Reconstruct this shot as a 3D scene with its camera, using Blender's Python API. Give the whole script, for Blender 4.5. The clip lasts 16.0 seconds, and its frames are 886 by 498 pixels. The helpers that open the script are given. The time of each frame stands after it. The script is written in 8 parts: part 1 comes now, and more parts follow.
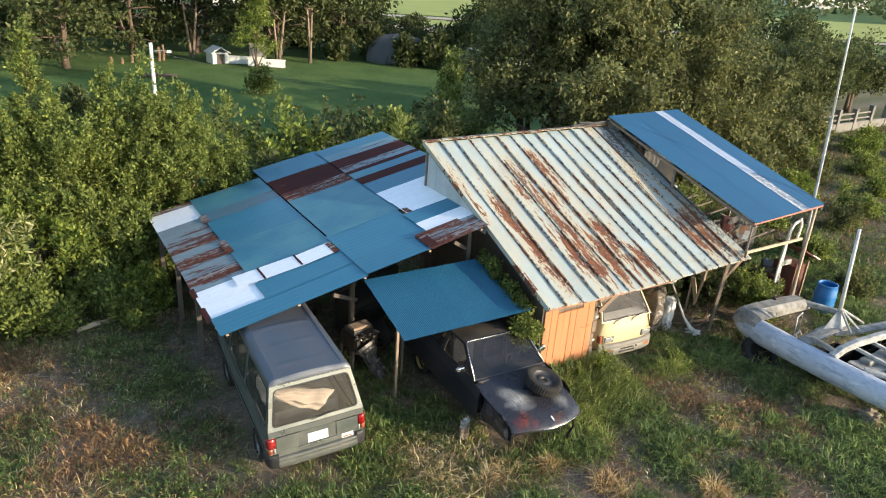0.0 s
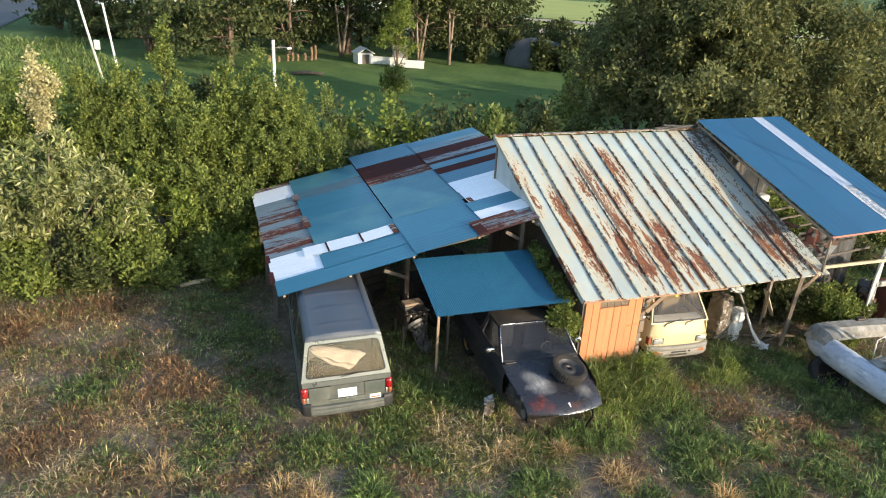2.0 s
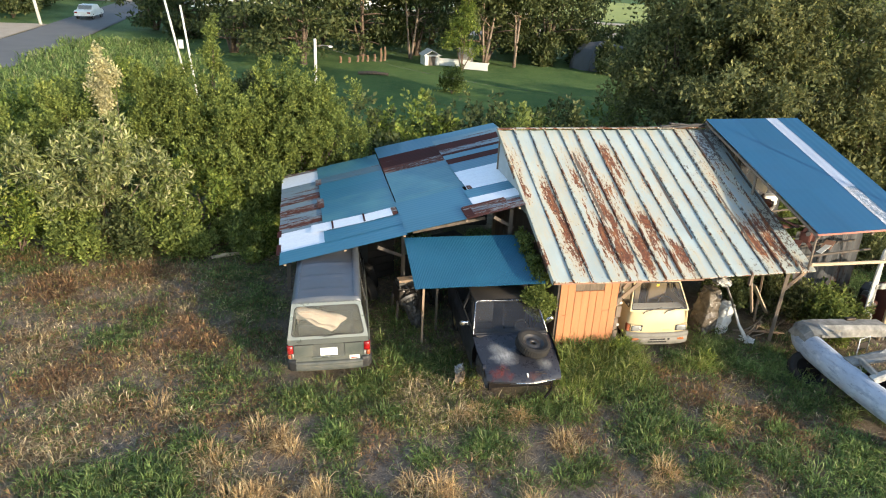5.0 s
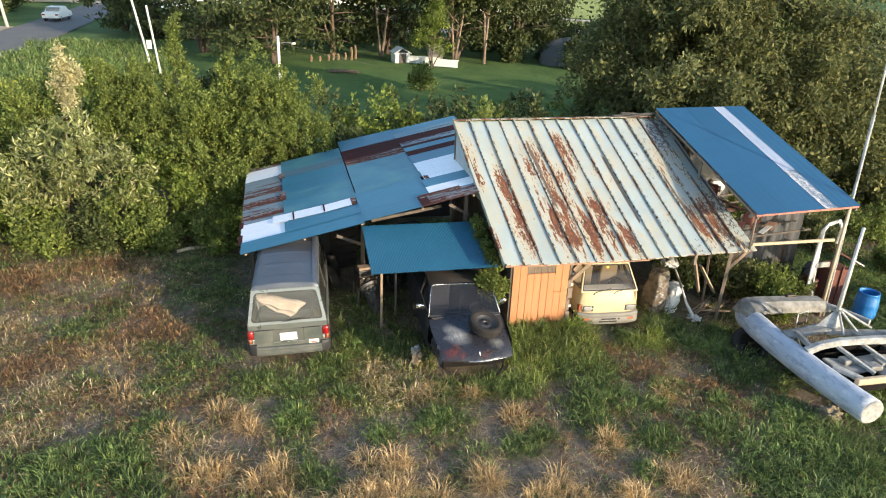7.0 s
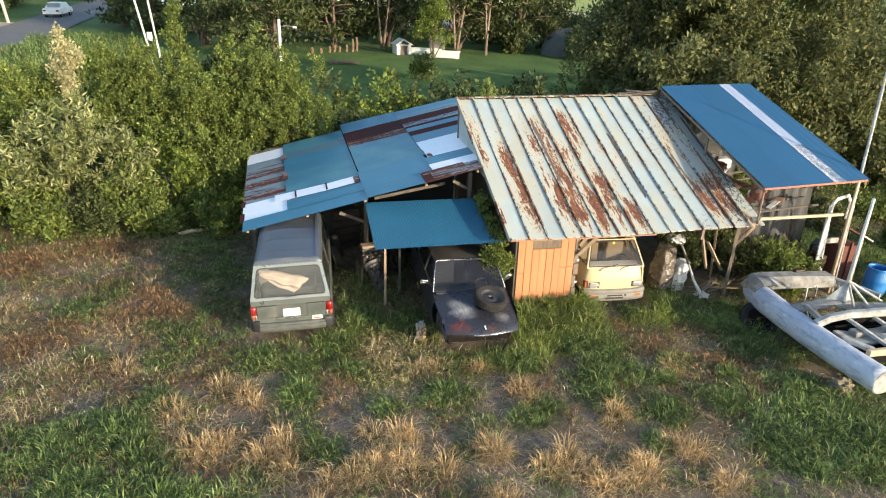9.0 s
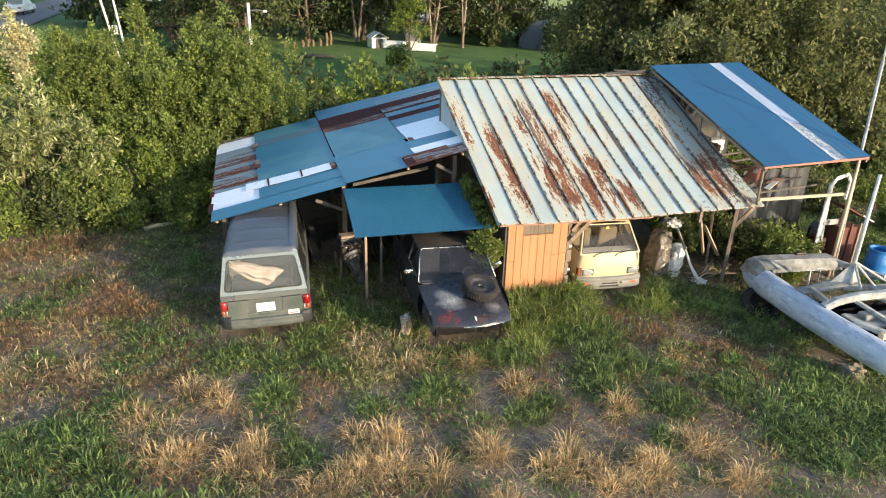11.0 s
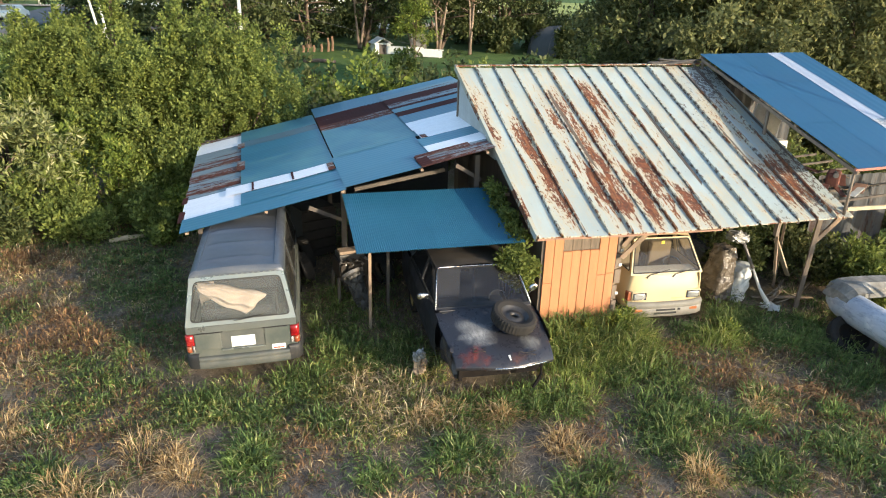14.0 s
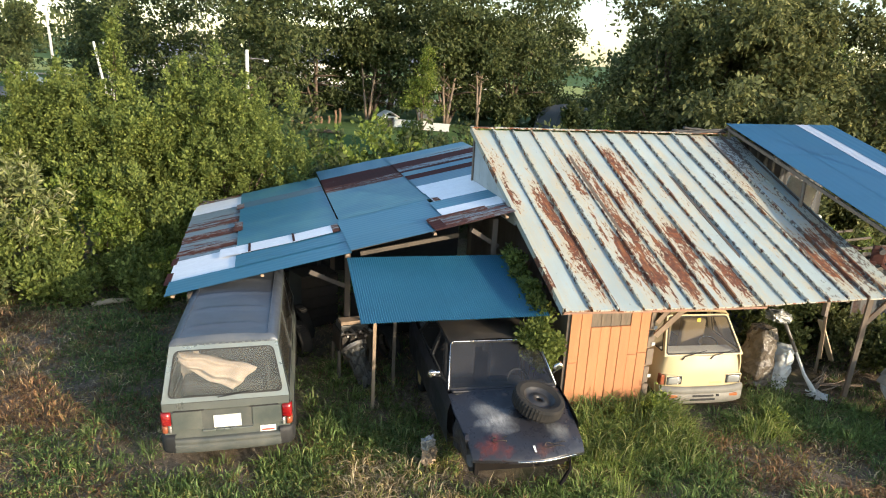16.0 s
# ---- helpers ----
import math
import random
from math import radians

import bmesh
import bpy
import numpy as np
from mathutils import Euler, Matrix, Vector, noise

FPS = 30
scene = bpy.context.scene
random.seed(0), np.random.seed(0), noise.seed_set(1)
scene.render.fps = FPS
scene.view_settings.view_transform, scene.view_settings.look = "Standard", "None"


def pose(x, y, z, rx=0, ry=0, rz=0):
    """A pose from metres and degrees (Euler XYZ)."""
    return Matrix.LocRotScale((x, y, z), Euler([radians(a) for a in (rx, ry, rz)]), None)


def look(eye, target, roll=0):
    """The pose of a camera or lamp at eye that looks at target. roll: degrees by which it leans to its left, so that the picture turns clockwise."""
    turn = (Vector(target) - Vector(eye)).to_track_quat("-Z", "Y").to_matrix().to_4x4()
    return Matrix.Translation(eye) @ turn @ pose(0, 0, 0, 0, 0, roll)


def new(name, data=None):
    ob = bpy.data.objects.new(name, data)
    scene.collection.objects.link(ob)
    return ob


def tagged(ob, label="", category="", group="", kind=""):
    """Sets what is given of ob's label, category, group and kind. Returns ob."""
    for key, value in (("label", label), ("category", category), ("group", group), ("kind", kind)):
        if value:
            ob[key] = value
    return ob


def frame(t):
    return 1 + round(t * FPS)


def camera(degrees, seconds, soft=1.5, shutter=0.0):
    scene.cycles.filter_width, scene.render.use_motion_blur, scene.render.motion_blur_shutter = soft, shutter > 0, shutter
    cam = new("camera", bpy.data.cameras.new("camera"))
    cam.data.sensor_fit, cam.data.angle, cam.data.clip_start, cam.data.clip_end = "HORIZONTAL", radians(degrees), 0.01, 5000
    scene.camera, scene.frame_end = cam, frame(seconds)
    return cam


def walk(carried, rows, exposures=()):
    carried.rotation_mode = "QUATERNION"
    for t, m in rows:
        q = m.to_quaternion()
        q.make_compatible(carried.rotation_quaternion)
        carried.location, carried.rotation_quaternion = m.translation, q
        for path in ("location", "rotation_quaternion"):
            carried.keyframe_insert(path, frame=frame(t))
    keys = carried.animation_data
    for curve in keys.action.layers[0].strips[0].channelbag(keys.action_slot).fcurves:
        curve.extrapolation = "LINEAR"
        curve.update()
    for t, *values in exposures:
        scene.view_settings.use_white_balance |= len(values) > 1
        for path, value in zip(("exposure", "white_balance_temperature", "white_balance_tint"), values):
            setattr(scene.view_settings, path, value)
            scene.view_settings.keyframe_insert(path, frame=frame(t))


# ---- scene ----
cam = camera(65.4, 16.0, 1.08)
METRES, EYE, TILT, LEAN, TURN = 10.8, 7.88, -22.64, -3.68, -31.5
ROWS = [
    (0.0, 0.0, 0.0, 0.0, 0.0, 0.0, -0.0),
    (0.5, 0.0518, -0.015, -0.0109, 2.51, 0.14, -1.06),
    (1.0, 0.0995, -0.0303, -0.0172, 5.93, 0.21, -2.03),
    (1.5, 0.1463, -0.043, -0.0228, 9.42, 0.11, -3.35),
    (2.0, 0.1893, -0.0536, -0.0293, 12.18, -0.06, -4.43),
    (2.5, 0.2313, -0.0634, -0.0361, 14.43, -0.2, -4.98),
    (3.0, 0.2716, -0.0727, -0.0408, 15.32, -0.24, -5.28),
    (3.5, 0.3075, -0.0828, -0.0441, 16.28, -0.29, -5.72),
    (6.0, 0.4447, -0.1216, -0.0657, 19.77, -0.38, -7.25),
    (6.5, 0.4592, -0.1306, -0.0687, 18.5, -0.32, -6.95),
    (7.0, 0.4662, -0.1348, -0.0782, 17.45, -0.26, -5.81),
    (7.5, 0.4686, -0.1356, -0.091, 17.82, -0.27, -5.97),
    (8.0, 0.4716, -0.1342, -0.1029, 18.43, -0.39, -6.02),
    (8.5, 0.4679, -0.1296, -0.1141, 18.62, -0.48, -5.86),
    (9.0, 0.4627, -0.1198, -0.124, 17.66, -0.43, -5.4),
    (11.5, 0.4129, -0.0064, -0.1497, 15.82, -0.3, -4.33),
    (12.0, 0.3987, 0.0287, -0.1485, 15.97, -0.27, -4.34),
    (12.5, 0.3811, 0.0664, -0.1478, 15.97, 0.08, -4.37),
    (13.0, 0.364, 0.1079, -0.1473, 15.93, 0.28, -4.37),
    (13.5, 0.3445, 0.1486, -0.1464, 15.94, 0.49, -4.51),
    (14.0, 0.3276, 0.1904, -0.1457, 15.94, 0.88, -4.55),
    (14.5, 0.3136, 0.2254, -0.1468, 16.04, 1.21, -5.61),
    (15.0, 0.3032, 0.2534, -0.1512, 16.19, 1.36, -5.49),
    (15.5, 0.2917, 0.2751, -0.1534, 16.17, 4.42, -5.88),
    (16.0, 0.2791, 0.2852, -0.1512, 15.81, 7.15, -5.98),
]
walk(cam, [(t, pose(0, 0, EYE, TILT, LEAN, TURN) @ pose(METRES * x, METRES * y, METRES * z, 90 + pitch, roll, yaw)) for t, x, y, z, yaw, pitch, roll in ROWS], exposures=((0.0, 1.47), (8.0, 1.49), (14.8, 1.50), (16.0, 1.40)))

# ---- light ----
TO_SUN = Vector((0.575, -0.818, 0.25)).normalized()
world = bpy.data.worlds.new("sky")
scene.world = world
world.use_nodes = True
wn = world.node_tree.nodes
sky = wn.new("ShaderNodeTexSky")
sky.sky_type, sky.sun_disc = "NISHITA", False
sky.sun_elevation = math.asin(TO_SUN.z)
sky.sun_rotation = math.atan2(TO_SUN.x, TO_SUN.y)
sky.dust_density, sky.ozone_density = 0.7, 1.2
world.node_tree.links.new(sky.outputs["Color"], wn["Background"].inputs["Color"])
wn["Background"].inputs["Strength"].default_value = 0.15
sun = new("sun", bpy.data.lights.new("sun", "SUN"))
sun.data.energy, sun.data.angle, sun.data.color = 2.8, radians(0.9), (1.0, 0.855, 0.645)
sun.matrix_world = look(TO_SUN * 60, (0, 0, 0))


# ---- helpers ----
def thing(name, x=0, y=0, z=0, rz=0, label="", category="", group="", kind=""):
    ob = new(name)
    ob.empty_display_size = 0.2
    ob.matrix_world = pose(x, y, z, 0, 0, rz)
    return tagged(ob, label, category, group, kind)


def mesh_of(name, bm, material, smooth=False):
    me = bpy.data.meshes.new(name)
    bm.normal_update()
    bm.to_mesh(me)
    bm.free()
    if smooth:
        me.shade_smooth()
    for m in material if isinstance(material, (list, tuple)) else [material]:
        me.materials.append(m)
    return me


def part(name, bm, material, parent, label="", smooth=False):
    ob = new(name, mesh_of(name, bm, material, smooth))
    ob.parent = parent
    if label:
        ob["label"] = label
    return ob


def lone(name, bm, material, label, category, group="", kind="", smooth=False):
    return tagged(new(name, mesh_of(name, bm, material, smooth)), label, category, group, kind)


def cuboid(bm, x0, x1, y0, y1, z0, z1, m=None, bevel=0.0):
    mat4 = Matrix.LocRotScale(((x0 + x1) / 2, (y0 + y1) / 2, (z0 + z1) / 2), None, (abs(x1 - x0), abs(y1 - y0), abs(z1 - z0)))
    vs = bmesh.ops.create_cube(bm, size=1, matrix=(m @ mat4) if m else mat4)["verts"]
    if bevel:
        es = list({e for v in vs for e in v.link_edges})
        bmesh.ops.bevel(bm, geom=es, offset=bevel, segments=2, profile=0.6, affect="EDGES")
    return bm


def beam(bm, a, b, w, h=None, twist=0.0):
    """A squared timber from a to b."""
    a, b = Vector(a), Vector(b)
    d = b - a
    q = d.to_track_quat("Z", "Y")
    m = Matrix.Translation((a + b) / 2) @ q.to_matrix().to_4x4() @ pose(0, 0, 0, 0, 0, twist) @ Matrix.Diagonal((w, h or w, d.length, 1))
    bmesh.ops.create_cube(bm, size=1, matrix=m)
    return bm


def rod(bm, a, b, r, r2=None, seg=10):
    a, b = Vector(a), Vector(b)
    d = b - a
    m = Matrix.Translation((a + b) / 2) @ d.to_track_quat("Z", "Y").to_matrix().to_4x4()
    bmesh.ops.create_cone(bm, cap_ends=True, segments=seg, radius1=r, radius2=r if r2 is None else r2, depth=d.length, matrix=m)
    return bm


def tube(bm, pts, r, seg=10):
    """A round bar along the points, with one radius or one for each point."""
    pts = [Vector(p) for p in pts]
    rings = []
    for i, p in enumerate(pts):
        d = (pts[min(i + 1, len(pts) - 1)] - pts[max(i - 1, 0)]).normalized()
        q = d.to_track_quat("Z", "Y")
        rr = r[i] if isinstance(r, (list, tuple)) else r
        rings.append([p + q @ Vector((rr * math.cos(6.2832 * k / seg), rr * math.sin(6.2832 * k / seg), 0)) for k in range(seg)])
    loft(bm, rings, closed=True, caps=True)
    return bm


def loft(bm, rings, closed=False, caps=False):
    vs = [[bm.verts.new(p) for p in ring] for ring in rings]
    n = len(vs[0])
    for a, b in zip(vs, vs[1:]):
        for k in range(n if closed else n - 1):
            bm.faces.new((a[k], a[(k + 1) % n], b[(k + 1) % n], b[k]))
    if caps:
        bm.faces.new(vs[0][::-1])
        bm.faces.new(vs[-1])
    return vs


def slab(bm, pts, depth):
    """A flat plate with the outline pts and a depth along its normal."""
    pts = [Vector(p) for p in pts]
    n = (pts[1] - pts[0]).cross(pts[-1] - pts[0]).normalized() * depth
    a = [bm.verts.new(p) for p in pts]
    b = [bm.verts.new(p - n) for p in pts]
    bm.faces.new(a)
    bm.faces.new(b[::-1])
    for i in range(len(pts)):
        j = (i + 1) % len(pts)
        bm.faces.new((a[j], a[i], b[i], b[j]))
    return bm


def roughen(bm, amp, cuts=3):
    """Uneven, lumpy faces, as on old mouldings."""
    bmesh.ops.subdivide_edges(bm, edges=[e for e in bm.edges if e.calc_length() > 0.12], cuts=cuts, use_grid_fill=True)
    bmesh.ops.subdivide_edges(bm, edges=[e for e in bm.edges if e.calc_length() > 0.12], cuts=2, use_grid_fill=True)
    for v in bm.verts:
        v.co += noise.noise_vector(v.co * 3.1) * amp


# ---- materials ----
def shader(name, rough=0.6, metal=0.0, spec=0.5):
    m = bpy.data.materials.new(name)
    m.use_nodes = True
    nt = m.node_tree
    b = nt.nodes["Principled BSDF"]
    b.inputs["Roughness"].default_value, b.inputs["Metallic"].default_value = rough, metal
    b.inputs["Specular IOR Level"].default_value = spec
    return m, nt, b


def node(nt, kind, **inputs):
    n = nt.nodes.new(kind)
    for k, v in inputs.items():
        n.inputs[k.replace("_", " ")].default_value = v
    return n


def noise_tex(nt, scale, detail=4.0, rough=0.55, stretch=None, coord="Object", distort=0.0):
    tc = nt.nodes.new("ShaderNodeTexCoord")
    n = node(nt, "ShaderNodeTexNoise", Scale=scale, Detail=detail, Roughness=rough, Distortion=distort)
    if stretch:
        mp = nt.nodes.new("ShaderNodeMapping")
        mp.inputs["Scale"].default_value = stretch
        nt.links.new(tc.outputs[coord], mp.inputs["Vector"])
        nt.links.new(mp.outputs["Vector"], n.inputs["Vector"])
    else:
        nt.links.new(tc.outputs[coord], n.inputs["Vector"])
    return n.outputs["Fac"]


def ramp(nt, fac, stops):
    r = nt.nodes.new("ShaderNodeValToRGB")
    els = r.color_ramp.elements
    while len(els) < len(stops):
        els.new(0.5)
    for e, (p, c) in zip(els, stops):
        e.position = p
        e.color = (*c, 1) if isinstance(c, tuple) else (c, c, c, 1)
    nt.links.new(fac, r.inputs["Fac"])
    return r.outputs["Color"]


def mix(nt, fac, a, b, mode="MIX"):
    m = nt.nodes.new("ShaderNodeMix")
    m.data_type, m.blend_type = "RGBA", mode
    for sock, v in ((m.inputs["Factor"], fac), (m.inputs["A"], a), (m.inputs["B"], b)):
        if isinstance(v, (int, float)):
            sock.default_value = v if sock.type == "VALUE" else (v, v, v, 1)
        elif isinstance(v, tuple):
            sock.default_value = (*v, 1)
        else:
            nt.links.new(v, sock)
    return m.outputs["Result"]


def bump(nt, b, height, strength=0.3, distance=0.01):
    n = node(nt, "ShaderNodeBump", Strength=strength, Distance=distance)
    nt.links.new(height, n.inputs["Height"])
    nt.links.new(n.outputs["Normal"], b.inputs["Normal"])


def aged(name, base, dark, rough=0.55, metal=0.0, scale=3.0, fine=40.0, amount=0.6, grain=None, bumpy=0.2, dist=0.004, island=False, spec=0.5):
    """A worn surface: base colour, a darker tone in large stains, and fine grain."""
    m, nt, b = shader(name, rough, metal, spec)
    big = ramp(nt, noise_tex(nt, scale, 5, 0.6, grain), [(0.35, 0.0), (0.72, 1.0)])
    col = mix(nt, big, base, dark)
    col = mix(nt, 1 - amount, col, base)
    fin = noise_tex(nt, fine, 3, 0.6, grain)
    col = mix(nt, 0.35, col, ramp(nt, fin, [(0.3, 0.72), (0.7, 1.25)]), "MULTIPLY")
    if island:
        g = nt.nodes.new("ShaderNodeNewGeometry")
        col = mix(nt, 0.5, col, ramp(nt, g.outputs["Random Per Island"], [(0.0, 0.6), (1.0, 1.3)]), "MULTIPLY")
    nt.links.new(col, b.inputs["Base Color"])
    rr = ramp(nt, fin, [(0.2, max(rough - 0.1, 0)), (0.8, min(rough + 0.15, 1))])
    nt.links.new(rr, b.inputs["Roughness"])
    if bumpy:
        bump(nt, b, fin, bumpy, dist)
    return m


def painted_tin(name, paint, rust, amount, along="y", rough=0.45, fade=None, fleck=0.5, spec=0.5, halo_tone=(0.45, 0.33, 0.18), metal=0.0, gather=0.0):
    """Painted sheet steel with rust that runs along the slope."""
    m, nt, b = shader(name, rough, metal, spec)
    st = (1.0, 0.15, 0.15) if along == "y" else (0.13, 1.0, 0.13)
    a = noise_tex(nt, 3.2, 8, 0.7, st, distort=0.25)
    c = noise_tex(nt, 20, 6, 0.72, (1.0, 0.3, 0.3) if along == "y" else (0.3, 1.0, 0.3))
    both = nt.nodes.new("ShaderNodeMath")
    both.operation = "MULTIPLY_ADD"
    nt.links.new(c, both.inputs[0])
    both.inputs[1].default_value = fleck
    nt.links.new(a, both.inputs[2])
    low = nt.nodes.new("ShaderNodeMath")
    low.operation = "MULTIPLY_ADD"
    nt.links.new(noise_tex(nt, 0.9, 3, 0.5, (1.6, 0.5, 0.5) if along == "y" else (0.5, 1.6, 0.5)), low.inputs[0])
    low.inputs[1].default_value = gather
    nt.links.new(both.outputs[0], low.inputs[2])
    both = nt.nodes.new("ShaderNodeMath")
    both.operation = "MULTIPLY"
    nt.links.new(low.outputs[0], both.inputs[0])
    both.inputs[1].default_value = 1 / (1 + gather)
    edge = (0.5 + 0.5 * gather + 0.5 * fleck + (0.5 - amount) * 0.6) / (1 + gather)
    mask = ramp(nt, both.outputs[0], [(max(edge - 0.03, 0), 0.0), (min(edge + 0.03, 1), 1.0)])
    halo = ramp(nt, both.outputs[0], [(max(edge - 0.16, 0), 0.0), (min(edge, 1), 1.0)])
    tone = mix(nt, ramp(nt, noise_tex(nt, 1.3, 5), [(0.35, 0.0), (0.7, 1.0)]), paint, fade or tuple(min(1, v * 0.82) for v in paint))
    o = nt.nodes.new("ShaderNodeObjectInfo")
    tone = mix(nt, 0.35, tone, ramp(nt, o.outputs["Random"], [(0.0, 0.78), (1.0, 1.2)]), "MULTIPLY")
    stain = mix(nt, mix(nt, 0.32, 0.0, halo), tone, halo_tone)
    rusty = mix(nt, ramp(nt, noise_tex(nt, 13, 6, 0.7), [(0.32, 0.0), (0.68, 1.0)]), tuple(min(1, v * 1.5) for v in rust), tuple(v * 0.3 for v in rust))
    col = mix(nt, mask, stain, rusty)
    nt.links.new(col, b.inputs["Base Color"])
    nt.links.new(mix(nt, mask, rough, 0.9), b.inputs["Roughness"])
    bump(nt, b, both.outputs[0], 0.25, 0.004)
    return m


def leafy(name, dark, light, rough=0.45, trans=0.25, yellow=None, mottle=0.0):
    m, nt, b = shader(name, rough, 0.0, 0.25)
    g = nt.nodes.new("ShaderNodeNewGeometry")
    stops = [(0.0, dark), (0.75, light)] + ([(1.0, yellow)] if yellow else [])
    col = ramp(nt, g.outputs["Random Per Island"], stops)
    col = mix(nt, 0.6, col, ramp(nt, noise_tex(nt, 0.7, 3), [(0.3, 0.6), (0.7, 1.35)]), "MULTIPLY")
    col = mix(nt, 0.5, col, ramp(nt, noise_tex(nt, 3.0, 2), [(0.34, (0.62, 0.68, 0.74)), (0.68, (1.40, 1.33, 1.15))]), "MULTIPLY")
    if mottle:
        col = mix(nt, mottle, col, ramp(nt, noise_tex(nt, 8.0, 3, 0.6), [(0.36, 0.42), (0.5, 1.0), (0.66, 1.85)]), "MULTIPLY")
    nt.links.new(col, b.inputs["Base Color"])
    t = nt.nodes.new("ShaderNodeBsdfTranslucent")
    nt.links.new(col, t.inputs["Color"])
    mx = nt.nodes.new("ShaderNodeMixShader")
    mx.inputs["Fac"].default_value = trans
    nt.links.new(b.outputs[0], mx.inputs[1])
    nt.links.new(t.outputs[0], mx.inputs[2])
    nt.links.new(mx.outputs[0], nt.nodes["Material Output"].inputs["Surface"])
    return m


RUST = (0.128, 0.046, 0.017)
M_roof_red = painted_tin("pale_roof_paint_badly_rusted", (0.30, 0.33, 0.295), RUST, 0.53, "y", 0.6, (0.28, 0.27, 0.20), 1.0, gather=0.35, halo_tone=(0.36, 0.24, 0.12))
M_blue = painted_tin("blue_tin", (0.027, 0.158, 0.242), (0.16, 0.10, 0.08), 0.04, "x", 0.4, (0.035, 0.17, 0.25), 0.4, halo_tone=(0.1, 0.17, 0.22))
M_teal = painted_tin("faded_blue_tin", (0.075, 0.225, 0.262), (0.13, 0.07, 0.06), 0.14, "x", 0.45, (0.03, 0.155, 0.235), 0.4, halo_tone=(0.12, 0.18, 0.2))
M_grey = painted_tin("grey_rusted_tin", (0.22, 0.29, 0.31), (0.12, 0.045, 0.035), 0.45, "x", 0.5, (0.17, 0.23, 0.26), 0.35, halo_tone=(0.17, 0.17, 0.17))
M_red = painted_tin("red_brown_tin", (0.075, 0.020, 0.016), (0.24, 0.22, 0.21), 0.12, "x", 0.85, (0.055, 0.018, 0.015), 0.4, spec=0.15, halo_tone=(0.10, 0.05, 0.045))
M_white = aged("bare_white_tin", (0.91, 0.91, 0.92), (0.80, 0.80, 0.83), 0.42, 0, 2.5, 30, 0.6, (0.3, 2, 1), 0.1, 0.002)
M_bluedeep = painted_tin("deep_blue_tin", (0.014, 0.085, 0.175), (0.16, 0.10, 0.08), 0.0, "y", 0.45, (0.017, 0.08, 0.165), 0.2)
M_bluenew = painted_tin("blue_corrugated_tin", (0.022, 0.125, 0.205), (0.16, 0.10, 0.08), 0.0, "y", 0.42, (0.022, 0.11, 0.185), 0.2)
M_wood = aged("weathered_timber", (0.34, 0.24, 0.16), (0.16, 0.12, 0.09), 0.8, 0, 2.0, 30, 0.8, (3, 3, 0.4), 0.4, 0.004)
M_darkwood = aged("old_dark_timber", (0.12, 0.095, 0.076), (0.065, 0.054, 0.044), 0.85, 0, 2.0, 30, 0.8, (3, 3, 0.4), 0.4, 0.004)
M_orange = aged("orange_painted_boards", (0.46, 0.195, 0.085), (0.35, 0.14, 0.06), 0.65, 0, 1.4, 36, 0.8, (4, 4, 0.5), 0.25, 0.003, island=True)
M_bark = aged("bark", (0.16, 0.11, 0.075), (0.07, 0.05, 0.04), 0.9, 0, 4, 24, 0.8, (3, 3, 0.5), 0.7, 0.02)
M_palebark = aged("pale_bark", (0.30, 0.22, 0.15), (0.16, 0.12, 0.085), 0.9, 0, 4, 24, 0.8, (3, 3, 0.5), 0.6, 0.02)
M_tanbark = aged("tan_bark", (0.27, 0.20, 0.145), (0.14, 0.10, 0.07), 0.9, 0, 4, 24, 0.8, (3, 3, 0.5), 0.6, 0.02)
M_leaf = leafy("shrub_leaf", (0.094, 0.125, 0.032), (0.215, 0.262, 0.066), 0.65, 0.42, (0.30, 0.335, 0.095))
M_leaf_olive = leafy("olive_leaf", (0.080, 0.095, 0.040), (0.178, 0.190, 0.072), 0.6, 0.45, (0.28, 0.27, 0.11))
M_leaf_dark = leafy("dark_leaf", (0.050, 0.070, 0.028), (0.118, 0.140, 0.050), 0.6, 0.4, (0.18, 0.185, 0.075))
M_leaf_silver = leafy("pale_underside_leaf", (0.13, 0.16, 0.050), (0.29, 0.31, 0.12), 0.6, 0.35, (0.52, 0.50, 0.29))
M_leaf_lime = leafy("lime_leaf", (0.085, 0.125, 0.026), (0.22, 0.28, 0.055), 0.55, 0.40, (0.36, 0.38, 0.09))
M_leaf_cream = leafy("cream_leaf", (0.32, 0.30, 0.15), (0.54, 0.49, 0.28), 0.55, 0.35)
M_grass = leafy("green_grass", (0.104, 0.158, 0.047), (0.198, 0.268, 0.083), 0.65, 0.42, (0.30, 0.30, 0.14), mottle=0.7)
# brighter version of the grass greens; the sun patch is put into the colour
M_tallgrass = leafy("sunlit_tall_grass", (0.15, 0.20, 0.048), (0.30, 0.355, 0.10), 0.6, 0.45, (0.50, 0.47, 0.22), mottle=0.35)
M_wild = leafy("rough_weed", (0.070, 0.110, 0.030), (0.15, 0.20, 0.055), 0.6, 0.35, (0.28, 0.27, 0.10), mottle=0.7)
M_straw = leafy("dry_grass", (0.33, 0.23, 0.125), (0.58, 0.44, 0.25), 0.65, 0.35, (0.74, 0.60, 0.37), mottle=0.7)
M_gold = leafy("golden_straw", (0.41, 0.270, 0.130), (0.62, 0.435, 0.225), 0.6, 0.4, (0.78, 0.61, 0.37), mottle=0.35)
M_thatch = leafy("dead_thatch", (0.19, 0.134, 0.098), (0.36, 0.272, 0.195), 0.75, 0.15, (0.46, 0.36, 0.26), mottle=0.7)
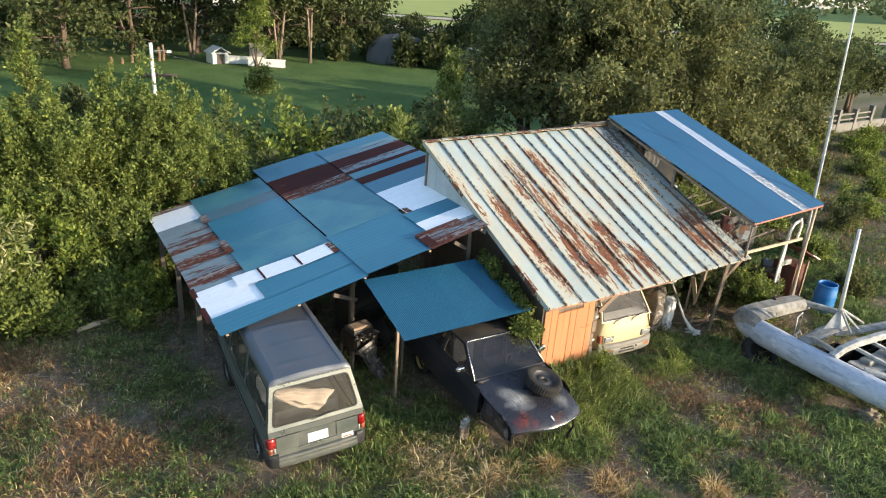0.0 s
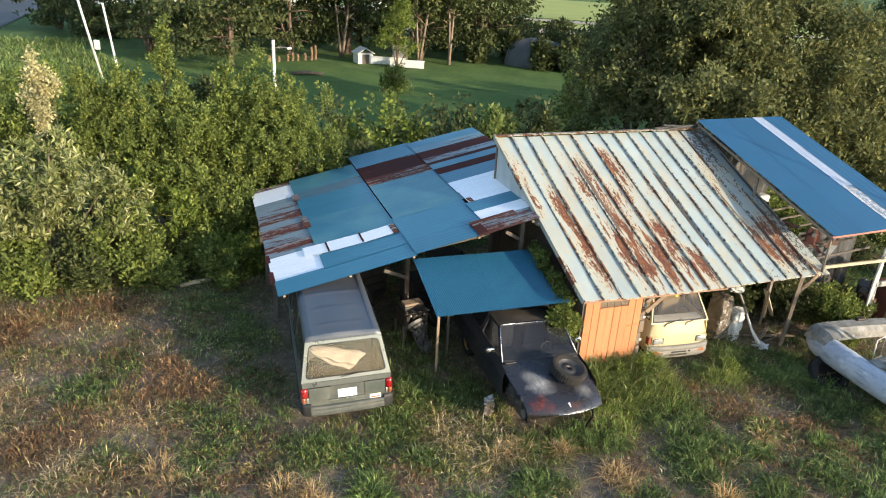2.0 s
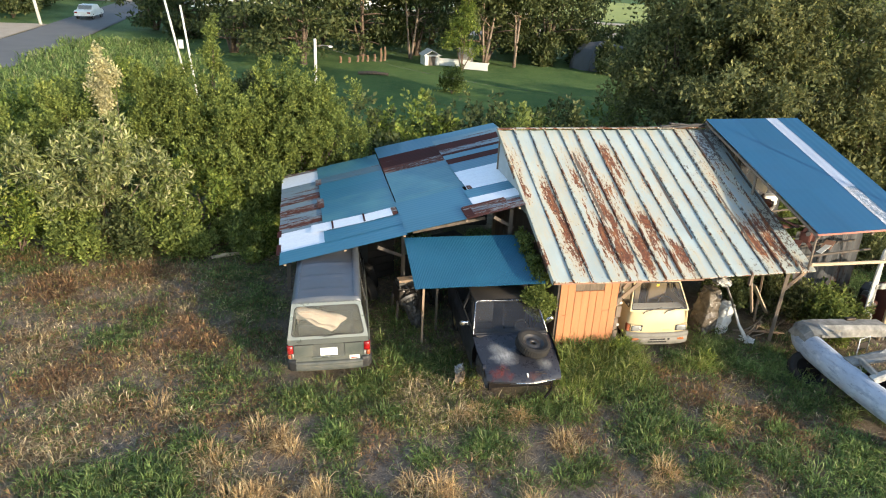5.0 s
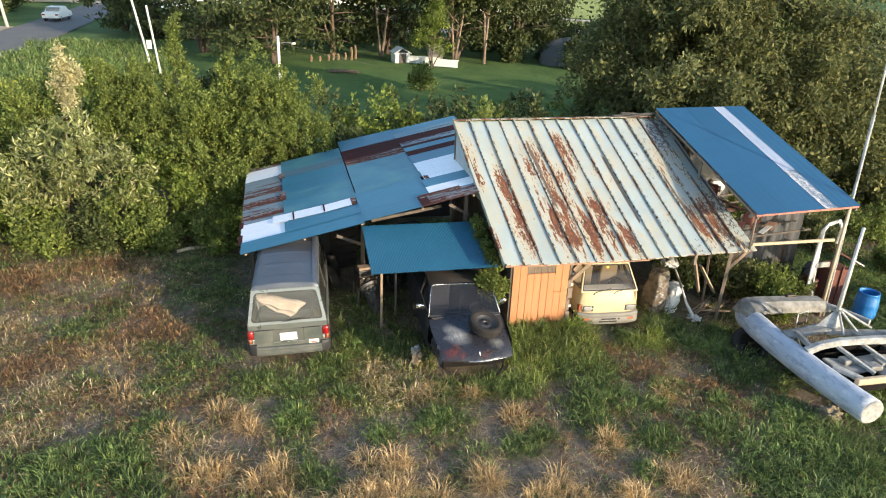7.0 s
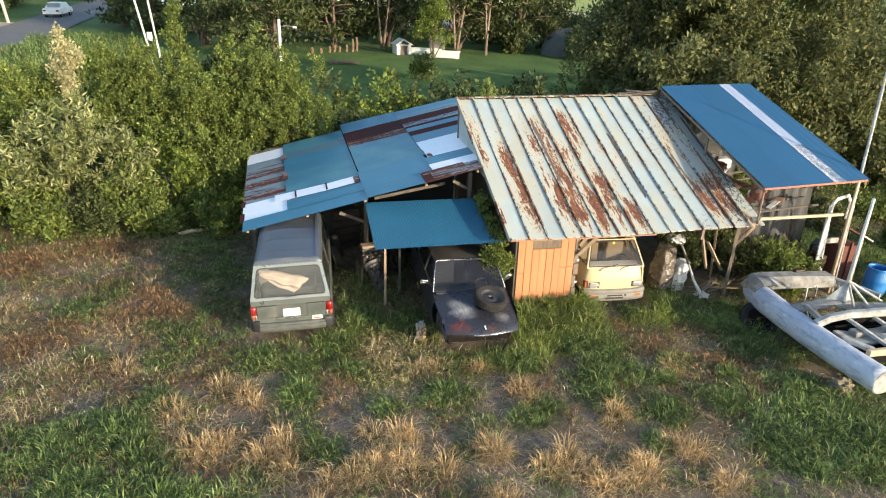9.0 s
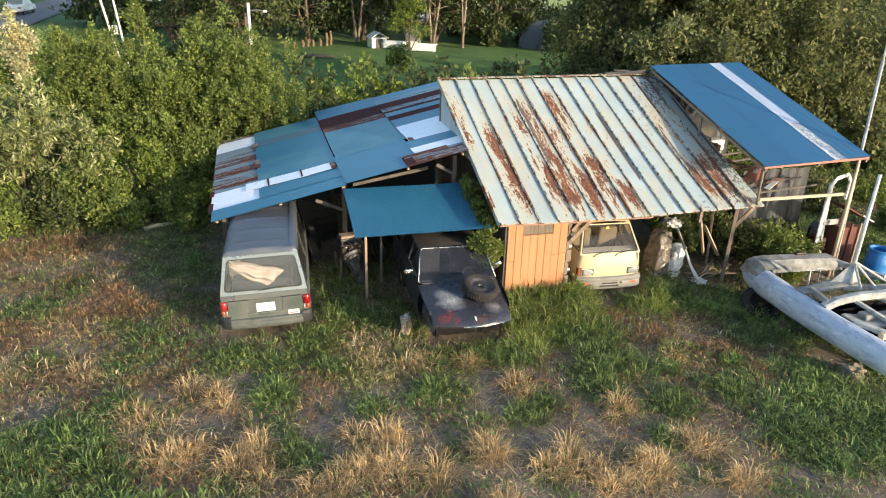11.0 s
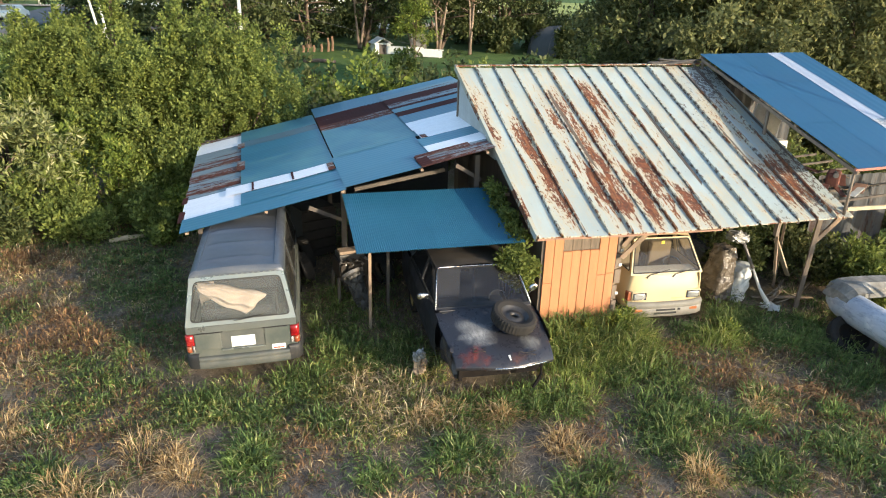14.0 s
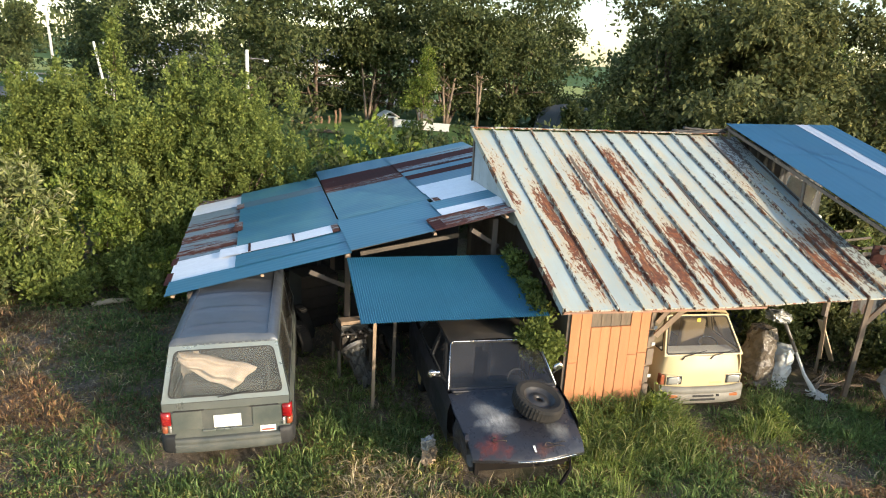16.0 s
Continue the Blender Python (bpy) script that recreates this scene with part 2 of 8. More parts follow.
M_yellowing = leafy("yellowing_grass_blade", (0.15, 0.165, 0.045), (0.30, 0.28, 0.085), 0.65, 0.4, (0.44, 0.36, 0.16), mottle=0.7)
M_weed = leafy("red_brown_weed", (0.19, 0.100, 0.052), (0.31, 0.18, 0.09), 0.7, 0.25, (0.30, 0.23, 0.09), mottle=0.7)


# ---- ground ----
rng = np.random.default_rng(7)


def fbm(x, y, s, seed=0.0):
    return noise.fractal(Vector((x * s + seed, y * s - seed * 0.7, seed)), 1.0, 2.0, 4)


# patches of the field: x, y, radius
GREEN_WEST = [(2.9, 8.0, 0.4), (3.6, 7.6, 0.3), (2.2, 8.4, 0.4), (-1.1, 10.8, 0.55), (-0.6, 11.7, 0.45), (0.8, 9.8, 0.3), (0.9, 8.3, 0.5), (1.6, 9.1, 0.55), (-0.4, 5.9, 0.85), (0.5, 6.0, 0.8), (0.9, 6.7, 0.5), (-0.5, 8.6, 0.4),
              (0.2, 4.6, 1.0), (1.4, 4.3, 0.9), (-0.6, 3.2, 1.2), (1.9, 10.4, 0.5), (1.7, 12.0, 0.7), (1.2, 13.4, 0.8)]
GREEN_MID = [(4.6, 7.3, 0.3), (7.9, 7.0, 0.35), (3.5, 6.75, 0.4), (4.1, 8.4, 0.3), (3.8, 5.0, 0.3), (5.0, 6.0, 0.28), (6.15, 6.2, 0.42), (4.9, 9.5, 0.45), (5.5, 8.9, 0.45), (8.9, 7.9, 0.8), (8.9, 5.8, 0.5), (9.6, 6.4, 0.6), (9.9, 5.0, 0.45), (7.3, 5.2, 0.27), (7.8, 5.3, 0.28), (9.7, 7.3, 0.5), (9.3, 4.2, 0.2)]
GREEN_EAST = [(10.9, 6.4, 0.3), (11.7, 5.7, 0.35), (10.3, 5.9, 0.3), (11.2, 8.3, 0.55), (12.3, 8.8, 0.4), (11.2, 5.0, 0.45), (12.7, 6.6, 0.5), (12.7, 5.2, 0.6), (12.9, 4.4, 0.6), (13.3, 3.7, 0.7), (11.6, 3.6, 0.7), (12.6, 7.9, 0.5), (13.3, 7.4, 0.4), (14.6, 6.6, 1.0), (15.0, 5.2, 1.0),
              (13.5, 6.3, 0.4), (12.2, 8.3, 0.6), (13.3, 8.3, 0.5), (12.9, 7.6, 0.4), (15.4, 3.6, 1.4), (17.6, 11.5, 1.8), (12.9, 9.9, 0.8), (18.4, 8.8, 1.0), (19.6, 10.4, 1.2), (17.8, 7.6, 0.8), (21.0, 9.0, 1.2), (12.2, 4.5, 0.5), (13.9, 3.0, 0.8), (12.5, 3.0, 0.7)]
GREEN = GREEN_WEST + GREEN_MID + GREEN_EAST
TUSSOCK = [(3.14, 5.05, 0.34), (4.98, 5.15, 0.34), (4.77, 4.45, 0.38), (2.1, 5.4, 0.32), (6.43, 4.45, 0.26), (7.56, 3.9, 0.34), (8.0, 3.5, 0.34), (8.73, 3.6, 0.36), (9.7, 3.0, 0.3), (9.7, 4.0, 0.22), (9.03, 4.85, 0.26), (7.6, 5.8, 0.22), (4.14, 4.35, 0.28),
           (1.36, 6.5, 0.26), (2.44, 6.75, 0.32), (10.86, 6.24, 0.22), (5.62, 4.2, 0.24), (0.35, 7.95, 0.18), (6.2, 3.4, 0.3), (3.4, 3.7, 0.3), (6.75, 6.85, 0.14), (7.1, 6.8, 0.14), (6.0, 7.1, 0.2)]
DRY = TUSSOCK + [(3.2, 5.2, 0.4), (1.7, 5.9, 0.36), (4.5, 4.7, 0.3), (-2.0, 12.1, 0.42), (5.7, 7.9, 0.3), (6.8, 5.3, 0.32), (8.0, 3.9, 0.3), (6.0, 7.4, 0.15), (6.9, 6.75, 0.2), (-1.0, 7.0, 0.4)]
PALE = [(5.6, 7.2, 0.5), (6.3, 6.9, 0.4), (5.0, 7.6, 0.4), (-1.2, 7.0, 0.6), (-0.9, 8.3, 0.5), (1.4, 6.3, 0.4), (-2.4, 10.4, 0.5), (5.3, 8.3, 0.65), (-2.6, 11.2, 0.4)]
RED = [(11.0, 6.9, 0.5), (11.9, 6.2, 0.5), (12.0, 5.4, 0.4), (10.6, 5.6, 0.4), (1.0, 10.5, 0.5), (-1.8, 9.2, 0.6), (4.2, 6.9, 0.36), (-1.3, 14.1, 0.7), (-0.2, 10.2, 0.55), (0.2, 11.1, 0.5), (-1.2, 9.7, 0.45), (11.4, 6.3, 0.48), (9.8, 4.0, 0.4), (12.3, 7.7, 0.53), (10.1, 7.8, 0.5), (7.7, 6.1, 0.37), (-3.0, 13.6, 0.8)]
BARE = [(2.3, 6.3, 0.35), (1.5, 7.1, 0.34), (4.2, 5.7, 0.4), (8.1, 4.6, 0.55), (7.2, 4.8, 0.4), (11.8, 5.0, 0.3)]


def patch(x, y, items):
    return max(max(0.0, 1 - ((x - px) ** 2 + (y - py) ** 2) / (r * r * 1.7)) for px, py, r in items)


def lawn_at(x, y):
    edge = 20.0 + 1.5 * fbm(x, y, 0.15, 3)
    return min(1, max(0, (y - edge) / 1.5)) * (1.0 if y > 42 else min(1, max(0.12, (31 - x) / 5)))


def cover(x, y):
    """How green, how dry and how lawn-like the ground is."""
    if y < -3 or x < -9:
        return (0.15, 0.2, lawn_at(x, y)) if y < 15 else (0.5, 0.1, lawn_at(x, y))
    bare = patch(x, y, BARE)
    g = min(1, max(0, 0.10 + 0.95 * fbm(x, y, 1.3, 1) + 0.75 * patch(x, y, GREEN) - 0.8 * bare - 0.4 * patch(x, y, RED) + 0.5 * min(1, max(0, (x - 15.5) / 3)) * min(1, max(0.3, (27 - x) / 4)) + 0.5 * min(1, max(0, (y - 13.5) / 2))))
    d = min(1, max(0, 0.12 + 0.6 * fbm(x, y, 0.9, 9) + 0.9 * patch(x, y, PALE) + 0.5 * patch(x, y, DRY) - 0.5 * bare))
    return g, d, lawn_at(x, y)


def rise(x, y):
    return 0.05 * fbm(x, y, 0.35, 5)


xs = np.concatenate([[-1500, -700, -320, -160, -90, -55, -36, -24, -17, -12], np.arange(-8, 22.1, 0.3), [24, 28, 34, 42, 55, 75, 110, 170, 320, 700, 1500]])
ys = np.concatenate([[-1500, -700, -300, -140, -70, -35, -18, -9], np.arange(-4, 26.1, 0.3), np.arange(27, 75, 1.6), [80, 90, 105, 130, 170, 250, 400, 800, 1500]])
gv = [(x, y, rise(x, y) if abs(x) < 60 and abs(y) < 90 else 0.0) for y in ys for x in xs]
nx = len(xs)
gf = [(j * nx + i, j * nx + i + 1, (j + 1) * nx + i + 1, (j + 1) * nx + i) for j in range(len(ys) - 1) for i in range(nx - 1)]
me = bpy.data.meshes.new("ground")
me.from_pydata(gv, [], gf)
me.shade_smooth()
att = me.color_attributes.new("cover", "FLOAT_COLOR", "POINT")
att.data.foreach_set("color", np.array([(*cover(x, y), 1.0) for x, y, _ in gv], dtype=np.float32).ravel())
M_ground, nt, b = shader("field_soil", 0.95, 0, 0.2)
an = nt.nodes.new("ShaderNodeAttribute")
an.attribute_name = "cover"
sp = nt.nodes.new("ShaderNodeSeparateColor")
nt.links.new(an.outputs["Color"], sp.inputs["Color"])
n1, n2 = noise_tex(nt, 5.0, 6, 0.65), noise_tex(nt, 60, 4, 0.7)
soil = mix(nt, ramp(nt, n1, [(0.35, 0.0), (0.65, 1.0)]), (0.105, 0.080, 0.064), (0.225, 0.175, 0.132))
soil = mix(nt, ramp(nt, n2, [(0.5, 0.0), (0.62, 1.0)]), soil, (0.29, 0.225, 0.16))
soil = mix(nt, 0.6, soil, ramp(nt, noise_tex(nt, 14, 5, 0.7), [(0.36, 0.45), (0.62, 1.35)]), "MULTIPLY")
soil = mix(nt, sp.outputs["Red"], soil, mix(nt, ramp(nt, n2, [(0.4, 0.0), (0.6, 1.0)]), (0.06, 0.07, 0.03), (0.10, 0.105, 0.045)))
soil = mix(nt, mix(nt, 0.5, 0.0, sp.outputs["Green"]), soil, (0.30, 0.2, 0.09))
turf = mix(nt, ramp(nt, noise_tex(nt, 0.35, 5), [(0.35, 0.0), (0.7, 1.0)]), (0.05, 0.105, 0.028), (0.10, 0.165, 0.045))
turf = mix(nt, 0.5, turf, ramp(nt, n2, [(0.3, 0.7), (0.7, 1.3)]), "MULTIPLY")
turf = mix(nt, ramp(nt, noise_tex(nt, 2.2, 5, 0.65), [(0.42, 0.0), (0.75, 0.7)]), turf, (0.135, 0.165, 0.05))
nt.links.new(mix(nt, sp.outputs["Blue"], soil, turf), b.inputs["Base Color"])
bump(nt, b, n2, 0.6, 0.03)
me.materials.append(M_ground)
ground = tagged(new("ground", me), "brown soil field with patchy weeds and a mown lawn behind", "ground", kind="structure")


def fast_mesh(name, verts, faces, material):
    """A mesh from arrays of corners and of equal faces."""
    verts, faces = np.asarray(verts, dtype=np.float32), np.asarray(faces, dtype=np.int32)
    me = bpy.data.meshes.new(name)
    me.vertices.add(len(verts))
    me.vertices.foreach_set("co", verts.ravel())
    k = faces.shape[1]
    me.loops.add(faces.size)
    me.loops.foreach_set("vertex_index", faces.ravel())
    me.polygons.add(len(faces))
    me.polygons.foreach_set("loop_start", np.arange(0, faces.size, k, dtype=np.int32))
    me.update(calc_edges=True)
    me.materials.append(material)
    return me


def grass_mesh(name, spots, material, blades, height, spread, width, droop, single=False):
    """Tufts of bent, tapered blades at the spots (x, y, size)."""
    A = np.asarray(spots)
    n = np.maximum(2, (blades * A[:, 2]).astype(int))
    z = np.array([rise(x, y) - 0.015 for x, y, _ in spots])
    A, z = np.repeat(A, n, axis=0), np.repeat(z, n)
    n = len(A)
    q = np.sqrt(rng.random(n))
    a = rng.random(n) * 6.283
    r = spread * A[:, 2] * q
    P = np.stack([A[:, 0] + r * np.cos(a), A[:, 1] + r * np.sin(a), z], 1)
    h = height * (0.35 + 0.75 * rng.random(n)) * np.clip(A[:, 2], 0.45, 1.4) * (1.1 - 0.4 * q)
    a = a + rng.normal(0, 0.9, n)
    out = droop * h * (0.3 + q) * (0.4 + 1.2 * rng.random(n))
    d = np.stack([np.cos(a), np.sin(a), np.zeros(n)], 1)
    turn = a + rng.normal(0, 0.8, n)
    side = np.stack([-np.sin(turn), np.cos(turn), np.zeros(n)], 1) * (width * (0.6 + 0.8 * rng.random(n)))[:, None]
    up = np.array([0, 0, 1.0])
    mid = P + d * (0.3 * out)[:, None] + up * (0.6 * h)[:, None]
    tip = P + d * out[:, None] + up * (h * (1 - 0.42 * np.minimum(1.6, out / h)))[:, None]
    if single:
        V = np.stack([P - side, P + side, tip], 1).reshape(-1, 3)
        return fast_mesh(name, V, np.arange(n)[:, None] * 3 + np.array([[0, 1, 2]]), material)
    V = np.stack([P, mid + side, mid - side, tip], 1).reshape(-1, 3)
    k = np.arange(n)[:, None] * 4
    return fast_mesh(name, V, np.concatenate([k + np.array([[0, 1, 2]]), k + np.array([[2, 1, 3]])]), material)


BLOCKED = [(2.6, 4.3, 8.6, 12.9), (6.35, 7.75, 7.55, 11.4), (8.2, 14.0, 9.0, 13.2), (13.5, 13.95, 4.3, 8.2)]


def scatter(count, x0, x1, y0, y1, keep):
    spots = []
    for _ in range(count):
        x, y = x0 + (x1 - x0) * random.random(), y0 + (y1 - y0) * random.random()
        if any(a < x < b2 and c < y < d2 for a, b2, c, d2 in BLOCKED):
            continue
        k = keep(x, y)
        if random.random() < k:
            spots.append((x, y, 0.5 + 0.7 * random.random() * (0.5 + k)))
    return spots


def around(items, per, k=0.45, lo=0.6, hi=1.2):
    """Spots gathered in the patches, thick in the middle and frayed at the rim."""
    return [(px + random.gauss(0, r * k), py + random.gauss(0, r * k), random.uniform(lo, hi)) for px, py, r in items for _ in range(int(per * r * r) + 2)]


def make_grass():
    shade = lambda x, y: 0.75 if (2.5 < x < 8 and y > 10.8) else 1.0
    free = lambda t: not any(a < t[0] < b2 and c < t[1] < d2 for a, b2, c, d2 in BLOCKED)
    clear = lambda spots: [t for t in spots if free(t)]
    green = scatter(26000, -5.5, 17, 2.2, 16.5, lambda x, y: (0.13 + (0.85 if x > 3 else 0.7) * cover(x, y)[0]) * shade(x, y)) + scatter(6000, 13, 26, 6, 20, lambda x, y: cover(x, y)[0])
    thatch = scatter(25000, -5.5, 16, 0.5, 15.5, lambda x, y: max(0, 0.95 - 0.8 * cover(x, y)[0] - 0.75 * patch(x, y, BARE)) * shade(x, y))
    dry = scatter(12000, -5.5, 16, 2.2, 15, lambda x, y: (0.10 + 0.9 * cover(x, y)[1]) * shade(x, y))
    red = scatter(13000, -6.5, 14, 2, 16, lambda x, y: max(0, 0.5 * fbm(x, y, 0.8, 21) + (0.34 if x < 2.5 else 0.14) + 0.9 * patch(x, y, RED)) * shade(x, y))
    tall = around([g for g in GREEN if g[0] > 3 or g[1] < 7], 42, 0.5)
    foot = [(random.uniform(8.15, 9.9), random.gauss(8.45, 0.22), random.uniform(0.8, 1.5)) for _ in range(70)] + [(random.uniform(11.6, 12.7), random.gauss(8.75, 0.2), random.uniform(0.5, 0.9)) for _ in range(24)]
    beside = [(random.gauss(5.3, 0.45), random.uniform(8.2, 11.5), random.uniform(0.4, 0.8)) for _ in range(60)] + [(random.uniform(6.3, 8.0), random.gauss(7.05, 0.2), random.uniform(0.3, 0.6)) for _ in range(90)] + [(random.uniform(2.3, 4.6), random.gauss(8.05, 0.25), random.uniform(0.25, 0.5)) for _ in range(60)] + [(random.uniform(1.4, 2.6), random.uniform(8.4, 11.5), random.uniform(0.25, 0.45)) for _ in range(60)] + [(random.uniform(5.6, 6.4), random.uniform(7.0, 9.5), random.uniform(0.25, 0.45)) for _ in range(50)]
    bright = clear([(random.uniform(8.35, 9.9), random.uniform(8.5, 8.85), random.uniform(0.7, 1.25)) for _ in range(55)] + [(random.uniform(8.25, 10.05), random.gauss(8.25, 0.32), random.uniform(0.6, 1.2)) for _ in range(130)] + [(random.gauss(8.2, 0.18), random.uniform(6.9, 8.4), random.uniform(0.5, 0.9)) for _ in range(36)] + [(random.gauss(11.35, 0.15), random.gauss(8.0, 0.15), random.uniform(0.6, 1.1)) for _ in range(10)])
    wild = [(random.uniform(-21, -4) if random.random() < 0.8 else random.uniform(-4, 3), random.uniform(20, 62), random.uniform(0.6, 1.4)) for _ in range(3600)]
    wild = [t for t in wild if t[0] > -15.4 + 0.6 * math.sin(t[1] * 0.7) and (t[0] < -5 + 2 * math.sin(t[1] * 0.3) or t[1] < 24)]
    weedy = scatter(5200, -5.5, 14, 2.2, 15.5, lambda x, y: max(0, 0.25 + 0.9 * fbm(x, y, 2.1, 31)) * shade(x, y))
    weedy += [(random.uniform(4.4, 6.4), random.uniform(6.7, 9.0), random.uniform(0.7, 1.25)) for _ in range(190)] + [(random.uniform(2.2, 4.6), random.gauss(8.0, 0.22), random.uniform(0.6, 1.1)) for _ in range(80)]
    east = [(random.uniform(17.5, 47), random.uniform(9.5, 24), random.uniform(0.5, 1.1)) for _ in range(2600)]
    eastdry = [(random.uniform(17.5, 47), random.uniform(9.0, 23), random.uniform(0.5, 1.1)) for _ in range(1700)]
    for name, spots, mt, bl, h, sp_, w, dr, label in (
            ("green_grass", green, M_grass, 12, 0.19, 0.16, 0.0098, 1.1, "short green grass and weeds on brown soil"),
            ("yellowing_grass", weedy, M_yellowing, 12, 0.21, 0.19, 0.0085, 1.0, "thin yellowing grass scattered over the field"),
            ("tall_grass", clear(tall), M_grass, 56, 0.33, 0.20, 0.0085, 0.9, "tufts of longer bright green grass"),
            ("wall_foot_grass", clear(foot) + beside, M_grass, 46, 0.55, 0.18, 0.0075, 0.8, "tall green weeds along the shed's foot"),
            ("board_foot_grass", bright, M_tallgrass, 40, 0.58, 0.17, 0.0070, 0.75, "tall sunlit grass with yellow tips before the boards"),
            ("rough_grass", wild, M_grass, 14, 0.75, 0.42, 0.035, 0.6, "rough tall weeds between hedge and lane"),
            ("fence_side_grass", east, M_wild, 14, 0.32, 0.40, 0.018, 0.9, "rough green weeds on the ground by the fence"),
            ("fence_side_dead_grass", eastdry, M_weed, 13, 0.30, 0.40, 0.016, 1.0, "brown dead weeds on the ground by the fence"),
            ("dead_thatch", thatch, M_thatch, 12, 0.10, 0.26, 0.0105, 2.6, "flattened grey-brown dead grass on the soil"),
            ("dry_grass", dry, M_straw, 13, 0.22, 0.24, 0.0072, 1.5, "thin dry straw-coloured grass in the field"),
            ("straw_tuft", clear(around(TUSSOCK, 62, 0.62, 0.4, 1.25)), M_gold, 96, 0.40, 0.17, 0.0054, 0.95, "dry golden grass tufts"),
            ("withered_weed", clear(red), M_weed, 20, 0.18, 0.22, 0.0090, 1.3, "low reddish brown withered weeds")):
        tagged(new(name, grass_mesh(name, spots, mt, bl, h, sp_, w, dr, name == "dead_thatch")), label, "grass", kind="stuff")


make_grass()


# ---- plants ----
def leaf_cloud(centres, radii, per, size, squash=0.8, shape=1.0, droop=0.0, rosette=False, shoot=0.0):
    """Leaves round many clump centres; each leaf a folded rhombus of two faces."""
    C = np.repeat(np.asarray(centres), per, axis=0)
    R = np.repeat(np.asarray(radii), per)
    n = len(C)
    d = rng.normal(size=(n, 3))
    d /= np.linalg.norm(d, axis=1)[:, None]
    r = R * (0.12 + 0.2 * rng.random(n) if rosette else rng.random(n) ** 0.45)
    P = C + d * r[:, None] * np.array([1, 1, squash])
    ax = d * (1.3 if rosette else 0.7) + rng.normal(size=(n, 3)) * (0.2 if rosette else 0.6) + np.array([0, 0, 0.25 - droop])
    if shoot:
        m = len(C) // per
        way = rng.normal(size=(m, 3)) * 0.45 + np.array([0, 0, 0.9])
        way = np.repeat(way / np.linalg.norm(way, axis=1)[:, None], per, axis=0)
        f = rng.random(n)
        P = C + way * (R * shoot * (f * 2 - 0.7))[:, None] + d * (R * 0.75 * (1.1 - 0.85 * f) * rng.random(n) ** 0.5)[:, None]
        ax = d * 0.75 + way * 0.65 + rng.normal(size=(n, 3)) * 0.25
    ax /= np.linalg.norm(ax, axis=1)[:, None]
    s = np.cross(ax, rng.normal(size=(n, 3)) * 0.7 + np.array([0, 0, 1.0]))
    s /= np.linalg.norm(s, axis=1)[:, None] + 1e-6
    nn = np.cross(s, ax)
    L = (size * (0.65 + 0.7 * rng.random(n)))[:, None]
    W = L * 0.3 * shape
    tip = P + ax * L
    m = P + ax * L * 0.45
    V = np.stack([P, m + s * W + nn * W * 0.3, tip, m - s * W + nn * W * 0.3], 1).reshape(-1, 3)
    k = np.arange(n)[:, None] * 4
    return V, k + np.array([[0, 1, 2, 3]])


def billow(lobes, n, k):
    """Smaller lobes on the skin of larger ones, for an uneven outline."""
    out = []
    for x, y, z, rx, ry, rz in lobes:
        out.append((x, y, z, rx * 0.7, ry * 0.7, rz * 0.7))
        for _ in range(n):
            v = Vector((random.gauss(0, 1), random.gauss(0, 1), random.gauss(0.1, 1))).normalized()
            s = k * random.uniform(0.6, 1.3)
            out.append((x + v.x * rx * 0.8, y + v.y * ry * 0.8, z + v.z * rz * 0.8, rx * s, ry * s, rz * s))
    return out


def clumps(lobes, count, size):
    """Clump centres on the outer parts of some ellipsoid lobes (x, y, z, rx, ry, rz)."""
    out, rad = [], []
    w = [l[3] * l[5] for l in lobes]
    for l in random.choices(lobes, w, k=count):
        v = Vector((random.gauss(0, 1), random.gauss(0, 1), random.gauss(0.15, 1))).normalized() * (0.35 + 0.65 * random.random() ** 0.5)
        out.append((l[0] + v.x * l[3], l[1] + v.y * l[4], max(0.1, l[2] + v.z * l[5])))
        rad.append(size * (0.6 + 0.8 * random.random()))
    return out, rad


def stems(bm, x, y, lobes, r, base=0.0, count=5):
    """Trunk or stems from the foot into the lobes, with side limbs."""
    for i in range(count):
        l = lobes[i % len(lobes)]
        top = Vector((l[0] + random.uniform(-0.3, 0.3) * l[3], l[1] + random.uniform(-0.3, 0.3) * l[4], l[2] + 0.2 * l[5]))
        a = Vector((x + random.uniform(-1, 1) * r, y + random.uniform(-1, 1) * r, base))
        m = a.lerp(top, 0.5) + Vector((random.uniform(-0.2, 0.2), random.uniform(-0.2, 0.2), 0.2)) * r * 5
        tube(bm, [a, a.lerp(m, 0.5), m, top], [r, r * 0.8, r * 0.55, r * 0.15], 7)
        for _ in range(3):
            e = m + Vector((random.uniform(-1, 1) * l[3] * 0.5, random.uniform(-1, 1) * l[4] * 0.5, random.random() * l[5] * 0.6))
            tube(bm, [m, m.lerp(e, 0.6) + Vector((0, 0, 0.1)), e], [r * 0.4, r * 0.25, r * 0.08], 5)


